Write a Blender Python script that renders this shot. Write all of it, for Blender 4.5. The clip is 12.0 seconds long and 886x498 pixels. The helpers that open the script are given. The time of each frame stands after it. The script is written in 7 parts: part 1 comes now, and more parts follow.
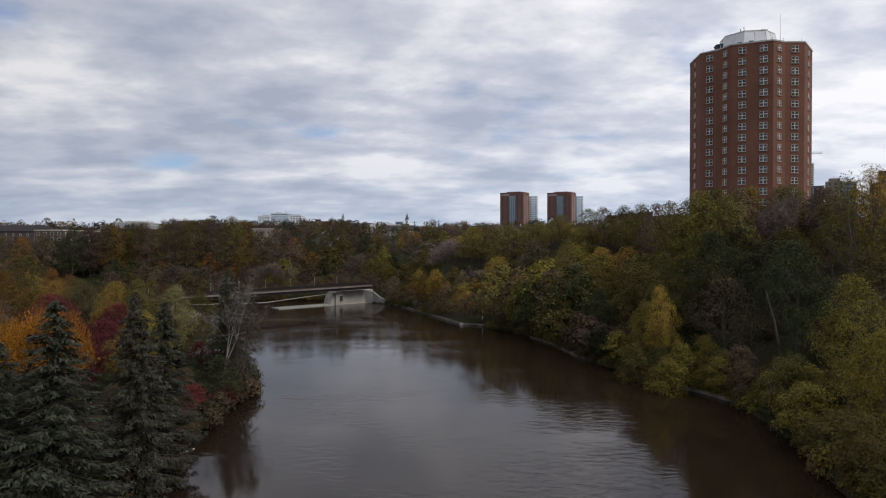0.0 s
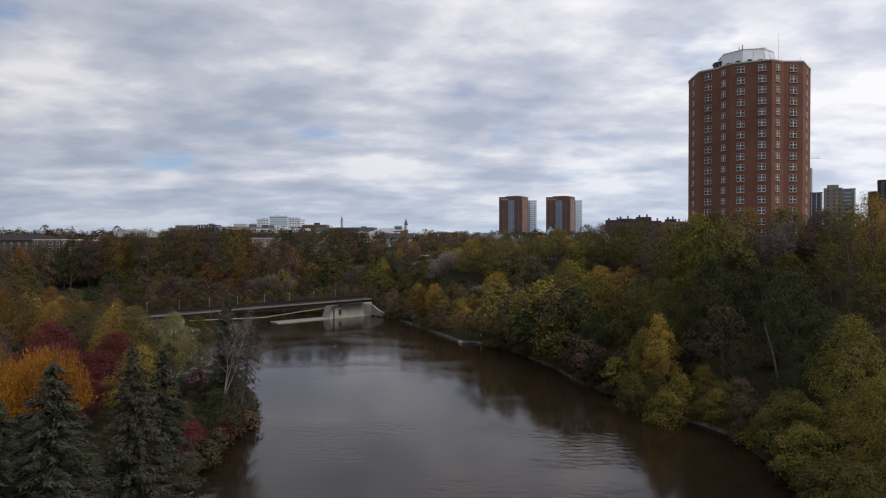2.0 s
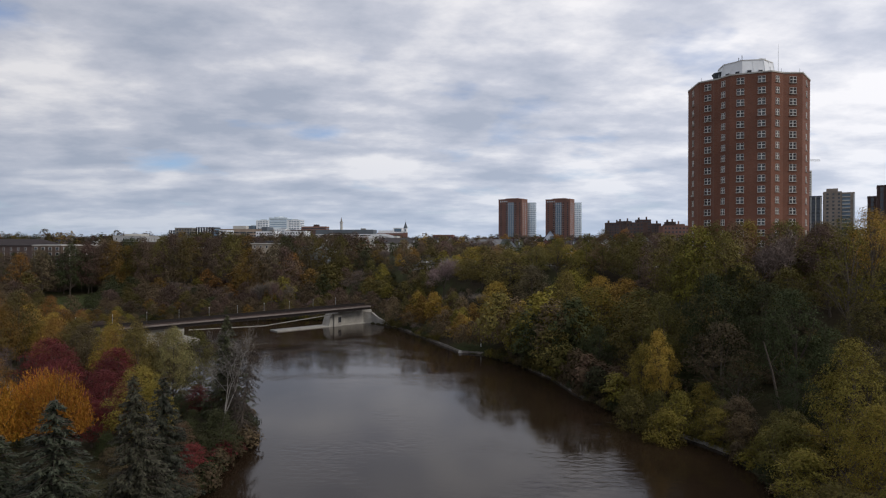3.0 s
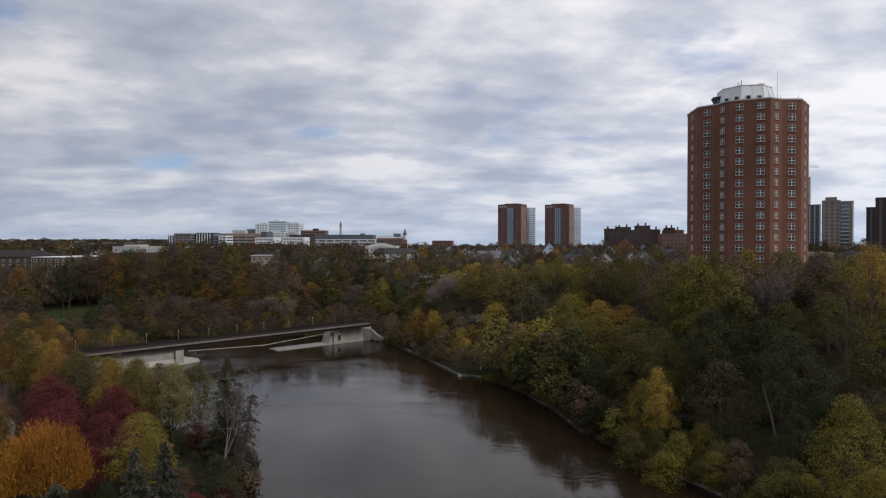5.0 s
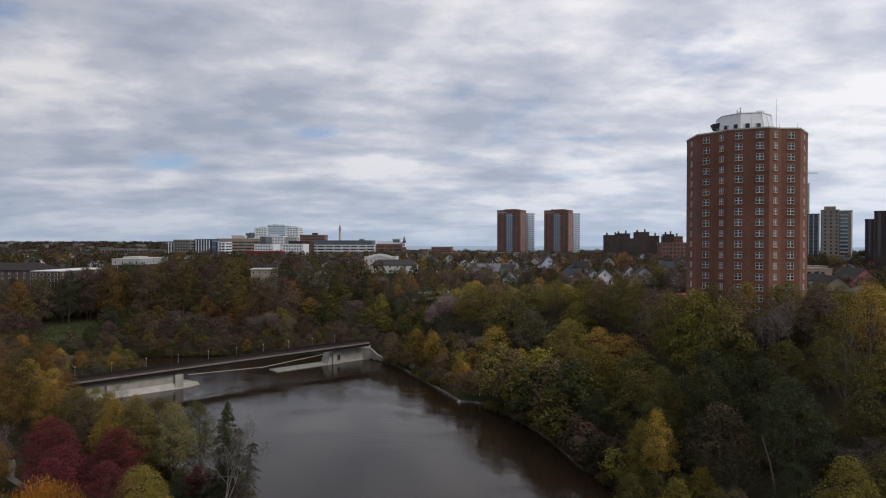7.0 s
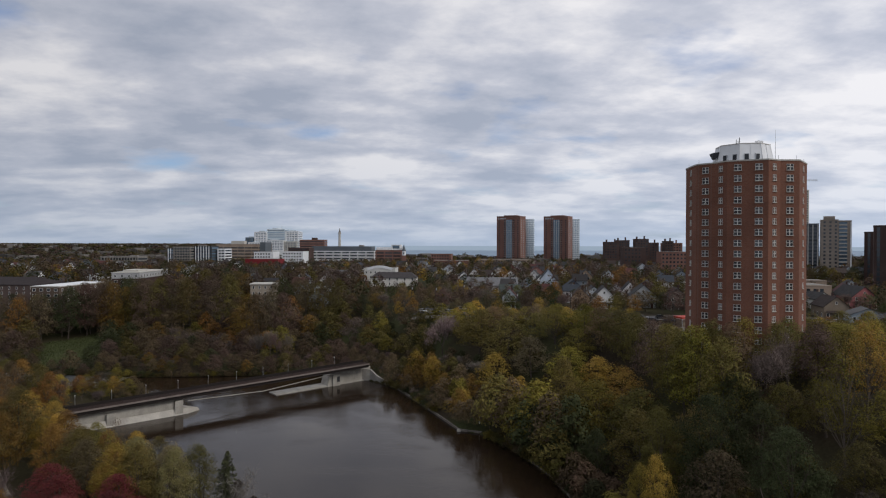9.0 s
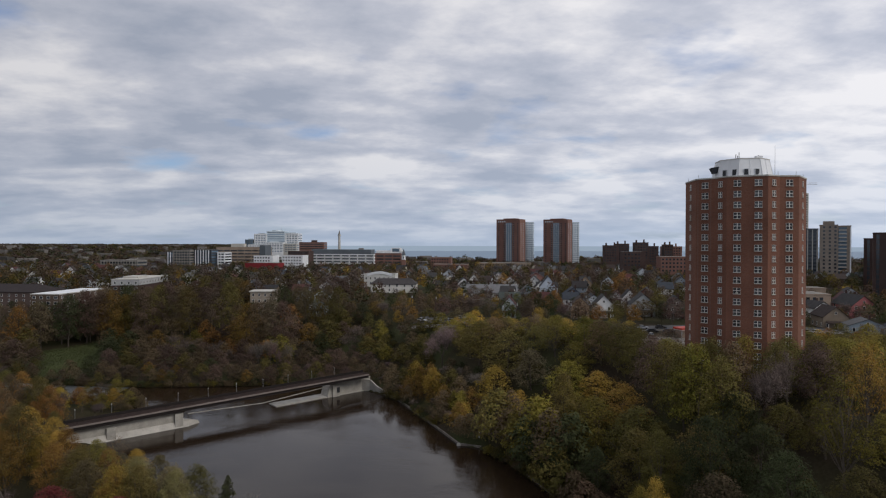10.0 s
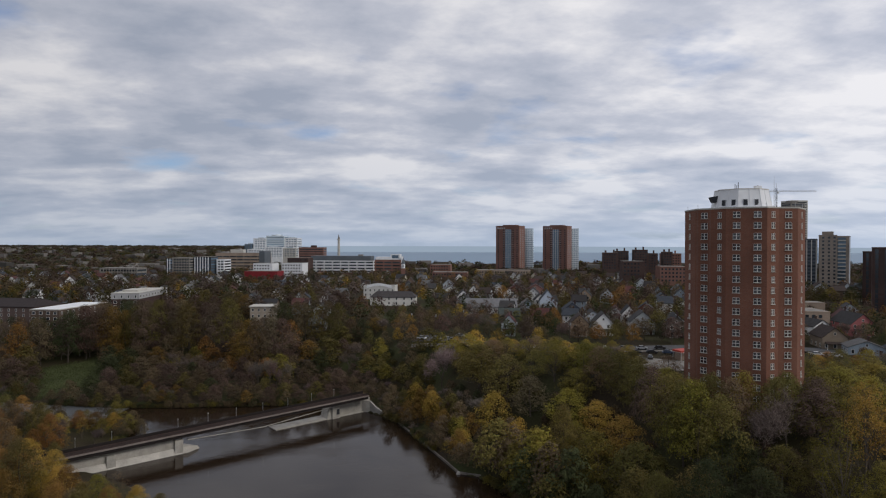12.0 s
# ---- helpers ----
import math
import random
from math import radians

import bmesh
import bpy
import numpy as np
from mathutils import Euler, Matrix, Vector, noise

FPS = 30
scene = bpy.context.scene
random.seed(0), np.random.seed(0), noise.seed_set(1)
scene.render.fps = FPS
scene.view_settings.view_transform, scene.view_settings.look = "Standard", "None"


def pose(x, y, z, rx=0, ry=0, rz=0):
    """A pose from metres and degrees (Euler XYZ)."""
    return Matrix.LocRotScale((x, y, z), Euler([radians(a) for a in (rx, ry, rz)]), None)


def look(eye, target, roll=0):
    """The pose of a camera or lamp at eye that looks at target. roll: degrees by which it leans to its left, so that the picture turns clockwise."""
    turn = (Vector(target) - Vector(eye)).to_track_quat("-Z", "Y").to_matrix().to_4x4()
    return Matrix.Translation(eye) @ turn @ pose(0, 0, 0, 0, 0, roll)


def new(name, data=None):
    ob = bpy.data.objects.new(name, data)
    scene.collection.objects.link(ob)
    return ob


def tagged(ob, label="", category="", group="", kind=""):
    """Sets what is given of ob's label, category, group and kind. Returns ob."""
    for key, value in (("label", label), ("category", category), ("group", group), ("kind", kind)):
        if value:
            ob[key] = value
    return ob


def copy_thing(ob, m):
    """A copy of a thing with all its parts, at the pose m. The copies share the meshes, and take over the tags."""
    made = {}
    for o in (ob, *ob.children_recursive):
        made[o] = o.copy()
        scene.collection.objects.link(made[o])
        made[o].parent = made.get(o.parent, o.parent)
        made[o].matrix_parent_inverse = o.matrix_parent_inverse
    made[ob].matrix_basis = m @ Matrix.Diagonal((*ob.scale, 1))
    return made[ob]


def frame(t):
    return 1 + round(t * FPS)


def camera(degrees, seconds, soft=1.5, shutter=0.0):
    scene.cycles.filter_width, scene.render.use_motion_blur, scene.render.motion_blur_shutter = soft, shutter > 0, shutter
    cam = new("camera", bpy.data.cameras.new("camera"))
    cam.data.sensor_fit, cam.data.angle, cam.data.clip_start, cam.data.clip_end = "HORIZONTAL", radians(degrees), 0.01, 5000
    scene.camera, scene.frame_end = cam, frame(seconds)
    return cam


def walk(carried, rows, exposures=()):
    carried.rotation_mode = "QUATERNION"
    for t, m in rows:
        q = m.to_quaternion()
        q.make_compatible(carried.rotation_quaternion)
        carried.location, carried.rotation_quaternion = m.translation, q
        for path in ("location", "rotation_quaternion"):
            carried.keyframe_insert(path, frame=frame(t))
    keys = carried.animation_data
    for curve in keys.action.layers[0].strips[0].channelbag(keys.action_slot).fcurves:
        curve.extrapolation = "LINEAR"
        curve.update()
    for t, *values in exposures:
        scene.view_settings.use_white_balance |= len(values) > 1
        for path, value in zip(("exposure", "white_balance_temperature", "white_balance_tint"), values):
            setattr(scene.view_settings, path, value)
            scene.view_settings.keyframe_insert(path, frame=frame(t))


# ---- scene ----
cam = camera(72.0, 12.0, 1.15)
METRES, EYE, TILT = 41.9, 23.09, -0.59
ROWS = [
    (0.0, 0.0, 0.0, 0.0, 0, 0, -0.0),
    (0.5, -0.0001, -0.0001, 0.0249, -0.03, 0.02, -0.0),
    (1.0, 0.001, 0.0009, 0.0519, -0.05, 0.04, -0.0),
    (1.5, 0.0013, 0.0011, 0.0806, -0.07, 0.05, -0.01),
    (2.0, 0.0007, 0.001, 0.1132, -0.1, 0.06, -0.01),
    (2.5, -0.0005, 0.0004, 0.147, -0.125, 0.065, -0.01),
    (3.0, -0.0017, -0.0001, 0.1809, -0.15, 0.07, -0.02),
    (5.0, -0.0041, -0.0037, 0.3381, -0.22, 0.08, -0.08),
    (5.5, -0.0052, -0.0049, 0.3797, -0.25, 0.085, -0.09),
    (6.0, -0.0058, -0.0055, 0.4238, -0.27, 0.09, -0.09),
    (6.5, -0.0065, -0.0058, 0.4688, -0.285, 0.085, -0.1),
    (7.0, -0.0074, -0.007, 0.5148, -0.3, 0.08, -0.11),
    (9.0, -0.0076, -0.0104, 0.7104, -0.335, 0.065, -0.11),
    (9.5, -0.0083, -0.0119, 0.7585, -0.35, 0.065, -0.11),
    (10.0, -0.0093, -0.0132, 0.8067, -0.365, 0.07, -0.12),
    (10.5, -0.0097, -0.0139, 0.8547, -0.385, 0.08, -0.11),
    (11.0, -0.0106, -0.0149, 0.903, -0.4, 0.085, -0.12),
    (11.5, -0.0113, -0.0161, 0.9511, -0.41, 0.09, -0.13),
    (12.0, -0.0123, -0.0177, 0.9996, -0.42, 0.1, -0.14),
]
walk(cam, [(t, pose(METRES * x, METRES * y, EYE + METRES * z, 90 + TILT + pitch, roll, yaw)) for t, x, y, z, yaw, pitch, roll in ROWS],
     [(0.0, 0.04), (3.0, 0.01), (6.0, -0.05), (9.0, -0.11), (12.0, -0.16)])

# ---- sky and sun ----
SUN_AZ, SUN_EL = 118.0, 38.0     # degrees: clockwise from straight ahead, and up
world = bpy.data.worlds.new("sky")
scene.world = world
world.use_nodes = True
wn, wl = world.node_tree.nodes, world.node_tree.links
wn.clear()


def wnode(kind, **values):
    n = wn.new(kind)
    for key, v in values.items():
        n.inputs[key].default_value = v
    return n


def wmath(op, a, b=None, clamp=False):
    n = wn.new("ShaderNodeMath")
    n.operation, n.use_clamp = op, clamp
    for i, v in enumerate((a, b)):
        if v is None:
            continue
        if isinstance(v, (int, float)):
            n.inputs[i].default_value = v
        else:
            wl.new(v, n.inputs[i])
    return n.outputs[0]


def wramp(fac, stops):
    n = wn.new("ShaderNodeValToRGB")
    for i, (p, c) in enumerate(stops):
        e = n.color_ramp.elements[i] if i < 2 else n.color_ramp.elements.new(p)
        e.position, e.color = p, (*c, 1)
    wl.new(fac, n.inputs[0])
    return n.outputs[0]


def wmix(fac, a, b):
    n = wn.new("ShaderNodeMixRGB")
    for i, v in enumerate((fac, a, b)):
        if isinstance(v, (int, float)):
            n.inputs[i].default_value = v
        elif isinstance(v, tuple):
            n.inputs[i].default_value = (*v, 1)
        else:
            wl.new(v, n.inputs[i])
    return n.outputs[0]


coord = wn.new("ShaderNodeTexCoord")
axes = wn.new("ShaderNodeSeparateXYZ")
wl.new(coord.outputs["Generated"], axes.inputs[0])
height = wmath("MAXIMUM", axes.outputs[2], 0.0)
lift = wmath("ADD", height, 0.18)
flat = wn.new("ShaderNodeCombineXYZ")
wl.new(wmath("DIVIDE", axes.outputs[0], lift), flat.inputs[0])
wl.new(wmath("DIVIDE", axes.outputs[1], lift), flat.inputs[1])


def cloud_noise(scale, detail, rough, shift, warp=0.0):
    mp = wn.new("ShaderNodeMapping")
    mp.inputs["Location"].default_value = shift
    mp.inputs["Rotation"].default_value = (0, 0, radians(-12))
    mp.inputs["Scale"].default_value = (0.82, 1.0, 1.0)
    wl.new(flat.outputs[0], mp.inputs[0])
    n = wnode("ShaderNodeTexNoise", Scale=scale, Detail=detail, Roughness=rough, Distortion=warp)
    wl.new(mp.outputs[0], n.inputs["Vector"])
    return n.outputs["Fac"]


sky = wn.new("ShaderNodeTexSky")
sky.sky_type, sky.sun_disc = "NISHITA", False
sky.sun_elevation, sky.sun_rotation = radians(SUN_EL), radians(SUN_AZ)
blue = wmix(1.0, sky.outputs[0], (0.085, 0.098, 0.125))
wn[-1].blend_type = "MULTIPLY"
body = cloud_noise(1.9, 6.0, 0.5, (3.1, 1.7, 0.4), 0.0)
shade = cloud_noise(2.2, 8.0, 0.55, (2.0, 4.4, 5.2), 0.0)
cloud = wramp(shade, [(0.34, (0.41, 0.455, 0.56)), (0.48, (0.585, 0.61, 0.70)), (0.63, (0.90, 0.89, 0.92))])
cover = wmath("MULTIPLY_ADD", body, 5.5, True)
wn[-1].inputs[2].default_value = -1.25
skycol = wmix(cover, blue, cloud)
haze = wmath("POWER", wmath("SUBTRACT", 1.0, height, True), 11.0)
skycol = wmix(wmath("MULTIPLY", haze, 0.75), skycol, (0.43, 0.535, 0.70))
# the sheet of cloud is thinner towards the sun's side
side = wmath("MULTIPLY_ADD", axes.outputs[0], 0.22)
wn[-1].inputs[2].default_value = 0.965
brighter = wn.new("ShaderNodeVectorMath")
brighter.operation = "SCALE"
wl.new(skycol, brighter.inputs[0])
wl.new(side, brighter.inputs["Scale"])
skycol = brighter.outputs[0]
# the lake goes on beneath the horizon
below = wmath("MULTIPLY_ADD", axes.outputs[2], -3000.0, True)
wn[-1].inputs[2].default_value = -11.5
skycol = wmix(below, skycol, (0.33, 0.41, 0.51))
back = wn.new("ShaderNodeBackground")
back.inputs["Strength"].default_value = 1.0
wl.new(skycol, back.inputs["Color"])
wl.new(back.outputs[0], wn.new("ShaderNodeOutputWorld").inputs[0])

sun = new("sun", bpy.data.lights.new("sun", "SUN"))
sun.data.energy, sun.data.angle, sun.data.color = 1.35, radians(20), (1.0, 0.94, 0.86)
a, e = radians(SUN_AZ), radians(SUN_EL)
sun.matrix_world = look((math.sin(a) * math.cos(e) * 500, math.cos(a) * math.cos(e) * 500, math.sin(e) * 500), (0, 0, 0))


# ---- materials ----
def material(name, colour, rough=0.8, metal=0.0, spec=0.3, grain=0.0, grain_scale=8.0, stain=0.0, stain_scale=0.3, bump=0.0, vary=0.0, island=0.0,
             object_colour=False, clear=0.0, coat=0.0):
    """A procedural surface: base colour, fine grain, large stains, relief, and changes from object to object and from island to island."""
    m = bpy.data.materials.new(name)
    m.use_nodes = True
    nt = m.node_tree
    nodes, links = nt.nodes, nt.links
    p = nodes["Principled BSDF"]
    p.inputs["Roughness"].default_value, p.inputs["Metallic"].default_value = rough, metal
    p.inputs["Specular IOR Level"].default_value = spec
    p.inputs["Coat Weight"].default_value = coat
    base = nodes.new("ShaderNodeRGB")
    base.outputs[0].default_value = (*colour, 1)
    col = base.outputs[0]
    info = nodes.new("ShaderNodeObjectInfo")
    if object_colour == "tint":
        at = nodes.new("ShaderNodeAttribute")
        at.attribute_name = "tint"
        col = at.outputs["Color"]
    elif object_colour:
        col = info.outputs["Color"]
    geo = nodes.new("ShaderNodeNewGeometry")

    def scaled(col, fac, low, high):
        mr = nodes.new("ShaderNodeMapRange")
        mr.inputs["To Min"].default_value, mr.inputs["To Max"].default_value = low, high
        links.new(fac, mr.inputs["Value"])
        vm = nodes.new("ShaderNodeVectorMath")
        vm.operation = "SCALE"
        links.new(col, vm.inputs[0])
        links.new(mr.outputs[0], vm.inputs["Scale"])
        return vm.outputs[0]

    def texture(scale, detail):
        n = nodes.new("ShaderNodeTexNoise")
        n.inputs["Scale"].default_value, n.inputs["Detail"].default_value = scale, detail
        links.new(geo.outputs["Position"], n.inputs["Vector"])
        return n.outputs["Fac"]

    if stain:
        col = scaled(col, texture(stain_scale, 4), 1 - stain * 1.8, 1 + stain * 1.8)
    if grain:
        fine = texture(grain_scale, 3)
        col = scaled(col, fine, 1 - grain * 1.8, 1 + grain * 1.8)
    if vary:
        col = scaled(col, info.outputs["Random"], 1 - vary, 1 + vary)
    if island:
        col = scaled(col, geo.outputs["Random Per Island"], 1 - island, 1 + island)
        hue = nodes.new("ShaderNodeHueSaturation")
        mr = nodes.new("ShaderNodeMapRange")
        mr.inputs["To Min"].default_value, mr.inputs["To Max"].default_value = 0.485, 0.515
        wn_ = nodes.new("ShaderNodeTexWhiteNoise")
        wn_.noise_dimensions = "1D"
        links.new(geo.outputs["Random Per Island"], wn_.inputs["W"])
        links.new(wn_.outputs["Value"], mr.inputs["Value"])
        links.new(mr.outputs[0], hue.inputs["Hue"])
        links.new(col, hue.inputs["Color"])
        col = hue.outputs[0]
    links.new(col, p.inputs["Base Color"])
    if bump:
        b = nodes.new("ShaderNodeBump")
        b.inputs["Strength"].default_value, b.inputs["Distance"].default_value = bump, 0.05
        links.new(texture(grain_scale * 1.5, 4), b.inputs["Height"])
        links.new(b.outputs[0], p.inputs["Normal"])
    if clear:
        t = nodes.new("ShaderNodeBsdfTranslucent")
        links.new(col, t.inputs["Color"])
        mix = nodes.new("ShaderNodeMixShader")
        mix.inputs[0].default_value = clear
        links.new(p.outputs[0], mix.inputs[1])
        links.new(t.outputs[0], mix.inputs[2])
        links.new(mix.outputs[0], nodes["Material Output"].inputs[0])
    return m


LEAF = material("leaves", (0.08, 0.09, 0.03), 0.75, spec=0.12, island=0.28, object_colour=True, clear=0.2)
TWIG = material("twigs", (0.1, 0.085, 0.07), 0.9, spec=0.1, island=0.3, object_colour=True)
WOODS = material("woods_leaves", (0.08, 0.09, 0.03), 0.75, spec=0.12, island=0.28, object_colour="tint", clear=0.2)
NEEDLE = material("needles", (0.03, 0.05, 0.04), 0.7, spec=0.2, island=0.45, object_colour=True)
BARK = material("bark", (0.085, 0.07, 0.058), 0.95, spec=0.1, grain=0.3, grain_scale=5, bump=0.6, vary=0.2)
PALEBARK = material("pale_bark", (0.34, 0.32, 0.29), 0.9, spec=0.1, grain=0.25, grain_scale=6, bump=0.4)
CONCRETE = material("concrete", (0.34, 0.32, 0.285), 0.85, grain=0.12, grain_scale=3, stain=0.3, stain_scale=0.35, bump=0.3)
# lighter copy of the concrete; on the dam apron it carries light on the slope
PALECONC = material("pale_concrete", (0.41, 0.385, 0.345), 0.85, grain=0.12, grain_scale=3, stain=0.25, stain_scale=0.3, bump=0.3)
DARKCONC = material("weathered_concrete", (0.20, 0.185, 0.165), 0.9, grain=0.15, grain_scale=3, stain=0.35, stain_scale=0.4, bump=0.4)
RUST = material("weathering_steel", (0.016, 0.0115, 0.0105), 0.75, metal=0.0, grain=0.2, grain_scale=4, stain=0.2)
DECK = material("deck_planks", (0.050, 0.033, 0.028), 0.9, spec=0.08, grain=0.2, grain_scale=3, stain=0.2)
STEEL = material("galvanised_steel", (0.45, 0.46, 0.47), 0.45, metal=0.8, grain=0.1)
LAMPMAT = material("lamp_cover", (0.7, 0.7, 0.66), 0.4)
EDGE = material("deck_edge", (0.20, 0.168, 0.15), 0.85, grain=0.2, grain_scale=3, stain=0.25)
OLDSTONE = material("old_stone", (0.17, 0.15, 0.13), 0.9, grain=0.3, grain_scale=3, stain=0.35, bump=0.5, vary=0.25)
WOOD = material("old_timber", (0.075, 0.06, 0.05), 0.9, grain=0.3, grain_scale=4, stain=0.3, bump=0.4)
ASPHALT = material("asphalt", (0.075, 0.075, 0.078), 0.9, grain=0.15, grain_scale=6, stain=0.25, stain_scale=0.15)
PAVING = material("pale_paving", (0.21, 0.195, 0.175), 0.9, grain=0.12, stain=0.25, stain_scale=0.2)
PATHM = material("gravel_path", (0.20, 0.178, 0.14), 0.95, grain=0.25, stain=0.3)
WHITE = material("white_metal", (0.72, 0.73, 0.74), 0.5, grain=0.05, stain=0.12, stain_scale=0.25)
BLACK = material("dark_metal", (0.03, 0.032, 0.038), 0.5, grain=0.1)
FRAME = material("white_frame", (0.62, 0.60, 0.56), 0.6, grain=0.08)
STONE = material("pale_stone", (0.45, 0.43, 0.39), 0.85, grain=0.12, stain=0.15)
ROOFGREY = material("roof_shingles", (0.085, 0.083, 0.085), 0.9, grain=0.25, grain_scale=3, stain=0.25, stain_scale=0.5, vary=0.25)
ROOFOBJ = material("roof_shingles_tinted", (0.1, 0.1, 0.1), 0.9, grain=0.25, grain_scale=3, stain=0.25, stain_scale=0.5, object_colour=True)
SIDING = material("painted_siding", (0.5, 0.5, 0.5), 0.75, grain=0.06, grain_scale=3, stain=0.15, stain_scale=0.4, object_colour=True)
CARPAINT = material("car_paint", (0.3, 0.3, 0.3), 0.3, spec=0.5, object_colour=True, coat=0.5)
RUBBER = material("tyre_rubber", (0.02, 0.02, 0.02), 0.9)
REDROOF = material("red_canopy", (0.42, 0.06, 0.04), 0.6, grain=0.08, stain=0.1)


def brick_material(name, c1, c2, mortar, stain=0.2):
    """Brick courses, 0.2 m by 0.067 m, laid round upright walls."""
    m = material(name, c1, 0.88, spec=0.2, grain=0.1, grain_scale=2, stain=stain, stain_scale=0.12)
    nt = m.node_tree
    geo = nt.nodes.new("ShaderNodeNewGeometry")
    sep = nt.nodes.new("ShaderNodeSeparateXYZ")
    nt.links.new(geo.outputs["Position"], sep.inputs[0])
    add = nt.nodes.new("ShaderNodeMath")
    nt.links.new(sep.outputs[0], add.inputs[0])
    nt.links.new(sep.outputs[1], add.inputs[1])
    comb = nt.nodes.new("ShaderNodeCombineXYZ")
    nt.links.new(add.outputs[0], comb.inputs[0])
    nt.links.new(sep.outputs[2], comb.inputs[1])
    b = nt.nodes.new("ShaderNodeTexBrick")
    b.inputs["Scale"].default_value = 1.0
    b.inputs["Brick Width"].default_value, b.inputs["Row Height"].default_value = 0.24, 0.08
    b.inputs["Mortar Size"].default_value = 0.006
    for key, c in (("Color1", c1), ("Color2", c2), ("Mortar", mortar)):
        b.inputs[key].default_value = (*c, 1)
    nt.links.new(comb.outputs[0], b.inputs["Vector"])
    for n in nt.nodes:
        if n.type == "RGB":
            for l in list(n.outputs[0].links):
                nt.links.new(b.outputs["Color"], l.to_socket)
    return m


BRICK = brick_material("red_brick", (0.198, 0.086, 0.054), (0.150, 0.062, 0.041), (0.18, 0.115, 0.09))
BRICKDARK = brick_material("dark_brick", (0.075, 0.046, 0.040), (0.06, 0.036, 0.032), (0.08, 0.06, 0.052))
BRICKTAN = brick_material("tan_brick", (0.33, 0.25, 0.19), (0.28, 0.21, 0.16), (0.33, 0.28, 0.23))
BRICKBROWN = brick_material("brown_brick", (0.105, 0.074, 0.056), (0.087, 0.059, 0.045), (0.112, 0.093, 0.074))
BRICKPALE = material("far_brick", (0.19, 0.10, 0.078), 0.9, grain=0.1, stain=0.2, stain_scale=0.1)


def glass_material(name, tint, rough=0.08):
    m = material(name, tint, rough, spec=0.6, vary=0.5)
    return m


GLASS = glass_material("window_glass", (0.035, 0.042, 0.05))
CURTAIN = glass_material("curtained_glass", (0.075, 0.078, 0.082), 0.12)
BLUEGLASS = glass_material("blue_glass", (0.10, 0.15, 0.20), 0.12)
PALEGLASS = material("pale_glass", (0.72, 0.79, 0.81), 0.22, metal=0.55, spec=0.5, vary=0.1, stain=0.1)


def ground_material():
    m = material("ground", (0.05, 0.045, 0.025), 0.95, spec=0.1, grain=0.3, grain_scale=1.5, bump=0.6)
    nt = m.node_tree
    geo = nt.nodes.new("ShaderNodeNewGeometry")
    n = nt.nodes.new("ShaderNodeTexNoise")
    n.inputs["Scale"].default_value, n.inputs["Detail"].default_value = 0.045, 6
    nt.links.new(geo.outputs["Position"], n.inputs["Vector"])
    r = nt.nodes.new("ShaderNodeValToRGB")
    stops = [(0.36, (0.034, 0.026, 0.017)), (0.52, (0.038, 0.034, 0.017)), (0.68, (0.044, 0.050, 0.020))]
    for i, (p, c) in enumerate(stops):
        e_ = r.color_ramp.elements[i] if i < 2 else r.color_ramp.elements.new(p)
        e_.position, e_.color = p, (*c, 1)
    nt.links.new(n.outputs["Fac"], r.inputs[0])
    for q in list(nt.nodes):
        if q.type == "RGB":
            for l in list(q.outputs[0].links):
                nt.links.new(r.outputs[0], l.to_socket)
    return m


GROUND = ground_material()


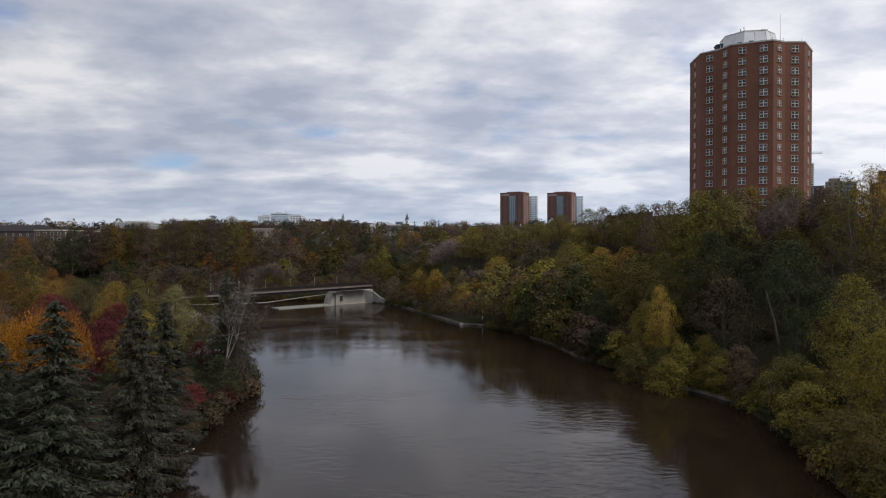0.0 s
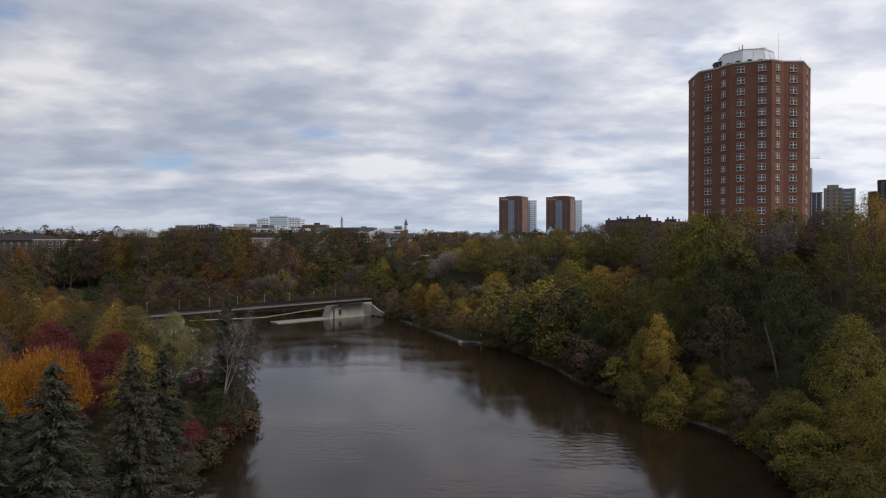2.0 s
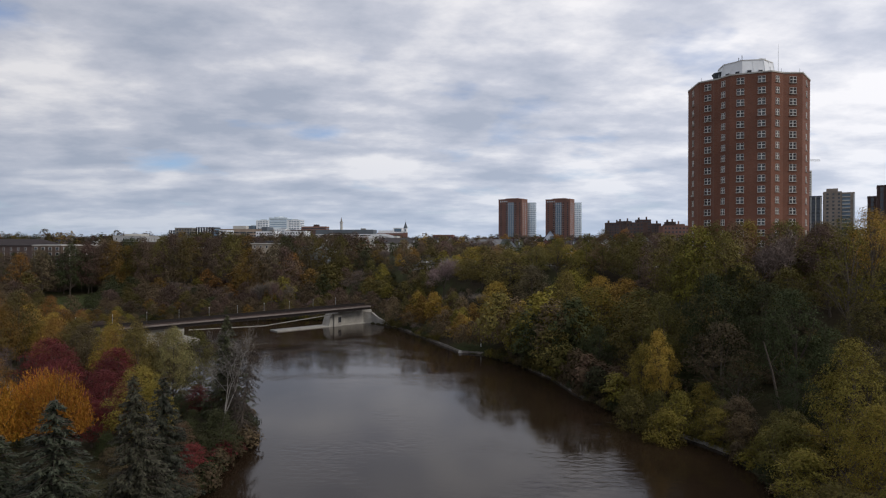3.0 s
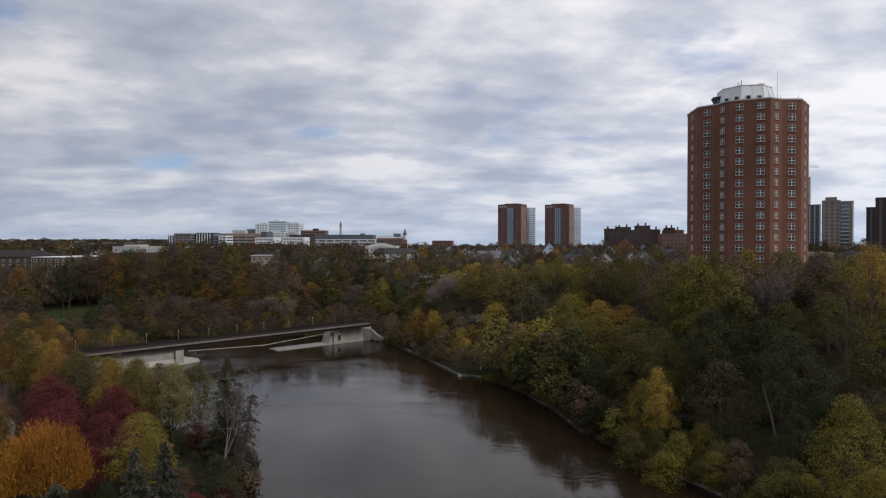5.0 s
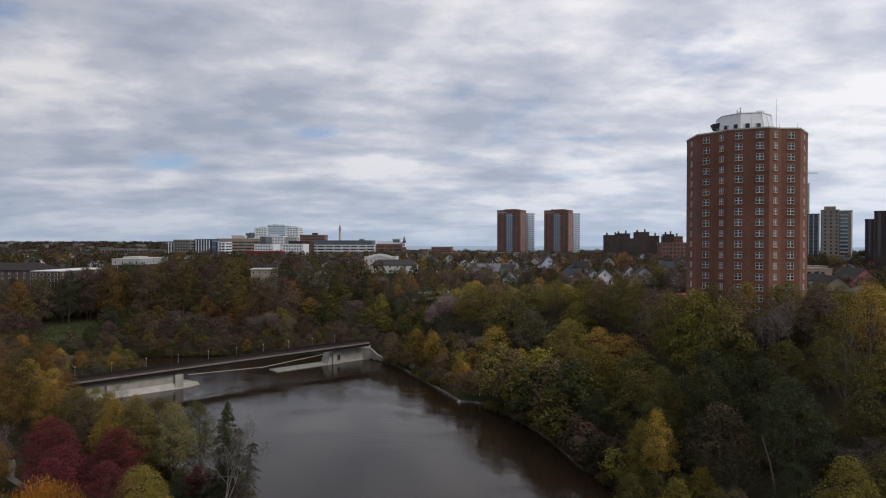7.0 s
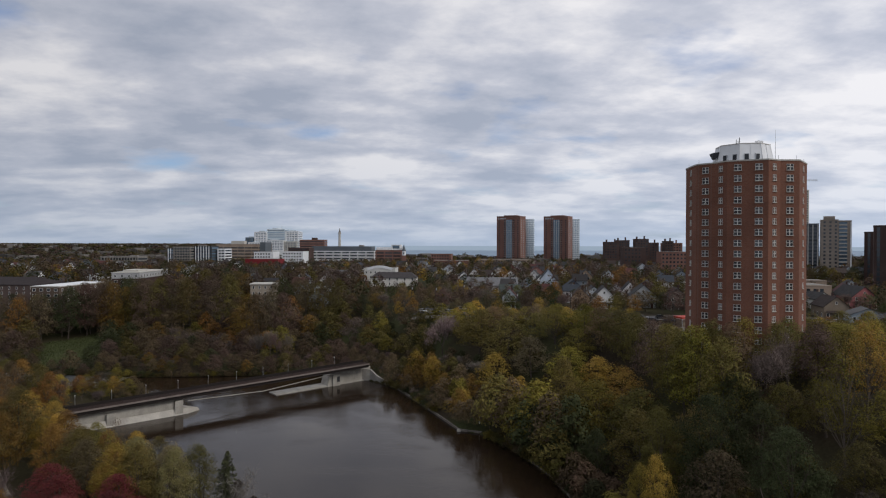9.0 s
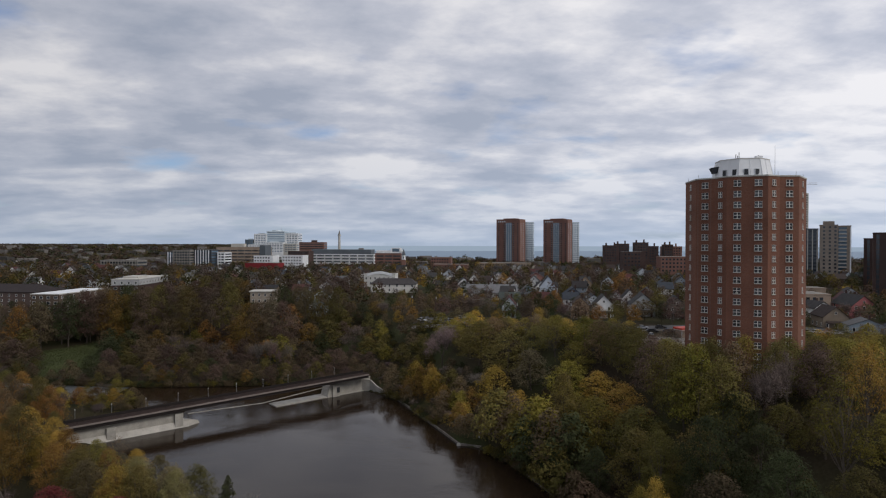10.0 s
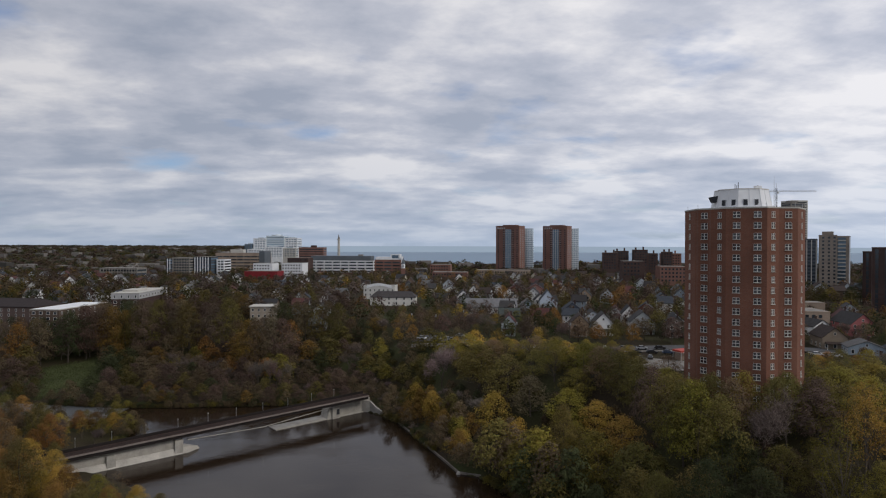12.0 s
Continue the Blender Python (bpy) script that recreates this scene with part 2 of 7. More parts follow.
def water_material(name, colour, ripple, scale, boil=None):
    m = bpy.data.materials.new(name)
    m.use_nodes = True
    nt = m.node_tree
    p = nt.nodes["Principled BSDF"]
    p.inputs["Base Color"].default_value = (*colour, 1)
    p.inputs["Roughness"].default_value = 0.075
    p.inputs["IOR"].default_value = 1.35
    geo = nt.nodes.new("ShaderNodeNewGeometry")
    mp = nt.nodes.new("ShaderNodeMapping")
    mp.inputs["Scale"].default_value = (0.55, 1.0, 1.0)
    mp.inputs["Rotation"].default_value = (0, 0, radians(20))
    nt.links.new(geo.outputs["Position"], mp.inputs[0])
    fine = nt.nodes.new("ShaderNodeTexNoise")
    fine.inputs["Scale"].default_value, fine.inputs["Detail"].default_value = scale, 5
    fine.inputs["Distortion"].default_value = 0.6
    big = nt.nodes.new("ShaderNodeTexNoise")
    big.inputs["Scale"].default_value, big.inputs["Detail"].default_value = scale * 0.05, 4
    big.inputs["Distortion"].default_value = 1.5
    for n in (fine, big):
        nt.links.new(mp.outputs[0], n.inputs["Vector"])
    mr = nt.nodes.new("ShaderNodeMapRange")
    for key, v in (("From Min", 0.48), ("From Max", 0.68), ("To Min", 0.2 * ripple), ("To Max", 3.1 * ripple)):
        mr.inputs[key].default_value = v
    nt.links.new(big.outputs["Fac"], mr.inputs["Value"])
    if boil:     # the current is rougher in a stretch of the river
        away = nt.nodes.new("ShaderNodeVectorMath")
        away.operation = "DISTANCE"
        away.inputs[1].default_value = boil
        nt.links.new(geo.outputs["Position"], away.inputs[0])
        near = nt.nodes.new("ShaderNodeMapRange")
        for key, v in (("From Min", 20.0), ("From Max", 75.0), ("To Min", 0.10), ("To Max", 0.02)):
            near.inputs[key].default_value = v
        nt.links.new(away.outputs["Value"], near.inputs["Value"])
        lower = nt.nodes.new("ShaderNodeMath")
        nt.links.new(big.outputs["Fac"], lower.inputs[0])
        nt.links.new(near.outputs[0], lower.inputs[1])
        nt.links.new(lower.outputs[0], mr.inputs["Value"])
    b = nt.nodes.new("ShaderNodeBump")
    b.inputs["Distance"].default_value = 0.12
    nt.links.new(mr.outputs[0], b.inputs["Strength"])
    nt.links.new(fine.outputs["Fac"], b.inputs["Height"])
    nt.links.new(b.outputs[0], p.inputs["Normal"])
    return m


WATER = water_material("river_water", (0.020, 0.0125, 0.0075), 0.2, 1.0, (-32.0, 205.0, 0.0))
RAPIDS = water_material("rapids", (0.09, 0.095, 0.10), 2.2, 2.2)
RAPIDS.node_tree.nodes["Principled BSDF"].inputs["Roughness"].default_value = 0.3
LAKE = water_material("lake_water", (0.16, 0.235, 0.32), 0.5, 0.05)
LAKE.node_tree.nodes["Principled BSDF"].inputs["Roughness"].default_value = 0.5


# ---- mesh helpers ----
class Shape:
    """Gathers corners and faces of one mesh."""

    def __init__(self):
        self.v, self.f = [], []

    def add(self, verts, faces):
        n = len(self.v)
        self.v += [tuple(p) for p in verts]
        self.f += [tuple(i + n for i in face) for face in faces]
        return self

    def box(self, x, y, z, sx, sy, sz, rz=0.0, taper=1.0):
        """A box whose bottom's middle is at x, y, z."""
        c, s = math.cos(rz), math.sin(rz)
        pts = []
        for k, t in ((0, 1.0), (1, taper)):
            for dx, dy in ((-.5, -.5), (.5, -.5), (.5, .5), (-.5, .5)):
                px, py = dx * sx * t, dy * sy * t
                pts.append((x + px * c - py * s, y + px * s + py * c, z + k * sz))
        return self.add(pts, [(3, 2, 1, 0), (4, 5, 6, 7), (0, 1, 5, 4), (1, 2, 6, 5), (2, 3, 7, 6), (3, 0, 4, 7)])

    def prism(self, ring, z0, z1, top=1.0, centre=(0, 0)):
        """An upright prism over a ring of (x, y), its top scaled about the centre."""
        n = len(ring)
        cx, cy = centre
        low = [(x, y, z0) for x, y in ring]
        up = [(cx + (x - cx) * top, cy + (y - cy) * top, z1) for x, y in ring]
        return self.add(low + up, [tuple(range(n - 1, -1, -1)), tuple(range(n, 2 * n))] +
                        [(i, (i + 1) % n, (i + 1) % n + n, i + n) for i in range(n)])

    def tube(self, a, b, ra, rb, sides=5):
        a, b = Vector(a), Vector(b)
        d = (b - a).normalized()
        u = d.cross((0, 0, 1) if abs(d.z) < 0.9 else (1, 0, 0)).normalized()
        w = d.cross(u)
        pts = []
        for p, r in ((a, ra), (b, rb)):
            for i in range(sides):
                t = 2 * math.pi * i / sides
                pts.append(p + (u * math.cos(t) + w * math.sin(t)) * r)
        faces = [(i, (i + 1) % sides, (i + 1) % sides + sides, i + sides) for i in range(sides)]
        faces += [tuple(range(sides - 1, -1, -1)), tuple(range(sides, 2 * sides))]
        return self.add(pts, faces)

    def beam(self, a, b, width, depth):
        """A straight bar of square section between two points; depth is upright."""
        a, b = Vector(a), Vector(b)
        d = (b - a).normalized()
        side = d.cross((0, 0, 1)).normalized() * width / 2
        up = side.cross(d).normalized() * depth / 2
        pts = [p + s + u for p in (a, b) for s, u in ((-side, -up), (side, -up), (side, up), (-side, up))]
        return self.add(pts, [(3, 2, 1, 0), (4, 5, 6, 7), (0, 1, 5, 4), (1, 2, 6, 5), (2, 3, 7, 6), (3, 0, 4, 7)])

    def sweep(self, path, section):
        """One unbroken bar along a path: section is a ring of (sideways, up)."""
        path = [Vector(p) for p in path]
        n, k = len(path), len(section)
        pts = []
        for i, p in enumerate(path):
            d = (path[min(i + 1, n - 1)] - path[max(i - 1, 0)]).normalized()
            side = d.cross((0, 0, 1)).normalized()
            up = side.cross(d)
            pts += [p + side * a_ + up * b_ for a_, b_ in section]
        faces = [(i * k + j, i * k + (j + 1) % k, (i + 1) * k + (j + 1) % k, (i + 1) * k + j) for i in range(n - 1) for j in range(k)]
        return self.add(pts, faces + [tuple(range(k - 1, -1, -1)), tuple(range((n - 1) * k, n * k))])

    def mesh(self, name, mat, smooth=False):
        me = bpy.data.meshes.new(name)
        me.from_pydata(self.v, [], self.f)
        me.materials.append(mat)
        if smooth:
            me.shade_smooth()
        me.update()
        return me


def part(name, shape, mat, parent=None, label="", smooth=False, m=None, colour=None):
    """One mesh object, from a Shape or a mesh, under a thing or under a part."""
    ob = new(name, shape if isinstance(shape, bpy.types.Mesh) else shape.mesh(name, mat, smooth))
    if parent:
        ob.parent = parent
    if m is not None:
        ob.matrix_basis = m
    if colour:
        ob.color = (*colour, 1)
    if label:
        tagged(ob, label)
    return ob


def thing(name, label, category, m=None, group="", kind=""):
    ob = new(name)
    ob.empty_display_size = 0.3
    if m is not None:
        ob.matrix_basis = m
    return tagged(ob, label, category, group, kind)


def step(lo, hi, x):
    t = np.clip((x - lo) / (hi - lo), 0, 1)
    return t * t * (3 - 2 * t)


# ---- the land ----
RIVER = [(30, -200), (34, 0), (37, 56), (41.5, 74), (42, 88), (39.6, 93.5), (33.5, 105), (28, 120), (25.2, 137), (21.2, 149), (11, 168.5), (5.4, 171), (-5.3, 197),
         (-15.4, 220.5), (-25.5, 231.5), (-36, 243), (-70, 243), (-100, 240), (-130, 240), (-155, 244), (-260, 262), (-420, 285), (-420, 265), (-260, 238),
         (-150, 217), (-128, 213), (-117, 219), (-107, 215), (-104, 196), (-100, 172), (-84, 163), (-77, 154), (-67, 135), (-56, 119), (-47.5, 111.5), (-39.5, 108),
         (-32, 101), (-29.5, 93.5), (-30, 83), (-29, 68), (-28.3, 56.5), (-29, 31), (-31, -200)]
FOOT = [(52, -300), (48, 31), (47, 83), (38, 107), (30, 142), (18, 168), (-4, 198), (-18, 238), (-49, 264), (-116, 292), (-240, 318), (-660, 350), (-3800, 650)]


def segments(x, y, line, closed):
    """Distance to a line of points; the side (plus: on the left of its direction); inside a closed one or not."""
    best, side = np.full(x.shape, 1e9), np.ones(x.shape)
    inside = np.zeros(x.shape, bool)
    pairs = list(zip(line, line[1:] + line[:1] if closed else line[1:]))
    for (ax, ay), (bx, by) in pairs:
        dx, dy = bx - ax, by - ay
        t = np.clip(((x - ax) * dx + (y - ay) * dy) / (dx * dx + dy * dy), 0, 1)
        d = np.hypot(x - ax - t * dx, y - ay - t * dy)
        s = np.sign(dx * (y - ay) - dy * (x - ax))
        side = np.where(d < best - 1e-6, s, side)
        best = np.minimum(best, d)
        if dy:
            inside ^= ((ay > y) != (by > y)) & (x < dx * (y - ay) / dy + ax)
    return best, side, inside


def land(x, y):
    """Height of the ground: the river bed, the low banks, the bluff and the upland."""
    x, y = np.asarray(x, float), np.asarray(y, float)
    d, _, inside = segments(x, y, RIVER, True)
    f, side, _ = segments(x, y, FOOT, False)
    f = np.where(side < 0, f, 0.0)
    wide = 48 - 16 * step(170, 225, y) * step(-40, -10, x) + 40 * step(150, 330, y) * step(60, -120, x)
    z = 0.9 + 1.6 * step(0, 14, d) + 0.9 * np.sin(x * 0.045) * np.cos(y * 0.038) * step(5, 40, d) + 19.8 * step(0, 1, f / wide)
    z = z + 0.8 * step(200, 400, np.hypot(x, y)) * np.sin(x * 0.011 + 1) * np.cos(y * 0.009)
    z = z + 1.7 * step(90, 170, f) + 2.6 * step(230, 420, y) - 2.5 * step(520, 800, y)
    z = z + 16 * step(900, 1900, y) * step(-0.12, -0.34, x / np.maximum(y, 1.0))
    return np.where(inside, -np.minimum(d * 0.8, 1.6), np.minimum(z, 0.15 + d * 1.2))


def ground_at(x, y):
    return float(land(np.array([x]), np.array([y]))[0])


def spaced(stops):
    out = []
    for (a_, b_, n) in stops:
        out += list(np.linspace(a_, b_, n, endpoint=False))
    return np.array(out + [stops[-1][1]])


gx = spaced([(-4800, -1000, 12), (-1000, -300, 28), (-300, -130, 40), (-130, 130, 110), (130, 400, 40), (400, 4800, 24)])
gy = spaced([(-1500, -100, 12), (-100, 20, 24), (20, 270, 110), (270, 480, 50), (480, 1000, 30), (1000, 1300, 12), (1300, 4980, 24)])
GX, GY = np.meshgrid(gx, gy)
GZ = land(GX.ravel(), GY.ravel()).reshape(GX.shape)
shore = (GY > 1240) & (GX > -0.207 * GY)
GZ = np.where(shore, -12.0, GZ)
nx, ny = len(gx), len(gy)
sheet = Shape()
sheet.v = [tuple(p) for p in np.stack([GX, GY, GZ], -1).reshape(-1, 3).tolist()]
sheet.f = [(j * nx + i, j * nx + i + 1, (j + 1) * nx + i + 1, (j + 1) * nx + i) for j in range(ny - 1) for i in range(nx - 1)]
tagged(part("ground", sheet, GROUND, smooth=True), "dark grassy and leaf-strewn ground of river banks and town", "ground", kind="structure")

river = Shape().add([(-430, -250, 0), (60, -250, 0), (60, 320, 0), (-430, 320, 0)], [(0, 1, 2, 3)])
tagged(part("water", river, WATER), "murky brown slow river water reflecting the cloudy sky", "river", kind="structure")
rapids = Shape().add([(-250, 208, 0.03), (-122, 208, 0.03), (-122, 268, 0.03), (-250, 268, 0.03)], [(0, 1, 2, 3)])
tagged(part("rapids_water", rapids, RAPIDS), "pale broken water of shallow rapids above the dam", "river", kind="structure")
lake = Shape().add([(-420, 1200, -4), (4790, 1200, -4), (4790, 4970, -4), (-1200, 4970, -4)], [(0, 1, 2, 3)])
tagged(part("lake_water", lake, LAKE), "pale blue lake water along the horizon", "lake", kind="structure")


# ---- trees ----
def quads(name, centre, axis, normal, length, width, mat):
    """Many small pointed leaf sprays in one mesh: middle, long axis and facing of each."""
    axis = axis - normal * np.sum(axis * normal, 1, keepdims=True)
    axis /= np.linalg.norm(axis, axis=1, keepdims=True) + 1e-9
    side = np.cross(normal, axis)
    l, w = length[:, None] / 2, width[:, None] / 2
    pts = np.stack([centre + side * w - axis * l * 0.7, centre + axis * l, centre - side * w - axis * l * 0.7], 1).reshape(-1, 3)
    n = len(centre)
    me = bpy.data.meshes.new(name)
    me.from_pydata(pts.tolist(), [], np.arange(3 * n).reshape(n, 3).tolist())
    me.materials.append(mat)
    me.update()
    return me


def unit(rng, n):
    v = rng.normal(size=(n, 3))
    return v / np.linalg.norm(v, axis=1, keepdims=True)


def lobes(rng, n, spread, base, top, size):
    """Clump centres and radii of a crown, wide in the middle and narrower at the top."""
    out = []
    for i in range(n):
        t = (i + rng.random()) / n
        z = base + (top - base) * t
        r = spread * (0.55 + 0.45 * math.sin(math.pi * min(1, t * 0.9 + 0.18))) * math.sqrt(max(0.05, 1 - t ** 3))
        a_ = i * 2.4 + rng.normal() * 0.5
        k = r * math.sqrt(rng.uniform(0.15, 1.0))
        out.append((k * math.cos(a_), k * math.sin(a_), z, size * rng.uniform(0.7, 1.25)))
    return np.array(out)


def crown_mesh(seed, count, leaf, n_lobes, spread, base, top, size, gaps=0.35, wisp=False):
    rng = np.random.default_rng(seed)
    L = lobes(rng, n_lobes, spread, base, top, size)
    w = L[:, 3] ** 2
    pick = rng.choice(len(L), count, p=w / w.sum())
    d = unit(rng, count)
    d[:, 2] = np.where(d[:, 2] < -0.35, -d[:, 2], d[:, 2])
    loose = rng.random(count) < 0.16
    r = L[pick, 3] * np.where(loose, 1.0 + 0.42 * rng.random(count), 1.08 - 0.5 * rng.random(count) ** 2.2)
    c = L[pick, :3] + d * r[:, None] * np.array([1, 1, 0.82])
    hold = np.array([noise.noise(Vector(p) * 0.75 + Vector((seed, 0, 0))) for p in c.tolist()]) > -gaps + 0.1
    c, d, loose = c[hold], d[hold], loose[hold]
    n = len(c)
    heart = c - np.array([0, 0, base + (top - base) * 0.4])
    heart /= np.linalg.norm(heart, axis=1, keepdims=True) + 1e-6
    nor = d * 0.3 + heart * 0.45 + unit(rng, n) * (0.75 if wisp else 0.6) + np.array([0, 0, 0.35])
    nor /= np.linalg.norm(nor, axis=1, keepdims=True)
    s = leaf * rng.uniform(0.55, 1.35, n) * np.where(loose, 0.6, 1.0)
    if wisp:     # fine upswept shoots with few leaves left
        return quads("crown", c, heart * 0.8 + unit(rng, n) * 0.5 + np.array([0, 0, 0.6]), nor, s * 2.4, s * 0.5, LEAF), L
    return quads("crown", c, d * 0.6 + unit(rng, n) * 0.7 + np.array([0, 0, 0.5]), nor, s * 1.75, s * 0.84, LEAF), L


def bole(L, height, girth, seed, mat=BARK, limbs=9, sides=6):
    """A tapered, slightly bent trunk whose limbs reach for the clumps of the crown."""
    rng = np.random.default_rng(seed + 500)
    s = Shape()
    pts, p = [], Vector((0, 0, -0.6))
    for i in range(6):
        pts.append(p.copy())
        p = p + Vector((rng.normal() * 0.16, rng.normal() * 0.16, height * 0.85 / 5))
    rad = [girth * (1.25 if i == 0 else 1 - i / 5.6) for i in range(6)]
    for i in range(5):
        s.tube(pts[i], pts[i + 1], rad[i], rad[i + 1], sides)
    for j in rng.permutation(len(L))[:limbs]:
        q = Vector(L[j, :3])
        k = min(4, max(1, int(5 * (q.z - 2.5) / height)))
        a_ = pts[k]
        mid = a_.lerp(q, 0.55) + Vector((0, 0, -0.4))
        s.tube(a_, mid, rad[k] * 0.5, rad[k] * 0.3, 4)
        s.tube(mid, q, rad[k] * 0.3, 0.03, 4)
        for _ in range(2):
            s.tube(mid.lerp(q, rng.uniform(0.1, 0.7)), q + Vector(rng.normal(size=3) * 1.2), rad[k] * 0.18, 0.02, 3)
    return s


def bare_mesh(seed, height, spread, girth, twigs, deepest=4):
    """Trunk and branching limbs of a leafless tree, and a haze of fine twigs."""
    rng = np.random.default_rng(seed)
    s, ends = Shape(), []

    def grow(p, d, length, r, depth):
        q = p + d * length
        s.tube(p, q, r, r * 0.62, 5 if depth < 2 else 3)
        if depth >= deepest:
            ends.append((q, d))
            return
        if depth >= 2:
            ends.append((q, d))
        for _ in range(3 if depth < 2 else 2):
            nd = (d + Vector(rng.normal(size=3)) * (0.34 + 0.05 * depth) * spread + Vector((0, 0, 0.12))).normalized()
            grow(q - d * length * rng.uniform(0, 0.25), nd, length * rng.uniform(0.62, 0.86), r * 0.58, depth + 1)

    grow(Vector((0, 0, -0.5)), Vector((rng.normal() * 0.05, rng.normal() * 0.05, 1)).normalized(), height * 0.32, girth, 0)
    n = twigs
    pick = rng.integers(0, len(ends), n)
    ax = np.array([ends[i][1] for i in pick]) + rng.normal(size=(n, 3)) * 0.55 + np.array([0, 0, 0.25])
    c = np.array([ends[i][0] for i in pick]) + ax * 0.42 + rng.normal(size=(n, 3)) * 0.12
    # finer shoots that fill the crown
    m = int(twigs * 1.5)
    reach = np.array([tuple(p) for p, _ in ends])
    mid = reach.mean(0)
    pick = rng.integers(0, len(ends), m)
    c2 = reach[pick] + rng.normal(size=(m, 3)) * (0.9 if deepest < 5 else 0.5)
    ax2 = (c2 - mid) * np.array([1, 1, 0.6]) / 4 + rng.normal(size=(m, 3)) * 0.35 + np.array([0, 0, 0.6])
    c, ax = np.concatenate([c, c2]), np.concatenate([ax, ax2])
    n += m
    me = quads("crown", c, ax, unit(rng, n), rng.uniform(0.7, 1.7, n), np.full(n, {4: 0.075, 5: 0.05}.get(deepest, 0.13)), TWIG)
    return s, me


def spruce_mesh(seed, height, radius, whorls, sprays, leaf):
    """A spruce: tiers of drooping boughs, each hung with needle sprays."""
    rng = np.random.default_rng(seed)
    C, A, N, S = [], [], [], []
    wood = Shape()
    wood.tube((0, 0, -0.5), (0, 0, height * 0.6), 0.24, 0.12, 7)
    wood.tube((0, 0, height * 0.6), (0, 0, height * 0.985), 0.12, 0.02, 6)
    for i in range(whorls):
        t = (i + rng.uniform(-.3, .3)) / whorls
        z = height * (0.06 + 0.93 * t)
        reach = radius * (1 - t) ** 0.82 * (1.0 if t > 0.12 else 0.8) + 0.15
        for j in range(int(rng.integers(6, 9))):
            a_ = rng.uniform(0, 2 * math.pi)
            ln = reach * rng.uniform(0.72, 1.15)
            out = np.array([math.cos(a_), math.sin(a_), 0])
            droop = rng.uniform(0.16, 0.34)
            tip = np.array([0, 0, z]) + out * ln + np.array([0, 0, -droop * ln + 0.10 * ln])
            wood.tube((0, 0, z), tuple(tip), 0.035, 0.008, 3)
            m = max(5, int(sprays * ln / radius))
            u = rng.random(m) ** 0.7
            pos = np.array([0, 0, z]) + out * (u * ln)[:, None] + np.array([0, 0, 1.0]) * (-droop * ln * u + 0.1 * ln * u ** 3)[:, None]
            lat = np.array([-out[1], out[0], 0])
            sg = rng.choice([-1, 1], m)
            wide = (1 - u * 0.75) * ln * 0.26 * rng.random(m)
            pos = pos + lat * (sg * wide)[:, None] + np.array([0, 0, -1.0]) * (rng.random(m) * 0.28)[:, None]
            ax = out * 0.9 + lat * (sg * 0.7)[:, None] + np.array([0, 0, -0.45]) + rng.normal(size=(m, 3)) * 0.25
            nr = np.array([0, 0, 1.0]) + out * 0.5 + rng.normal(size=(m, 3)) * 0.4
            C.append(pos), A.append(ax), N.append(nr / np.linalg.norm(nr, axis=1, keepdims=True)), S.append(np.full(m, leaf) * rng.uniform(0.6, 1.3, m))
    C, A, N, S = np.concatenate(C), np.concatenate(A), np.concatenate(N), np.concatenate(S)
    return wood, quads("needles", C, A, N, S * 1.5, S * 0.55, NEEDLE)


def dead_conifer(height, radius, seed):
    """A dying conifer: bare stem, drooping bare boughs with upturned ends, a few brown sprays."""
    rng = np.random.default_rng(seed)
    wood = Shape()
    wood.tube((0, 0, -0.6), (0, 0, height * 0.6), 0.2, 0.1, 6)
    wood.tube((0, 0, height * 0.6), (0, 0, height), 0.1, 0.02, 5)
    C, A = [], []
    for i in range(120):
        t = rng.uniform(0.18, 0.97)
        a_ = rng.uniform(0, 2 * math.pi)
        ln = radius * (1 - t * 0.8) * rng.uniform(0.6, 1.15)
        o = Vector((math.cos(a_), math.sin(a_), 0))
        p0 = Vector((0, 0, height * t))
        p1 = p0 + o * ln * 0.5 + Vector((0, 0, -0.22 * ln))
        p2 = p0 + o * ln * 0.85 + Vector((0, 0, -0.55 * ln))
        p3 = p0 + o * ln + Vector((0, 0, -0.50 * ln))
        for a, b, r0, r1 in ((p0, p1, 0.04, 0.03), (p1, p2, 0.03, 0.018), (p2, p3, 0.018, 0.006)):
            wood.tube(a, b, r0, r1, 3)
        for _ in range(20):
            q = p0.lerp(p1, rng.random()) if rng.random() < 0.4 else p1.lerp(p3, rng.random())
            C.append(q + Vector((0, 0, -0.15)))
            A.append(o + Vector((rng.normal() * 0.6, rng.normal() * 0.6, -1.2)))
    n = len(C)
    return wood, quads("crown", np.array(C), np.array(A), unit(rng, n), rng.uniform(0.35, 0.9, n), rng.uniform(0.05, 0.11, n), TWIG)


KINDS = {}


def kind_of_tree(key, trunk, crown):
    KINDS.setdefault(key, []).append((trunk if isinstance(trunk, bpy.types.Mesh) else trunk.mesh("trunk", BARK), crown))


for k in range(4):      # tall crowns close by: fine leaf sprays
    me, L = crown_mesh(10 + k, 13500, 0.17, 105 + 10 * k, 5.3, 3.2, 13.4, 1.2, 0.55)
    kind_of_tree("near", bole(L, 14, 0.27, k, limbs=14), me)
for k in range(3):      # the same close by, low and bushy
    me, L = crown_mesh(30 + k, 5000, 0.17, 60, 3.0, 0.6, 5.6, 0.95, 0.7)
    kind_of_tree("bush", bole(L, 5.5, 0.12, k, limbs=10), me)
for k in range(3):      # bushes further off
    me, L = crown_mesh(35 + k, 1100, 0.42, 30, 3.0, 0.5, 5.6, 1.1, 0.6)
    kind_of_tree("bush_far", bole(L, 5.5, 0.12, k, limbs=4, sides=3), me)
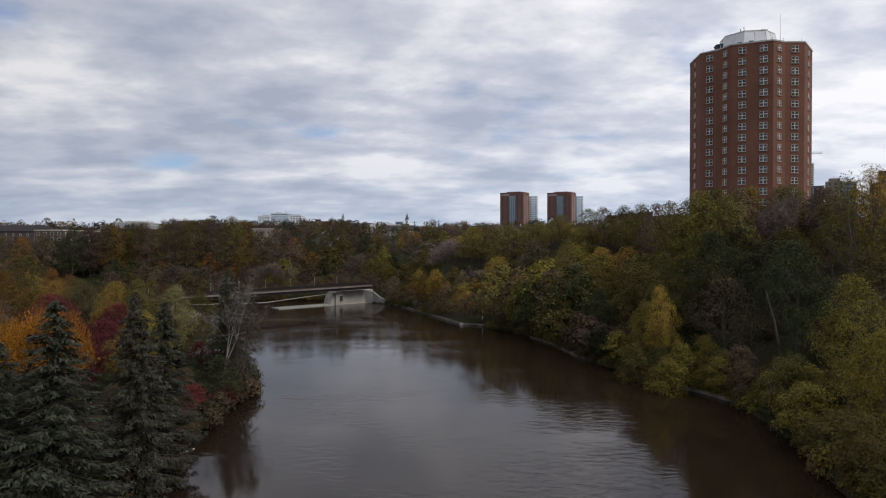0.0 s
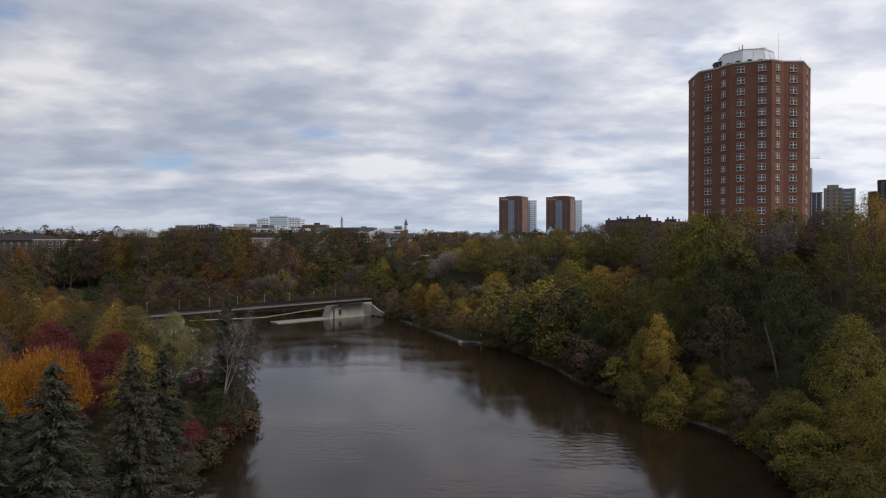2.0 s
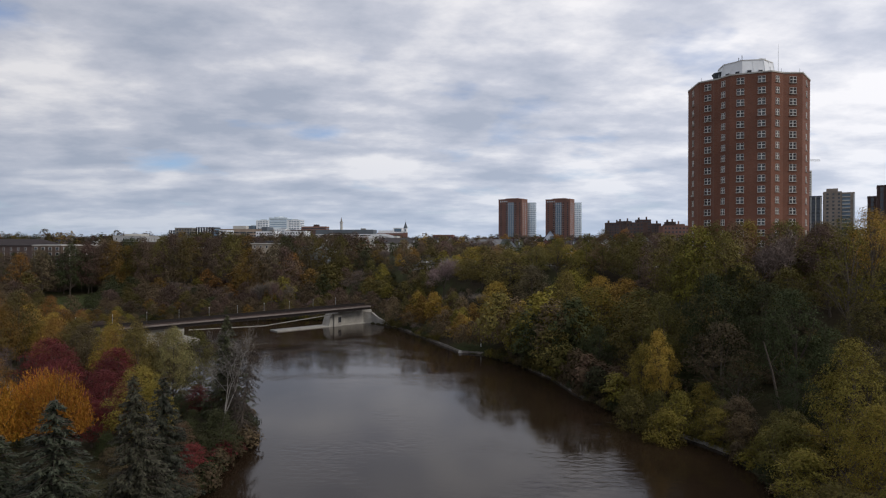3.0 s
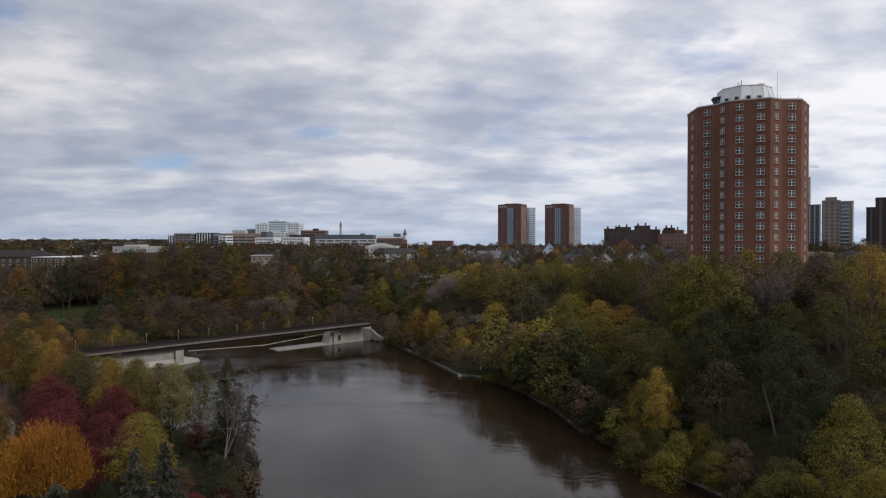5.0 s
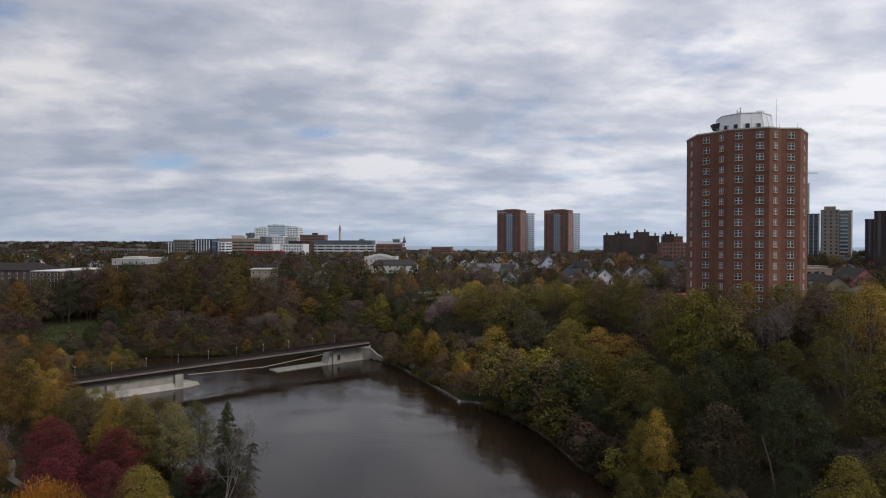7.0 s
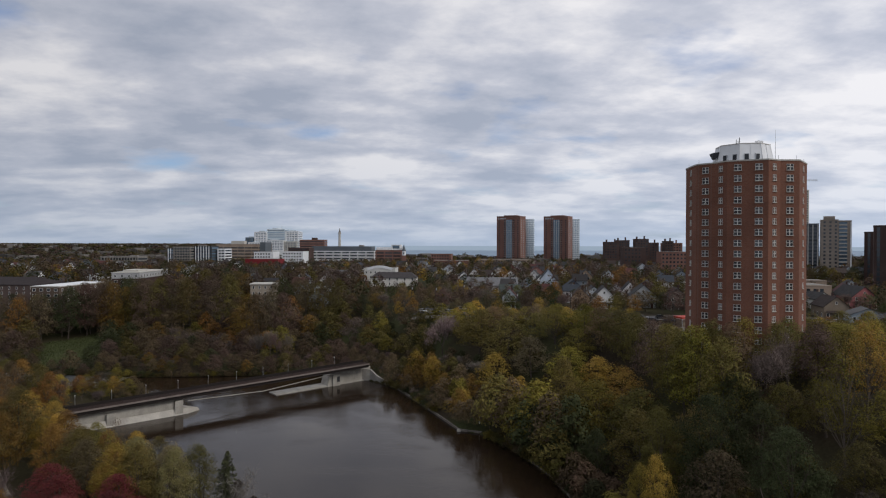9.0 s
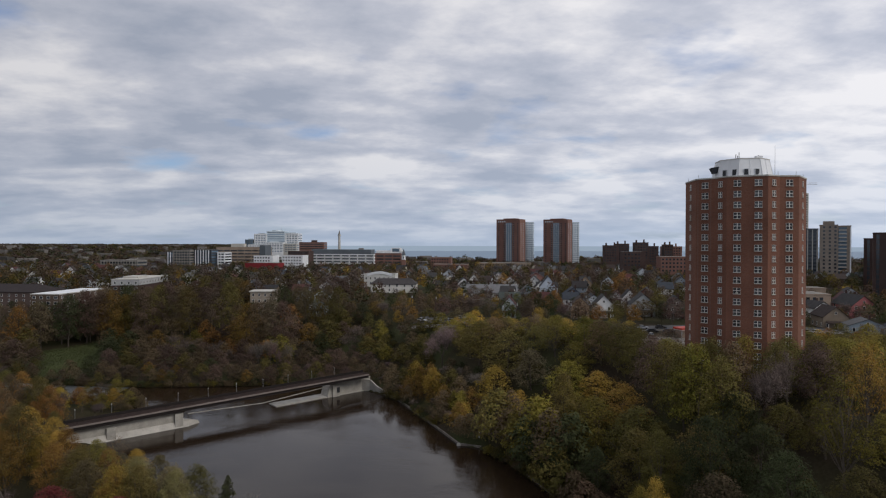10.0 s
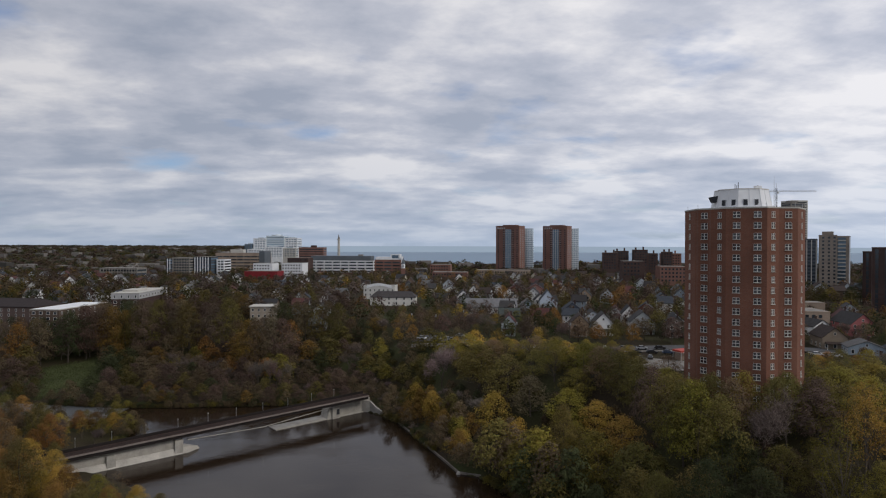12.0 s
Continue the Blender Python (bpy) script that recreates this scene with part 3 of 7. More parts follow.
for k in range(3):      # low brush at the water's edge
    me, L = crown_mesh(40 + k, 420, 0.27, 14, 1.5, 0.1, 1.7, 0.7, 0.7)
    kind_of_tree("brush", bole(L, 1.8, 0.05, k, limbs=3, sides=3), me)
for k in range(6):      # crowns of the woods
    me, L = crown_mesh(50 + k, 5400, 0.25, 95 + 8 * k, 5.5, 2.2, 13.0, 1.25, 0.75)
    kind_of_tree("wood", bole(L, 13.5, 0.25, k, limbs=6, sides=4), me)
for k in range(4):      # thin crowns that let the sky through
    me, L = crown_mesh(70 + k, 3300, 0.2, 40, 4.4, 4.2, 13.8, 1.4, 0.15)
    kind_of_tree("thin", bole(L, 14, 0.24, k, limbs=16, sides=5), me)
for k in range(3):      # rounded, brownish, almost bare
    me, L = crown_mesh(80 + k, 4300, 0.29, 90, 5.0, 1.2, 11.5, 1.3, 0.7, True)
    kind_of_tree("haze", bole(L, 11.5, 0.2, k, limbs=12, sides=4), me)
    me, L = crown_mesh(84 + k, 1500, 0.5, 80, 5.0, 1.2, 11.5, 1.35, 0.8, True)
    kind_of_tree("haze_mass", bole(L, 11.5, 0.2, k, limbs=2, sides=3), me)
for k in range(4):      # town trees
    me, L = crown_mesh(90 + k, 1300, 0.42, 30, 4.2, 2.4, 10.5, 1.5, 0.8)
    kind_of_tree("town", bole(L, 10.5, 0.24, k, limbs=5, sides=4), me)
for k in range(4):      # the same two, for woods past counting
    me, L = crown_mesh(190 + k, 1350, 0.54, 80, 5.4, 2.4, 13.0, 1.4, 0.9)
    kind_of_tree("mass", bole(L, 13.5, 0.25, k, limbs=3, sides=3), me)
    me, L = crown_mesh(200 + k, 260, 0.86, 22, 4.2, 2.4, 10.5, 1.7, 0.9)
    kind_of_tree("town_mass", bole(L, 10.5, 0.24, k, limbs=0, sides=3), me)
    s, me = bare_mesh(210 + k, 12.5, 1.0, 0.2, 340, 3)
    kind_of_tree("bare_mass", s, me)
for k in range(4):      # leafless
    s, me = bare_mesh(110 + k, 12.5, 1.0, 0.2, 1300)
    kind_of_tree("bare", s, me)
for k in range(2):
    s, me = spruce_mesh(130 + k, 17, 4.6, 54, 110, 0.27)
    kind_of_tree("spruce", s, me)
for k in range(2):      # long shoots that fan up and out
    rng = np.random.default_rng(150 + k)
    n = 13000
    d = unit(rng, n)
    d[:, 2] = np.abs(d[:, 2]) * 0.8 + 0.15
    d /= np.linalg.norm(d, axis=1, keepdims=True)
    c = d * (3.5 * (0.35 + 0.65 * rng.random(n) ** 0.45) * (0.85 + 0.3 * rng.random(n)))[:, None] * np.array([1, 1, 0.85]) + np.array([0, 0, 1.5])
    me = quads("crown", c, d * np.array([0.7, 0.7, 1.2]) + rng.normal(size=(n, 3)) * 0.3, unit(rng, n) + d * 0.6, rng.uniform(0.16, 0.36, n), rng.uniform(0.05, 0.10, n), LEAF)
    wood = Shape().tube((0, 0, -0.5), (0, 0, 1.8), 0.2, 0.14, 6)
    for j in range(26):
        q = Vector(d[j]) * 3.2
        wood.tube((0, 0, 1.5), (q.x, q.y, q.z + 1.6), 0.06, 0.012, 3)
    kind_of_tree("fan", wood, me)

for k in range(3):      # far off
    me, L = crown_mesh(170 + k, 80, 1.5, 11, 3.8, 2.0, 8.0, 1.9, 0.9)
    kind_of_tree("far", bole(L, 8, 0.2, k, limbs=0, sides=3), me)

NAMES = {"haze": "tree", "far": "tree", "bush_far": "shrub", "brush": "shrub", "near": "tree", "wood": "tree", "thin": "tree", "town": "tree", "bush": "shrub", "bare": "bare_tree", "spruce": "spruce", "fan": "willow_shrub"}
# colour words and base colours of the leaves, autumn
TINTS = {
    "olive": ("olive green", (0.112, 0.092, 0.027)), "dark": ("dark green", (0.052, 0.059, 0.024)), "moss": ("yellow-green", (0.180, 0.148, 0.029)),
    "gold": ("golden yellow", (0.27, 0.175, 0.036)), "rust": ("rusty orange", (0.225, 0.115, 0.034)), "orange": ("bright orange", (0.38, 0.17, 0.024)),
    "red": ("deep red", (0.125, 0.026, 0.026)), "brown": ("faded brown", (0.128, 0.093, 0.053)), "grey": ("grey-brown", (0.140, 0.108, 0.092)),
    "needle": ("grey-green", (0.045, 0.049, 0.031)), "pale": ("pale yellow-green", (0.20, 0.172, 0.075)),
    "mauve": ("purple-brown", (0.108, 0.071, 0.055)), "ochre": ("ochre brown", (0.165, 0.098, 0.026))}
GREY_TWIG = (0.10, 0.085, 0.07)
tree_rng = random.Random(4)


def plant(kind, x, y, tint, size=1.0, height=1.0, base=None, variant=None, where="in river woods", pale=1.0):
    """A tree of a kind, as an object of its own with trunk and crown. pale: brightness factor on the leaf colour, which
    mostly carries light and shade by place.
    """
    options = KINDS[kind]
    trunk, crown = options[tree_rng.randrange(len(options)) if variant is None else variant]
    word, colour = TINTS[tint]
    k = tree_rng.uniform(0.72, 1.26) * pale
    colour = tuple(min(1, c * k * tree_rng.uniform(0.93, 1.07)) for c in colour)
    z = ground_at(x, y) if base is None else base
    looks = {"bare": "leafless %s tree" % word, "spruce": "tall %s spruce with drooping boughs" % word, "bush": "bushy %s shrub" % word, "bush_far": "bushy %s shrub" % word,
             "fan": "%s shrub with fanning shoots" % word, "thin": "thinning tree with %s leaves" % word, "haze": "rounded %s tree losing its leaves" % word}
    t = thing(NAMES[kind], "%s %s" % (looks.get(kind, "broad tree with %s leaves" % word), where), "shrub" if kind in ("bush", "bush_far", "fan") else "tree",
              pose(x, y, z, tree_rng.uniform(-3, 3), tree_rng.uniform(-3, 3), tree_rng.uniform(0, 360)) @ Matrix.Diagonal((size, size, size * height, 1)), "trees " + where)
    part("trunk", trunk, None, t)
    part("crown", crown, None, t, colour=colour)
    return t



def pose_of(x, y, size, height, base=None):
    z = ground_at(x, y) if base is None else base
    return pose(x, y, z, tree_rng.uniform(-3, 3), tree_rng.uniform(-3, 3), tree_rng.uniform(0, 360)) @ Matrix.Diagonal((size, size, size * height, 1))


def mesh_arrays(me):
    v = np.empty(len(me.vertices) * 3, np.float32)
    me.vertices.foreach_get("co", v)
    return v.reshape(-1, 3)


def woods(name, label, rows, mat=None):
    """Trees past counting, joined: rows of kind, pose, tint and a factor on the colour. Leaf sprays in one mesh, trunks in another under it."""
    leaf_v, leaf_c, stems = [], [], Shape()
    cache = {}
    for kind, m, tint, k in rows:
        options = KINDS[kind]
        i_ = tree_rng.randrange(len(options))
        trunk, crown = options[i_]
        if (kind, i_) not in cache:
            cache[kind, i_] = (mesh_arrays(crown), mesh_arrays(trunk), [tuple(p.vertices) for p in trunk.polygons])
        cv, tv, tf = cache[kind, i_]
        a_ = np.array(m)
        leaf_v.append(cv @ a_[:3, :3].T + a_[:3, 3])
        leaf_c.append(np.tile(np.array([c * k for c in TINTS[tint][1]] + [1.0]), (len(cv), 1)))
        if kind in ("bare_mass",):
            stems.add((tv @ a_[:3, :3].T + a_[:3, 3]).tolist(), tf)
    v, c = np.concatenate(leaf_v).astype(np.float32), np.concatenate(leaf_c).astype(np.float32)
    n = len(v) // 3
    me = bpy.data.meshes.new(name)
    me.vertices.add(3 * n)
    me.vertices.foreach_set("co", v.ravel())
    me.loops.add(3 * n)
    me.loops.foreach_set("vertex_index", np.arange(3 * n, dtype=np.int32))
    me.polygons.add(n)
    me.polygons.foreach_set("loop_start", np.arange(0, 3 * n, 3, dtype=np.int32))
    at = me.attributes.new("tint", "FLOAT_COLOR", "POINT")
    at.data.foreach_set("color", c.ravel())
    me.materials.append(mat or WOODS)
    me.update(calc_edges=True)
    me.validate()
    ob = tagged(new(name, me), label, "woods", kind="stuff")
    if stems.v:
        tagged(part("trunks", stems, BARK, ob), kind="stuff")
    return ob


cells = {}


def take(x, y, gap):
    cells.setdefault((int(x // 10), int(y // 10)), []).append((x, y, gap))


def clear_of(x, y, gap):
    i_, j_ = int(x // 10), int(y // 10)
    for a_ in (-1, 0, 1):
        for b_ in (-1, 0, 1):
            for px, py, g in cells.get((i_ + a_, j_ + b_), ()):
                if (x - px) ** 2 + (y - py) ** 2 < ((gap + g) / 2) ** 2:
                    return False
    return True


# ---- the brick tower ----
def tower():
    u, v = Vector((0.917, -0.399, 0)), Vector((0.399, 0.917, 0))
    o = Vector((79.5, 157.2, 0))
    half = [(4.82, 0), (7.75, 2.98), (12.3, 4.9), (15.2, 14.2), (15.2, 17.1), (12.3, 26.4), (7.75, 28.3), (4.82, 31.3)]
    local = half + [(-x, y) for x, y in reversed(half)]
    ring = [(o + u * x + v * y) for x, y in local]
    ring = [(p.x, p.y) for p in ring]
    n = len(ring)
    cx, cy = (o + v * 15.5).x, (o + v * 15.5).y
    base, roof, storey = 20.5, 74.4, 2.81
    t = thing("apartment_tower", "tall red brick apartment tower with white cross-barred windows", "building", pose(0, 0, 0))
    # walls with a shallow corner pier at each fold
    wall = part("wall", Shape().prism(ring, base, roof), BRICK, t)
    cap = [((x - cx) * 1.008 + cx, (y - cy) * 1.008 + cy) for x, y in ring]
    part("parapet", Shape().prism(cap, roof, roof + 0.35), STONE, t, "pale stone coping")
    part("roof", Shape().prism([((x - cx) * 0.985 + cx, (y - cy) * 0.985 + cy) for x, y in ring], roof + 0.35, roof + 0.40), DARKCONC, t)

    def window_meshes(w, h):
        b, fr = 0.085, Shape()
        e = 0.055
        xs = (-w / 2, -w / 2 + e, -b, b, w / 2 - e, w / 2)
        zs = (-h / 2, -h / 2 + e, 0.0, 1.7 * b, h / 2 - e, h / 2)
        # one plate with four openings
        for y in (-0.09, 0.07):
            fr.v += [(x, y, z) for z in zs for x in xs]
        solid = {(i, j) for i in range(5) for j in range(5)} - {(1, 1), (3, 1), (1, 3), (3, 3)}
        for i, j in solid:
            q = (j * 6 + i, j * 6 + i + 1, (j + 1) * 6 + i + 1, (j + 1) * 6 + i)
            fr.f += [q, tuple(k + 36 for k in reversed(q))]
            for (di, dj), (p0, p1) in (((0, -1), (0, 1)), ((1, 0), (1, 2)), ((0, 1), (2, 3)), ((-1, 0), (3, 0))):
                if (i + di, j + dj) not in solid:
                    fr.f.append((q[p1], q[p0], q[p0] + 36, q[p1] + 36))
        return fr.mesh("window_frame", FRAME), Shape().box(0, 0.02, -h / 2 + 0.02, w - 0.06, 0.04, h - 0.04).mesh("pane", CURTAIN), Shape().box(0, -0.1, -h / 2 - 0.12, w + 0.2, 0.3, 0.12).mesh("sill", STONE)

    wide, narrow = window_meshes(1.75, 1.6), window_meshes(1.25, 1.55)
    ac = Shape().box(0, -0.25, -0.85, 0.6, 0.5, 0.42).mesh("air_conditioner", STONE)
    # which windows stand on which wall: (share of the wall's length, kind)
    faces = {}
    for i in range(n):
        a_, b_ = Vector((*ring[i], 0)), Vector((*ring[(i + 1) % n], 0))
        ln = (b_ - a_).length
        if 9.6 < ln < 9.67:
            faces[i] = [(0.26, wide), (0.77, wide)]
        elif ln > 9.67:
            faces[i] = [(0.5, narrow)]
        elif ln > 4.5:
            faces[i] = [(0.5, wide)]
        elif ln > 4.0:
            faces[i] = [(0.5, narrow)]
    rng = random.Random(8)
    for i, spots in faces.items():
        a_, b_ = Vector((*ring[i], 0)), Vector((*ring[(i + 1) % n], 0))
        d = (b_ - a_).normalized()
        out = Vector((d.y, -d.x, 0))
        if out.dot(Vector((cx, cy, 0)) - a_) > 0:
            out = -out
        if out.y > 0.6:
            continue
        turn = math.atan2(-out.x, out.y) + math.pi
        for share, (fm, gm, sm) in spots:
            p = a_.lerp(b_, share)
            for k in range(18):
                z = roof - 1.62 - k * storey
                m = Matrix.Translation((p.x, p.y, z)) @ Matrix.Rotation(turn, 4, "Z")
                w = part("window", fm, None, t, m=m)
                part("pane", gm, None, w)
                part("sill", sm, None, w)
                if rng.random() < 0.05:
                    part("air_conditioner", ac, None, w)
    # white penthouse of sloping metal panels, an open dark hood, hatches, pipes and a mast
    pent = thing("rooftop_penthouse", "white metal penthouse with sloping facets on the tower roof", "penthouse")
    k = 8
    z0 = roof + 0.4
    pr = [(cx - 0.8 + 7.9 * math.cos(2 * math.pi * (i + 0.3) / k), cy - 0.5 + 7.9 * math.sin(2 * math.pi * (i + 0.3) / k)) for i in range(k)]
    pc = (cx - 0.8, cy - 0.5)
    part("shell", Shape().prism(pr, z0, z0 + 5.3, 0.87, pc), WHITE, pent)
    part("rim", Shape().prism([((x - pc[0]) * 0.885 + pc[0], (y - pc[1]) * 0.885 + pc[1]) for x, y in pr], z0 + 5.3, z0 + 5.5), FRAME, pent)
    part("base_flashing", Shape().prism([((x - pc[0]) * 1.02 + pc[0], (y - pc[1]) * 1.02 + pc[1]) for x, y in pr], z0, z0 + 0.5), WHITE, pent)
    seam = Shape()
    for i in range(k):
        x, y = pr[i]
        x1, y1 = pr[(i + 1) % k]
        for f in (0.0, 0.5):
            px, py = x + (x1 - x) * f, y + (y1 - y) * f
            seam.tube((px, py, z0 + 0.4), ((px - pc[0]) * 0.875 + pc[0], (py - pc[1]) * 0.875 + pc[1], z0 + 5.3), 0.045, 0.045, 4)
    part("seams", seam, WHITE, pent)
    for ang in (207, 229, 252, 275):
        c, s = math.cos(radians(ang)), math.sin(radians(ang))
        hatch = Shape().box(0, 0, 0, 1.0, 0.8, 1.5, 0, 0.9)
        part("hatch_frame", Shape().box(0, 0.08, -0.12, 1.3, 0.8, 1.74, 0, 0.9), STEEL, pent, m=pose(pc[0] + c * 7.0, pc[1] + s * 7.0, z0 + 0.9, 0, 0, ang + 90))
        part("hatch", hatch, BLACK, pent, "dark louvred hatch", m=pose(pc[0] + c * 7.0, pc[1] + s * 7.0, z0 + 0.9, 0, 0, ang + 90))
    hood = Shape().add([(-1.3, -1.2, 0), (-1.3, 1.2, 0), (1.0, 1.3, 0.3), (1.0, -1.3, 0.3), (-2.1, -1.3, 1.7), (-2.1, 1.3, 1.7), (1.2, 1.3, 2.2), (1.2, -1.3, 2.2)],
                       [(0, 1, 2, 3), (7, 6, 5, 4), (0, 4, 5, 1), (1, 5, 6, 2), (2, 6, 7, 3), (3, 7, 4, 0)])
    part("hood", hood, BLACK, pent, "dark jutting ventilation hood", m=pose(pc[0] - 6.6, pc[1] + 0.6, z0 + 1.9, 0, 0, -8) @ Matrix.Scale(0.95, 4))
    top = Shape()
    for dx, dy, h in ((-3.2, -3, 1.4), (-2.5, -3.4, 1.9), (-2.2, -2, 1.2), (2.5, -4.2, 1.0)):
        top.tube((pc[0] + dx, pc[1] + dy, z0 + 5.4), (pc[0] + dx, pc[1] + dy, z0 + 5.5 + h), 0.09, 0.09, 6)
    part("vent_pipe", top, BLACK, pent)
    part("roof_unit", Shape().box(pc[0] + 2.6, pc[1] - 4.0, z0 + 5.45, 1.7, 1.2, 0.9), WHITE, pent)
    mast = thing("roof_mast", "thin metal antenna mast on the tower roof", "antenna")
    part("pole", Shape().tube((88.2, 160, roof + 0.4), (88.2, 160, roof + 8.6), 0.07, 0.03, 5), STEEL, mast)
    part("foot", Shape().tube((88.2, 160, roof + 0.38), (88.2, 160, roof + 0.8), 0.2, 0.16, 6), STEEL, mast)
    for i, (x, y) in enumerate(ring):
        if i in (0, 1, 2, 3, 12, 13, 14, 15):
            rail = thing("roof_post", "short grey metal post on the roof edge", "post", group="posts on the tower roof")
            q = Vector((x, y, 0)).lerp(Vector((cx, cy, 0)), 0.05)
            part("post", Shape().tube((q.x, q.y, roof + 0.38), (q.x, q.y, roof + 1.5), 0.05, 0.05, 5), STEEL, rail)


tower()


# ---- the footbridge on the old dam ----
BO, BD, BN = Vector((-99.6, 169.2, 0)), Vector((0.757, 0.6534, 0)), Vector((0.6534, -0.757, 0))


def on_bridge(s, n, z):
    return BO + BD * s + BN * n + Vector((0, 0, z))


def slab(shape, s0, s1, n0, n1, z0, z1, lean=0.0):
    """A block along the bridge; lean pushes its foot out on the side of n1."""
    pts = [on_bridge(s, n + (lean if (z == z0 and n == n1) else 0), z) for z in (z0, z1) for s, n in ((s0, n0), (s1, n0), (s1, n1), (s0, n1))]
    return shape.add(pts, [(3, 2, 1, 0), (4, 5, 6, 7), (0, 1, 5, 4), (1, 2, 6, 5), (2, 3, 7, 6), (3, 0, 4, 7)])


def bridge():
    b = thing("footbridge", "long dark steel footbridge with pale deck edge over the river", "bridge")
    s0, s1 = -22.0, 96.0

    def dz(s):
        return 6.05 + 0.0088 * s

    n_pl = 118
    plank = slab(Shape(), 0, 0.96, -4.3, -0.1, 0, 0.12).mesh("plank", DECK)
    stations = [s0 + (s1 - s0) * k / 24 for k in range(25)]
    for side in (-0.45, -4.0):
        beam_ring = [(-0.3, -1.3), (0.3, -1.3), (0.3, -1.2), (0.06, -1.18), (0.06, -0.1), (0.3, -0.08), (0.3, -0.02), (-0.3, -0.02), (-0.3, -0.08), (-0.06, -0.1), (-0.06, -1.18), (-0.3, -1.2)]
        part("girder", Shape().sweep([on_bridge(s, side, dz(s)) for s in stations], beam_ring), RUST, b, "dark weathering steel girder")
    bar = Shape().beam((0, 0, -0.4), (BN.x * 3.7, BN.y * 3.7, -0.4), 0.25, 0.5).mesh("cross_beam", RUST)
    for k in range(24):
        s = s0 + 2 + k * (s1 - s0 - 4) / 23
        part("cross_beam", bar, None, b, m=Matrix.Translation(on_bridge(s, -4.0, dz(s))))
    part("edge_beam", Shape().sweep([on_bridge(s, 0.0, dz(s)) for s in stations], [(-0.09, -0.34), (0.09, -0.34), (0.09, 0.14), (-0.09, 0.14)]), EDGE, b, "pale weathered deck edge")
    for k in range(n_pl):
        s = s0 + k * (s1 - s0) / n_pl
        part("plank", plank, None, b, m=Matrix.Translation(BD * s + Vector((0, 0, dz(s)))))
    for n_, full in ((-4.2, True), (-0.15, False)):
        for h in (0.95, 0.8, 0.65, 0.5, 0.35, 0.2) if full else (1.0, 0.8, 0.6):
            w_ = 0.075 if full else 0.04
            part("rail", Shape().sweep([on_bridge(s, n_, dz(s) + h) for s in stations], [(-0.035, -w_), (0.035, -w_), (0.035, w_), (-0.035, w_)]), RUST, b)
        post = Shape().box(0, 0, 0.1, 0.05, 0.05, 0.9)
        pm = post.mesh("rail_post", RUST)
        for k in range(49):
            s = s0 + k * (s1 - s0) / 48
            part("rail_post", pm, None, b, m=Matrix.Translation(on_bridge(s, n_, dz(s))))
    lamp = None
    for k in range(10):
        s = -0.9 + k * 9.35
        p = on_bridge(s, -4.45, dz(s))
        if lamp is None:
            lamp = thing("lamp_post", "slim grey lamp post on the footbridge railing", "lamp post", Matrix.Translation(p), "lamp posts of the footbridge")
            part("pole", Shape().tube((0, 0, -0.3), (0, 0, 3.4), 0.06, 0.045, 6), STEEL, lamp)
            part("lamp_head", Shape().tube((0, 0, 3.4), (0, 0, 3.66), 0.07, 0.09, 8).tube((0, 0, 3.66), (0, 0, 3.72), 0.12, 0.05, 8), LAMPMAT, lamp, "pale cylindrical lamp head")
        else:
            copy_thing(lamp, Matrix.Translation(p))
    # service pipe slung below the deck
    pipe = thing("service_pipe", "pale pipe slung beneath the footbridge", "pipe")
    run = [(29, -1.2, 3.8), (53.7, -1.2, 2.9), (81.5, -1.4, 4.8)]
    pp = Shape()
    for p, q in zip(run, run[1:]):
        pp.tube(on_bridge(*p), on_bridge(*q), 0.16, 0.16, 7)
    part("pipe", pp, CONCRETE, pipe)
    hang = Shape()
    for s, n, z in run:
        hang.tube(on_bridge(s, n, z), on_bridge(s, n, dz(s) - 0.3), 0.04, 0.04, 4)
    part("hanger", hang, RUST, pipe)
    # concrete walls of the old dam on both sides
    for nm, lo, hi, wn_, lean, tall in (("left", -26, 29, -1.7, 1.9, 0), ("right", 57.5, 99, -3.9, 2.2, 0)):
        w = thing("dam_abutment", "stained concrete dam wall with sloping apron under the footbridge", "abutment", kind="structure")
        if nm == "left":
            part("wall", slab(Shape(), lo, hi - 1.5, -5, wn_, -2, 4.9), CONCRETE, w)
            part("cap", slab(Shape(), lo, hi - 1.5, -5.1, wn_ + 0.15, 4.9, 5.02), CONCRETE, w)
            # apron and nose brighter than the wall: light on the slope, put into colour
            part("apron", slab(Shape(), lo, hi, -5, wn_ + 0.3, -2, 1.7, lean), PALECONC, w, "pale sloping concrete apron")
            for s in (7.5, 26.3):
                part("pilaster", slab(Shape(), s - 1.2, s + 1.2, -4, wn_ + 1.0, -1, 3.7 if s < 20 else 4.4), CONCRETE, w)
            nose = Shape().add([on_bridge(hi, -5, -2), on_bridge(hi + 5.5, -2.4, -2), on_bridge(hi, wn_ + 2.2, -2), on_bridge(hi, -5, 1.7), on_bridge(hi + 3.4, -2.4, 1.0), on_bridge(hi, wn_ + 0.3, 1.7)],
                               [(0, 1, 4, 3), (1, 2, 5, 4), (3, 4, 5), (2, 1, 0), (0, 3, 5, 2)])
            part("nose", nose, PALECONC, w, "pointed concrete cutwater")
        else:
            part("wall", slab(Shape(), 84, hi, -9, wn_, -2, 5.0), CONCRETE, w)
            part("apron", slab(Shape(), lo + 2, hi, -9, wn_ + 0.6, -2, 0.3, 0.5), CONCRETE, w, "pale sloping concrete apron")
            part("pier", slab(Shape(), 81.5, 84.6, -8, wn_ + 1.5, -2, 4.7), CONCRETE, w)
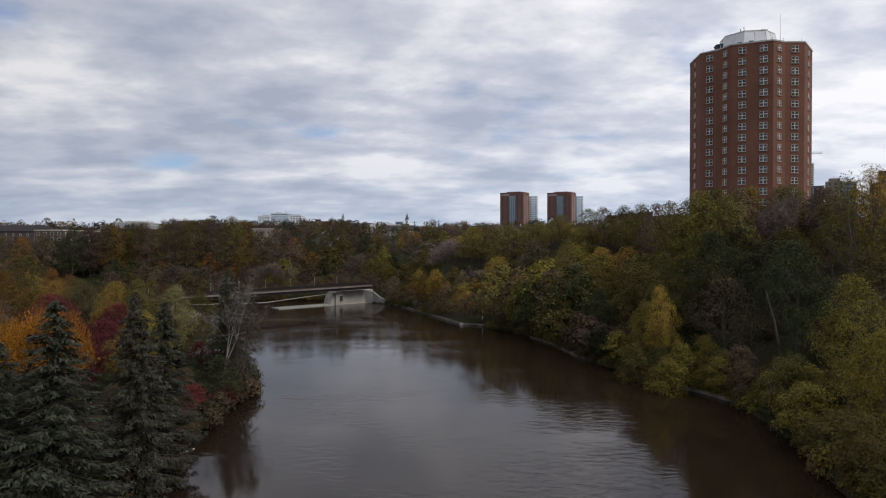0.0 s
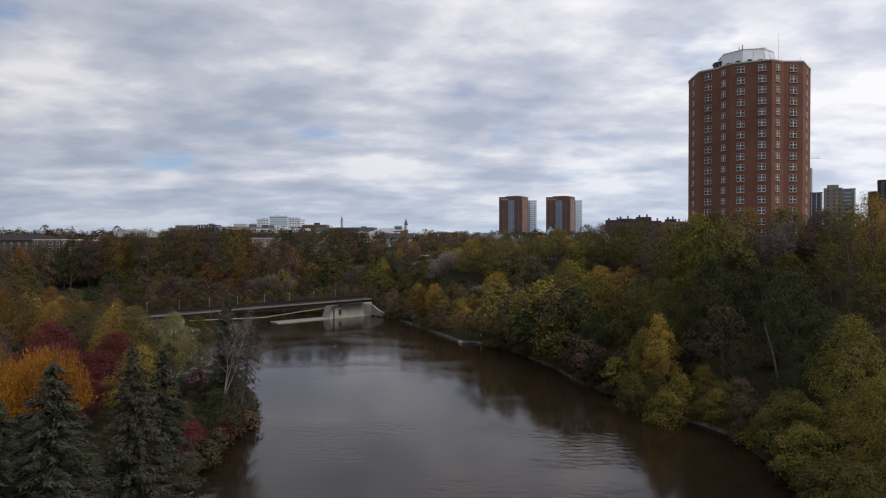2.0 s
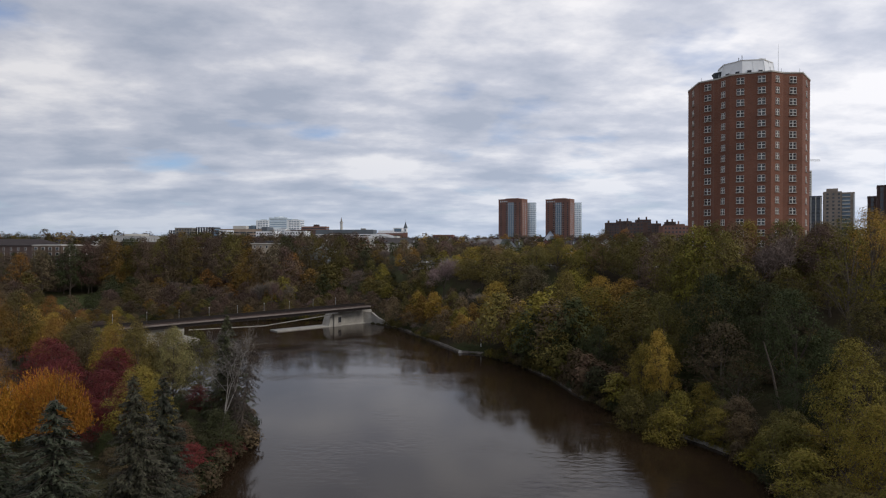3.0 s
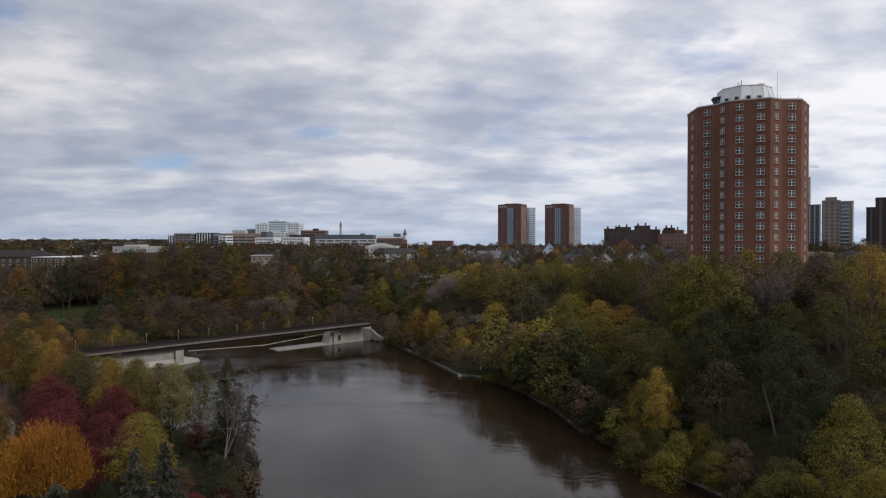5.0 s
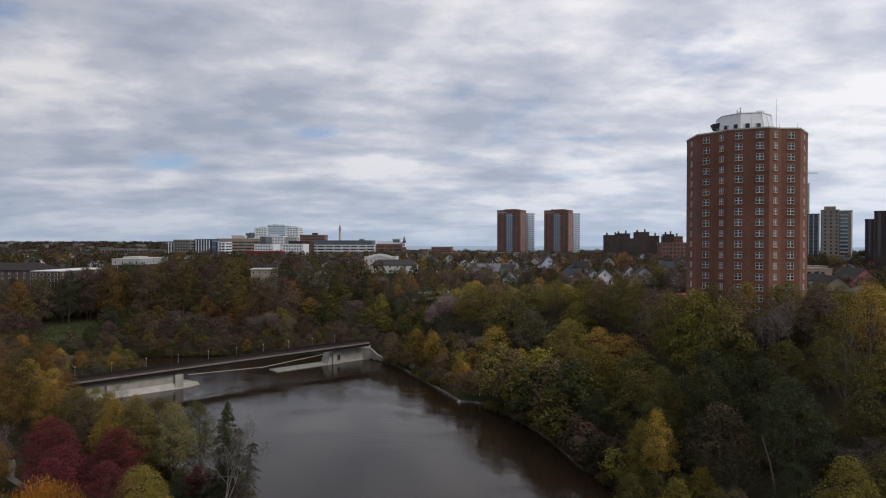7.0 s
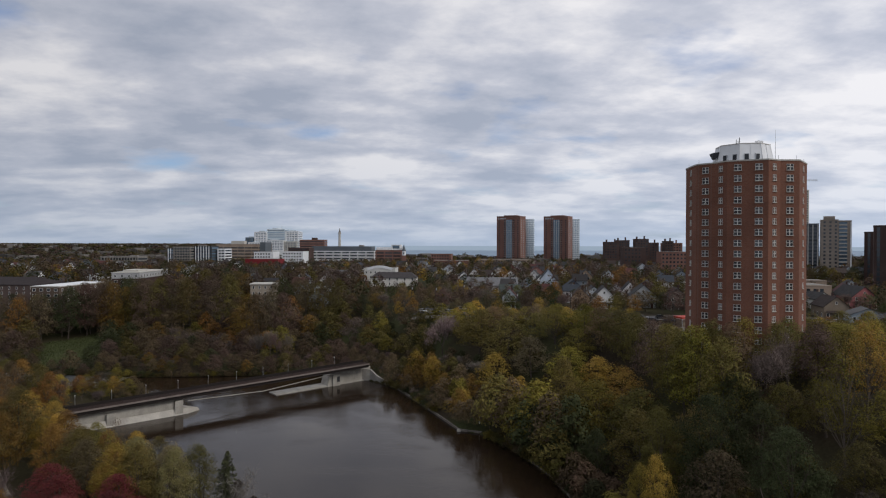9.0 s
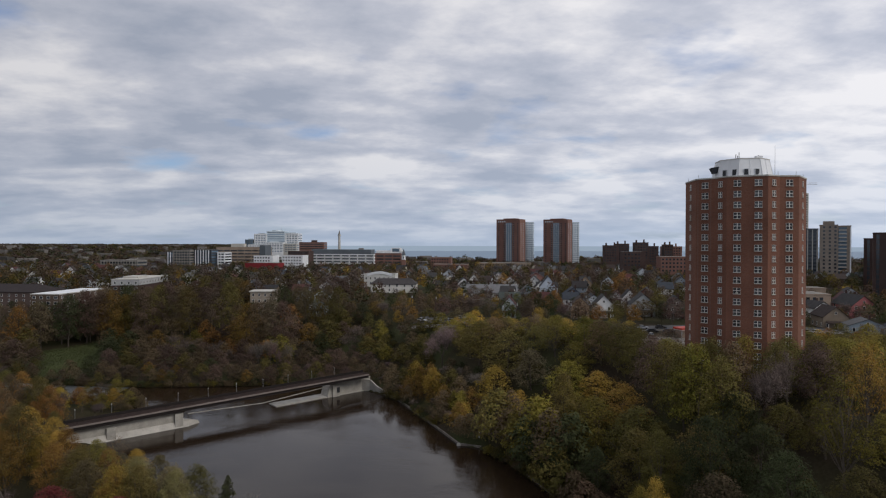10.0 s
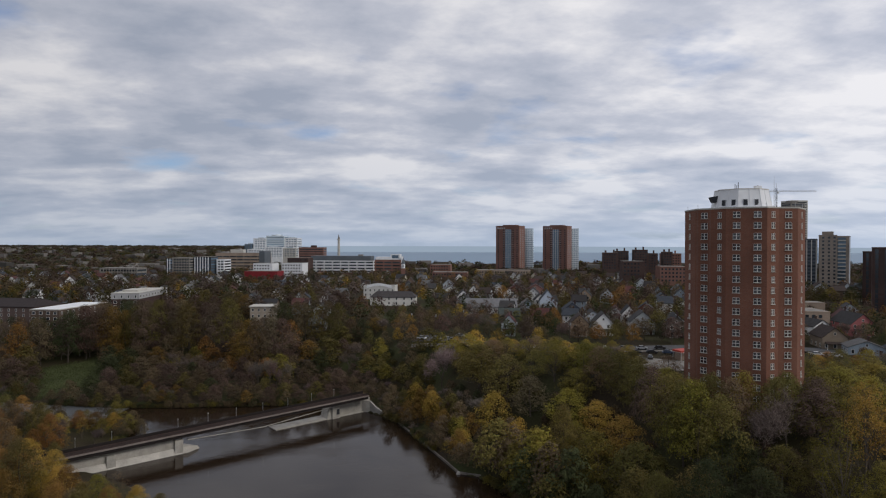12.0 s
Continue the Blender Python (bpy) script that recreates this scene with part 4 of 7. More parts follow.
            # no hole is cut: a black slab on the face gives the recess's shade
            part("opening", slab(Shape(), 83.2, 84.4, wn_ + 1.45, wn_ + 1.56, 1.4, 3.4), BLACK, w, "flat black panel as the shade of a recess")
            ramp = Shape().add([on_bridge(s, n, z) for s, n, z in ((79.2, -8, -1), (81.5, -8, -1), (81.5, wn_ + 1, -1), (79.2, wn_ + 1, -1), (80.6, -8, 3.6), (81.5, -8, 4.6), (81.5, wn_ + 0.6, 4.6), (80.6, wn_ + 0.6, 3.6))],
                               [(3, 2, 1, 0), (4, 5, 6, 7), (0, 1, 5, 4), (1, 2, 6, 5), (2, 3, 7, 6), (3, 0, 4, 7)])
            part("buttress", ramp, CONCRETE, w, "sloping concrete buttress")
            # wing wall that runs down from the abutment to the revetment
            a_, b_, c_ = on_bridge(95.2, wn_, 0), on_bridge(97.3, wn_ + 2.5, 0), Vector((-19.5, 226.5, 0))
            out_ = Vector((0.75, 0.66, 0)) * 0.6
            wing = Shape()
            for p_, h_ in ((a_, 4.5), (b_, 4.3), (b_.lerp(c_, 0.35), 2.6), (c_, 0.9)):
                wing.v += [tuple(p_ - Vector((0, 0, 2))), tuple(p_ + out_ - Vector((0, 0, 2))), tuple(p_ + out_ + Vector((0, 0, h_))), tuple(p_ + Vector((0, 0, h_)))]
            wing.f = [(4 * i + j, 4 * i + (j + 1) % 4, 4 * i + (j + 1) % 4 + 4, 4 * i + j + 4) for i in range(3) for j in range(4)] + [(3, 2, 1, 0), (12, 13, 14, 15)]
            part("wing_wall", wing, CONCRETE, w, "sloping pale concrete wing wall")


bridge()


# ---- low walls along the bank ----
def bank_wall(line, top, mat, label, name):
    w = thing(name, label, "wall", kind="structure")
    for (ax, ay), (bx, by) in zip(line, line[1:]):
        n = max(1, round(math.hypot(bx - ax, by - ay) / 2.4))
        for k in range(n):
            f, g = k / n, (k + 0.985) / n
            tilt = tree_rng.uniform(-0.06, 0.06)
            p, q = Vector((ax + (bx - ax) * f, ay + (by - ay) * f, top / 2 + tilt - 0.4)), Vector((ax + (bx - ax) * g, ay + (by - ay) * g, top / 2 + tilt - 0.4))
            part("block", Shape().beam(p, q, 0.4, top + 0.8), mat, w)


bank_wall([(11.5, 168.6), (5.4, 171), (-5.3, 197), (-15.4, 220.5), (-21, 227.5)], 0.6, OLDSTONE, "low dark timber and stone revetment along the river bank", "bank_revetment")
bank_wall([(42.2, 82), (42, 88.2), (39.5, 93.6), (37, 98)], 0.5, DARKCONC, "low old stone wall along the river bank", "bank_wall")
bank_wall([(28, 120), (25.2, 137), (21.2, 149)], 0.45, OLDSTONE, "low old stone wall along the river bank", "bank_wall")


marker = thing("marker_post", "short white marker post on the river bank", "post", pose(11.2, 173.5, ground_at(11.2, 173.5)))
part("post", Shape().tube((0, 0, -0.4), (0, 0, 2.6), 0.13, 0.13, 7), WHITE, marker)
part("cap", Shape().tube((0, 0, 2.6), (0, 0, 2.72), 0.17, 0.1, 7), STEEL, marker)
bank_stone = thing("bank_boulder", "pale boulder at the corner of the bank revetment", "boulder", pose(5.2, 170.6, 0.3))
part("boulder", Shape().prism([(0.7 * math.cos(k * 0.9), 0.5 * math.sin(k * 0.9)) for k in range(7)], -0.6, 0.4, 0.6, (0, 0)), PALECONC, bank_stone)


# ---- trees, one by one ----
import collections

def key(kind, x, y, tint, top=None, wide=1.0, variant=None, where="in the river woods", gap=5.0):
    """A tree that can be told apart, with its top at a height above the water."""
    nominal = {"near": 15.2, "wood": 14.8, "thin": 15.2, "town": 12.5, "bush": 6.9, "bare": 13.5, "spruce": 17.0, "fan": 4.8}[kind]
    z = ground_at(x, y)
    tall = (top - z) / nominal if top else wide
    if kind == "wood":      # tall trees are broad as well
        wide = max(wide, tall / 1.25)
    take(x, y, gap)
    # brighter crest and dimmer bluff: light and shade by place, put into the leaf colour
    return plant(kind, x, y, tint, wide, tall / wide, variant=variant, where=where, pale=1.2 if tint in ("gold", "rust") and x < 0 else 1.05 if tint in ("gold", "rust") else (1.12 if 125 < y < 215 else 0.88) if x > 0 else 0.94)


LEFT = "on the west bank"
for x, y, top, w, v in ((-29.8, 45.9, 19.2, 1.35, 0), (-33.8, 43.3, 18.6, 1.25, 1), (-28.1, 56.3, 19, 1.05, 1), (-28.9, 61.3, 17.6, 1.05, 0), (-36.9, 50.6, 15.3, 1.1, 0)):
    key("spruce", x, y, "needle", top, w, v, where=LEFT)
key("spruce", -35.2, 99.3, "dark", 19.5, 1.05, 1, where=LEFT)
key("bush", -31.7, 86.3, "dark", 7.7, 1.1, where=LEFT)
key("bush", -32.3, 79.2, "red", 5, 0.8, where=LEFT)
key("bush", -30.3, 71.1, "brown", 3.7, 0.8, where=LEFT)
key("bush", -30, 62.9, "brown", 2.7, 0.7, where=LEFT)
for x, y, top, w in ((-47.2, 74.7, 15.6, 1.15), (-53.6, 72.1, 15.0, 1.25), (-51.4, 78.2, 15.0, 1.1)):
    key("fan", x, y, "orange", top, w, where=LEFT)
for x, y, top, w in ((-64.5, 101.5, 15, 0.95), (-68.5, 106, 15.2, 0.95), (-61, 97, 13.2, 0.85), (-51, 92, 12.2, 0.8), (-59, 91.3, 13, 0.85), (-46, 88.3, 10, 0.75), (-56, 105.5, 13.5, 0.85), (-54.5, 100, 12.4, 0.8), (-48, 83.3, 9.6, 0.7)):
    key("near", x, y, "red", top, w, where=LEFT, gap=5)
key("near", -41.5, 84, "moss", 14.6, 0.9, where=LEFT)
key("near", -38.2, 80, "moss", 13.0, 0.6, where=LEFT)
key("near", -51.9, 115.1, "pale", 15.6, 0.95, where=LEFT, gap=8)
key("near", -61.5, 122, "pale", 14.7, 0.9, where=LEFT)
key("near", -46.7, 118.1, "olive", 15.1, 0.95, where=LEFT)
key("near", -57.1, 113.2, "olive", 15.2, 0.9, where=LEFT)
key("thin", -69.6, 126.9, "moss", 14.3, 0.8, where=LEFT)
key("near", -82.7, 133.7, "ochre", 16.9, 0.8, where=LEFT)
key("near", -96.7, 139.5, "olive", 21.1, 1.1, where=LEFT, gap=9)
key("near", -75.8, 124.9, "brown", 15.2, 0.7, where=LEFT)
key("near", -94.3, 123, "olive", 19.8, 1.0, where=LEFT)
key("near", -104.2, 130.8, "brown", 19.4, 1.0, where=LEFT)
key("thin", -73.4, 137.6, "brown", 13.5, 0.7, where=LEFT)
key("near", -87, 95.3, "rust", 17.8, 0.85, where=LEFT, gap=8)
key("near", -113.6, 150.1, "gold", 17.8, 0.9, where=LEFT)
key("near", -88.6, 140.5, "gold", 14, 0.75, where=LEFT)
key("near", -71.5, 130.8, "rust", 13.3, 0.7, where=LEFT)
key("near", -102.7, 143.4, "rust", 17.6, 0.8, where=LEFT)
for x, y, top, w, tint in ((-76.7, 128.8, 14.8, 0.75, "olive"), (-67.3, 134.7, 11.9, 0.65, "gold"), (-59.3, 127.9, 13.3, 0.7, "olive"), (-92, 128.8, 18.4, 0.85, "ochre"), (-94.5, 116.1, 17.1, 0.8, "gold"),
                           (-61.7, 114.2, 15, 0.75, "rust"), (-100.1, 130.8, 18.4, 0.85, "rust"), (-107, 138.5, 17.5, 0.8, "gold"), (-79.4, 141.4, 12, 0.6, "moss"), (-92.8, 106.3, 16.9, 0.8, "rust"), (-101.7, 116.1, 18.2, 0.85, "gold"), (-94.3, 149.1, 10.6, 0.5, "gold")):
    key("near", x, y, tint, top, w, where=LEFT)
for x, y, top, w, tint in ((-67.3, 116.1, 16.3, 0.85, "brown"), (-59.7, 111.2, 17.3, 0.8, "gold"), (-72.3, 120, 16.8, 0.85, "olive"), (-54.6, 110.2, 17.8, 0.8, "olive"), (-79.3, 125.9, 16.5, 0.8, "rust"), (-49.4, 111.7, 16.2, 0.75, "pale")):
    key("near", x, y, tint, top, w, where=LEFT)
for x, y, top, w, tint in ((-113, 176, 16.5, 0.8, "rust"), (-123, 186, 17, 0.85, "olive"), (-104, 154, 16.5, 0.75, "gold"), (-112, 149, 19, 0.95, "rust"), (-99, 145, 16, 0.8, "rust"),
                           (-119, 165, 19, 0.95, "brown"), (-128, 174, 20, 1.0, "rust"), (-122, 155, 20, 1.0, "gold"), (-92, 140, 13.5, 0.7, "gold"), (-109, 204, 9, 0.5, "gold"),
                           (-105, 200, 7.5, 0.45, "brown"), (-113, 209, 8.5, 0.5, "olive"), (-101, 206, 6, 0.4, "brown"), (-129, 197, 14, 0.75, "olive"), (-139, 203, 15, 0.8, "rust"),
                           (-149, 208, 14, 0.8, "olive"), (-120, 192, 12, 0.65, "gold"), (-134, 189, 17, 0.9, "brown"), (-146, 196, 17, 0.9, "rust")):
    key("near", x, y, tint, top, w, where=LEFT)
key("near", -96.5, 151, "gold", 14.5, 0.7, where=LEFT)
key("near", -101.5, 160, "olive", 13.5, 0.5, where=LEFT)
RIM = "on the far valley rim"
for i in range(34):
    x = -232 + i * 6.05
    y = 321 + tree_rng.uniform(-5, 3) + min(0, (x + 85) * -0.25)
    if -107 < x < -88:
        top = 27
    elif -46 < x < -13:
        top = 28
    elif x < -180:
        top = 27.5
    else:
        top = tree_rng.uniform(31.5, 34.5) if x < -149 else tree_rng.uniform(34.5, 39)
    key("wood", x, y, tree_rng.choice(["mauve", "brown", "dark", "ochre", "brown", "olive"]), top, tree_rng.uniform(0.95, 1.2), where=RIM, gap=6.5)
for x, y, top in ((-216, 302, 27.5), (-207, 300, 27.5), (-198, 303, 29.5), (-190, 312, 32.5), (-184, 318, 33), (-177, 325, 35.5), (-184, 334, 35), (-190, 327, 33.5), (-170, 334, 36), (-177, 343, 35), (-203, 309, 25.5), (-226, 310, 25), (-92, 291, 30.5), (-86, 290, 31), (-80, 292, 31.5), (-74, 290, 31), (-163, 330, 36)):
    key("wood", x, y, tree_rng.choice(["mauve", "brown", "dark", "ochre", "brown"]), top, tree_rng.uniform(0.9, 1.15), where=RIM, gap=6)
key("bush", -42.3, 105.3, "red", 6.6, 0.9, where=LEFT)

# the dead tree and the dying conifer at the water's edge, and a stranded log
GREYBARK = material("grey_bark", (0.21, 0.195, 0.175), 0.9, spec=0.1, grain=0.25, grain_scale=6, bump=0.4)
s_, me_ = bare_mesh(305, 18.0, 1.35, 0.15, 650, 5)
dt = thing("dead_tree", "tall dead tree with pale bare branches by the water", "tree", pose(-33, 90.3, 0.6, 0, 3, 40))
part("trunk", s_, GREYBARK, dt)
part("crown", me_, None, dt, colour=(0.15, 0.135, 0.12))
for x, y, h, r, lean in ((-30.9, 92.3, 14.5, 4.7, 9), (-32.8, 96, 15.5, 3.9, 3)):
    s_, me_ = dead_conifer(h, r, int(h * 10))
    dc = thing("dying_conifer", "dying conifer with drooping bare brown boughs by the water", "tree", pose(x, y, 0.5, 0, lean, 0))
    part("trunk", s_, BARK, dc)
    part("crown", me_, None, dc, colour=(0.06, 0.048, 0.04))
log = thing("driftwood_log", "pale stranded driftwood log at the water's edge", "log")
part("log", Shape().tube((-29.7, 63.3, 0.35), (-27.8, 68.0, 0.05), 0.13, 0.08, 6).tube((-28.9, 65.5, 0.25), (-28.1, 65.8, 0.9), 0.05, 0.02, 4), PALEBARK, log)
take(-32.7, 91, 5), take(-30.7, 93.5, 4)

RIGHT = "on the east bluff"
key("near", 38.7, 106.3, "gold", 16.5, 0.62, where=RIGHT)
key("near", 36.1, 110.2, "moss", 13.4, 0.6, where=RIGHT)
key("bush", 34.4, 93.8, "moss", 6.1, 1.05, where=RIGHT)
key("bush", 37.8, 96.3, "moss", 7.9, 1.0, where=RIGHT)
key("bush", 31.6, 100.8, "olive", 7, 1.0, where=RIGHT)
key("near", 49.1, 72.1, "moss", 20.5, 0.95, where=RIGHT, gap=8)
key("near", 45.1, 62.9, "moss", 15.1, 0.8, where=RIGHT)
key("bush", 41.3, 69.1, "moss", 7.9, 1.2, where=RIGHT)
key("bush", 40.4, 61.9, "olive", 6.7, 1.2, where=RIGHT)
key("bush", 43.8, 77.2, "olive", 9.1, 1.3, where=RIGHT)
key("near", 55.9, 96.3, "dark", 25, 1.15, where=RIGHT, gap=8)
key("near", 61.4, 124.9, "dark", 27, 1.1, where=RIGHT, gap=9)
key("near", 49.4, 111.2, "dark", 26.8, 1.2, where=RIGHT)
key("near", 42.6, 116.1, "olive", 22.8, 0.95, where=RIGHT)
key("near", 33.7, 128.8, "dark", 14.3, 0.7, where=RIGHT)
key("near", 31.9, 155.8, "olive", 25, 1.0, where=RIGHT)
for x, y, top, tint in ((57.6, 134.7, 36.2, "moss"), (62.2, 138, 36.8, "olive"), (65.2, 133.6, 36.6, "brown"), (69.5, 139, 37.2, "moss"), (74, 133.7, 36.8, "olive"), (79, 138, 36.8, "olive"), (84, 134.6, 36.4, "mauve"), (88.6, 140.5, 36.6, "moss")):
    key("wood", x, y, tint, top, 1.0, where=RIGHT, gap=7)
key("thin", 69.2, 103.3, "moss", 35.5, 1.05, where=RIGHT)
key("thin", 77.3, 109.2, "gold", 37.6, 1.0, where=RIGHT)
key("thin", 82.2, 115.1, "gold", 36.6, 1.0, where=RIGHT)

for x, y, top, w, tint in ((40, 206, 33.5, 1.0, "moss"), (46, 193, 34.7, 1.05, "moss"), (49, 185, 34.8, 1.0, "brown"), (52, 177, 34.8, 1.0, "olive"), (54, 167, 34.7, 1.0, "olive"),
                           (55, 157, 34.5, 1.0, "mauve"), (56, 148, 34.4, 1.0, "olive"), (56.5, 140, 34.4, 1.0, "olive"), (60, 128, 34.8, 1.05, "olive"), (81, 129, 35.2, 1.05, "mauve"), (88, 131, 35.5, 1.1, "olive"), (96, 134, 36.5, 1.1, "moss"), (104, 140, 37, 1.1, "olive")):
    key("wood", x, y, tint, top, w, where=RIGHT, gap=7)
key("bare", 66.5, 126, "grey", 35, 1.1, where=RIGHT)
key("bare", 73, 127, "grey", 35, 1.15, where=RIGHT)
for x, y, top, tint in ((84, 118, 38.5, "gold"), (78, 117, 36.5, "moss"), (88, 124, 38, "gold")):
    key("thin", x, y, tint, top, 1.05, where=RIGHT)
for x, y, w in ((-78, 262, 0.95), (-73.5, 264, 1.05), (-70, 261, 0.9), (-66, 266, 0.85), (-82, 268, 0.8)):
    plant("bare", x, y, "grey", w * 0.8, 1.25, where="beyond the footbridge", pale=1.15)
    take(x, y, 4)
snag = thing("dead_snag", "thin leaning dead trunk on the wooded bluff", "tree")
part("trunk", Shape().tube((51.4, 91.9, 4.2), (49.8, 91.5, 11.2), 0.2, 0.16, 7).tube((49.8, 91.5, 11.2), (48.2, 91.1, 16), 0.16, 0.07, 6)
     .tube((49.4, 91.3, 12.7), (50.4, 90.5, 14.6), 0.05, 0.02, 4), BARK, snag)
key("near", 51.4, 87.8, "dark", 13.5, 0.7, where=RIGHT, gap=5)
take(49.5, 90, 4)

weights = {
    "bank": ["moss"] * 5 + ["olive"] * 4 + ["brown", "brown", "dark"],
    "bluff": ["dark"] * 6 + ["mauve"] * 2 + ["olive"] * 5 + ["brown"] * 2 + ["moss"],
    "crest": ["mauve"] * 2 + ["brown"] * 3 + ["olive"] * 6 + ["moss"] * 6 + ["gold"],
    "valley": ["dark"] * 2 + ["mauve"] * 6 + ["brown"] * 7 + ["olive"] * 4 + ["ochre"] * 3 + ["moss"] * 2 + ["rust"],
    "west": ["rust"] * 4 + ["brown"] * 2 + ["gold"] * 4 + ["olive"] * 2,
}


def footprint(x, y):
    """Places kept free of trees: the tower, the bridge, the lot, the street, the path and the meadow."""
    q = Vector((x, y, 0)) - BO
    s, n = q.dot(BD), q.dot(BN)
    if -30 < s < 102 and -7 < n < 6 or -28 < s < 30 and 0 < n < 20 and x > -112:
        return True
    if math.hypot(x - 86, y - 171.5) < 19:
        return True
    if 66 < x < 104 and 187 < y < 243:
        return True
    u, v = (x + 172) * 0.52 - (y - 284) * 0.854, (x + 172) * 0.854 + (y - 284) * 0.52
    if abs(v) < 13 and -38 < u < 40:
        return True
    for i in range(8):
        if math.hypot(x + 70.9 + 2.35 * i, y - 104 - 2.55 * i) < 4:
            return True
    return False


def front(x):
    """Where the woods end and the town begins."""
    return float(np.interp(x, [-380, -217, -113, -57, -19, 29, 74, 104.5, 112, 294], [334, 330, 325, 312, 275, 241, 222, 167, 196, 204]))


spots = np.random.default_rng(21)
N = 60000
PX, PY = spots.uniform(-320, 210, N), spots.uniform(22, 330, N)
keep = (np.abs(PX) < 0.80 * PY + 16)
PX, PY = PX[keep], PY[keep]
DR, _, INR = segments(PX, PY, RIVER, True)
DF, SF, _ = segments(PX, PY, FOOT, False)
DF = np.where(SF < 0, DF, 0)
chosen = []
for x, y, d, inside, up in zip(PX.tolist(), PY.tolist(), DR.tolist(), INR.tolist(), DF.tolist()):
    if inside or d < 0.4 or y > front(x) or footprint(x, y):
        continue
    east = x > np.interp(y, [0, 80, 168, 232, 400], [0, 0, -10, -30, -30])
    far = math.hypot(x, y)
    where = RIGHT if east else (LEFT if y < 196 else "beyond the footbridge")
    if east and y > 169 and d < 17:
        kind = tree_rng.choice(["bush_far", "bush_far", "bare", "thin"])
        tint, size, gap = tree_rng.choice(["brown", "olive", "brown", "moss", "ochre", "gold"]), tree_rng.uniform(0.35, 0.62) * (1.15 if kind == "bush_far" else 0.85), 3.2
    elif east and d < 6:
        kind, tint, size, gap = "bush" if far < 112 else "bush_far", tree_rng.choice(weights["bank"] if y < 116 else ["olive", "dark", "olive", "brown", "dark", "moss"]), tree_rng.uniform(0.7, 1.2), 2.9
    elif not east and y < 196:
        if x > -108 and y > 116:
            continue
        if x > -74 and y < 112:
            if not clear_of(x, y, 3.5) or d < 2:
                continue
            kind, tint, size, gap = "bush", tree_rng.choice(["brown", "dark", "olive", "dark"]), tree_rng.uniform(0.35, 0.7), 3.4
        else:
            kind, tint, size, gap = tree_rng.choice(["near", "near", "thin", "bare"]), tree_rng.choice(weights["west"]), tree_rng.uniform(0.65, 0.95) * (0.65 if y > 138 else 1), 6.0
    else:
        zone = "bluff" if east and up < 45 and y < 135 else ("crest" if east else "valley")
        drift = 0.5 + 0.75 * noise.noise(Vector((x / 24, y / 24, 3.3))) + tree_rng.uniform(-0.32, 0.32)
        tint = weights[zone][int(min(0.999, max(0, drift)) * len(weights[zone]))]
        size = tree_rng.uniform(0.85, 1.6)
        if not east and up < 12:
            size *= 0.45 if d < 14 else 0.7
        if y > front(x) - 22 and x > -65:
            size *= 0.72
        kind = "near" if far < 112 else "wood"
        if tint == "mauve" or tint == "brown" and tree_rng.random() < 0.5:
            kind = "haze"
        elif tree_rng.random() < 0.22:
            kind, tint = ("bare", "grey") if tree_rng.random() < 0.6 else ("thin", tint)
        gap = 6.9 * size + 0.4
    if not clear_of(x, y, gap):
        continue
    if kind == "bare":
        tint = "grey"
    take(x, y, gap)
    slim = tree_rng.uniform(0.64, 0.92) if kind in ("near", "wood", "haze", "bare", "thin") and not (not east and y < 196) else tree_rng.uniform(0.9, 1.15)
    if east and kind in ("near", "wood", "haze", "bare", "thin"):
        room = float(np.interp(y, [60, 100, 126, 145, 165, 193, 230], [21, 29, 34, 33, 31, 32.5, 30])) - ground_at(x, y)
        slim = min(slim, max(4.0, room) / (14.8 * size))
    chosen.append((far, kind, x, y, tint, size, slim, where))
chosen.sort()


def leaf_light(x, y):
    """Light and shade put into the leaf colour by place: brightest on the crest, darkest low on the bluff and in the
    valley.
    """
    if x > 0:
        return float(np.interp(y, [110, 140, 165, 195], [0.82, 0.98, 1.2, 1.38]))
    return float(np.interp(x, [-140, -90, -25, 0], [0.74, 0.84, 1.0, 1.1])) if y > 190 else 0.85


rest, many = [], collections.Counter()
for far, kind, x, y, tint, size, tall, where in chosen:
    many[NAMES[kind]] += 1
    if many[NAMES[kind]] <= {"tree": 185, "shrub": 120, "bare_tree": 60}.get(NAMES[kind], 300):
        # shrubs dimmed, trees dimmed or brightened by place, as light in their colour
        plant(kind, x, y, tint, size, tall, where=where, pale=0.78 if kind in ("bush", "bush_far") else leaf_light(x, y))
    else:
        rest.append(({"bare": "bare_mass", "haze": "haze_mass"}.get(kind, "mass"), pose_of(x, y, size, tall), tint if kind != "bare" else "grey", tree_rng.uniform(0.7, 1.28) * leaf_light(x, y)))
# undergrowth beneath the thinner places of the woods
for x, y, d, inside in zip(PX.tolist(), PY.tolist(), DR.tolist(), INR.tolist()):
    if inside or d < 3 or not (-25 < x < 120 and 40 < y < front(x)) or x < 20 and y < 170 or footprint(x, y) or not clear_of(x, y, 3.0):
        continue
    take(x, y, 3.0)
    rest.append(("brush", pose_of(x, y, tree_rng.uniform(1.0, 1.6), tree_rng.uniform(0.9, 1.4)), tree_rng.choice(["olive", "dark", "olive", "brown", "mauve"]), tree_rng.uniform(0.6, 0.95)))
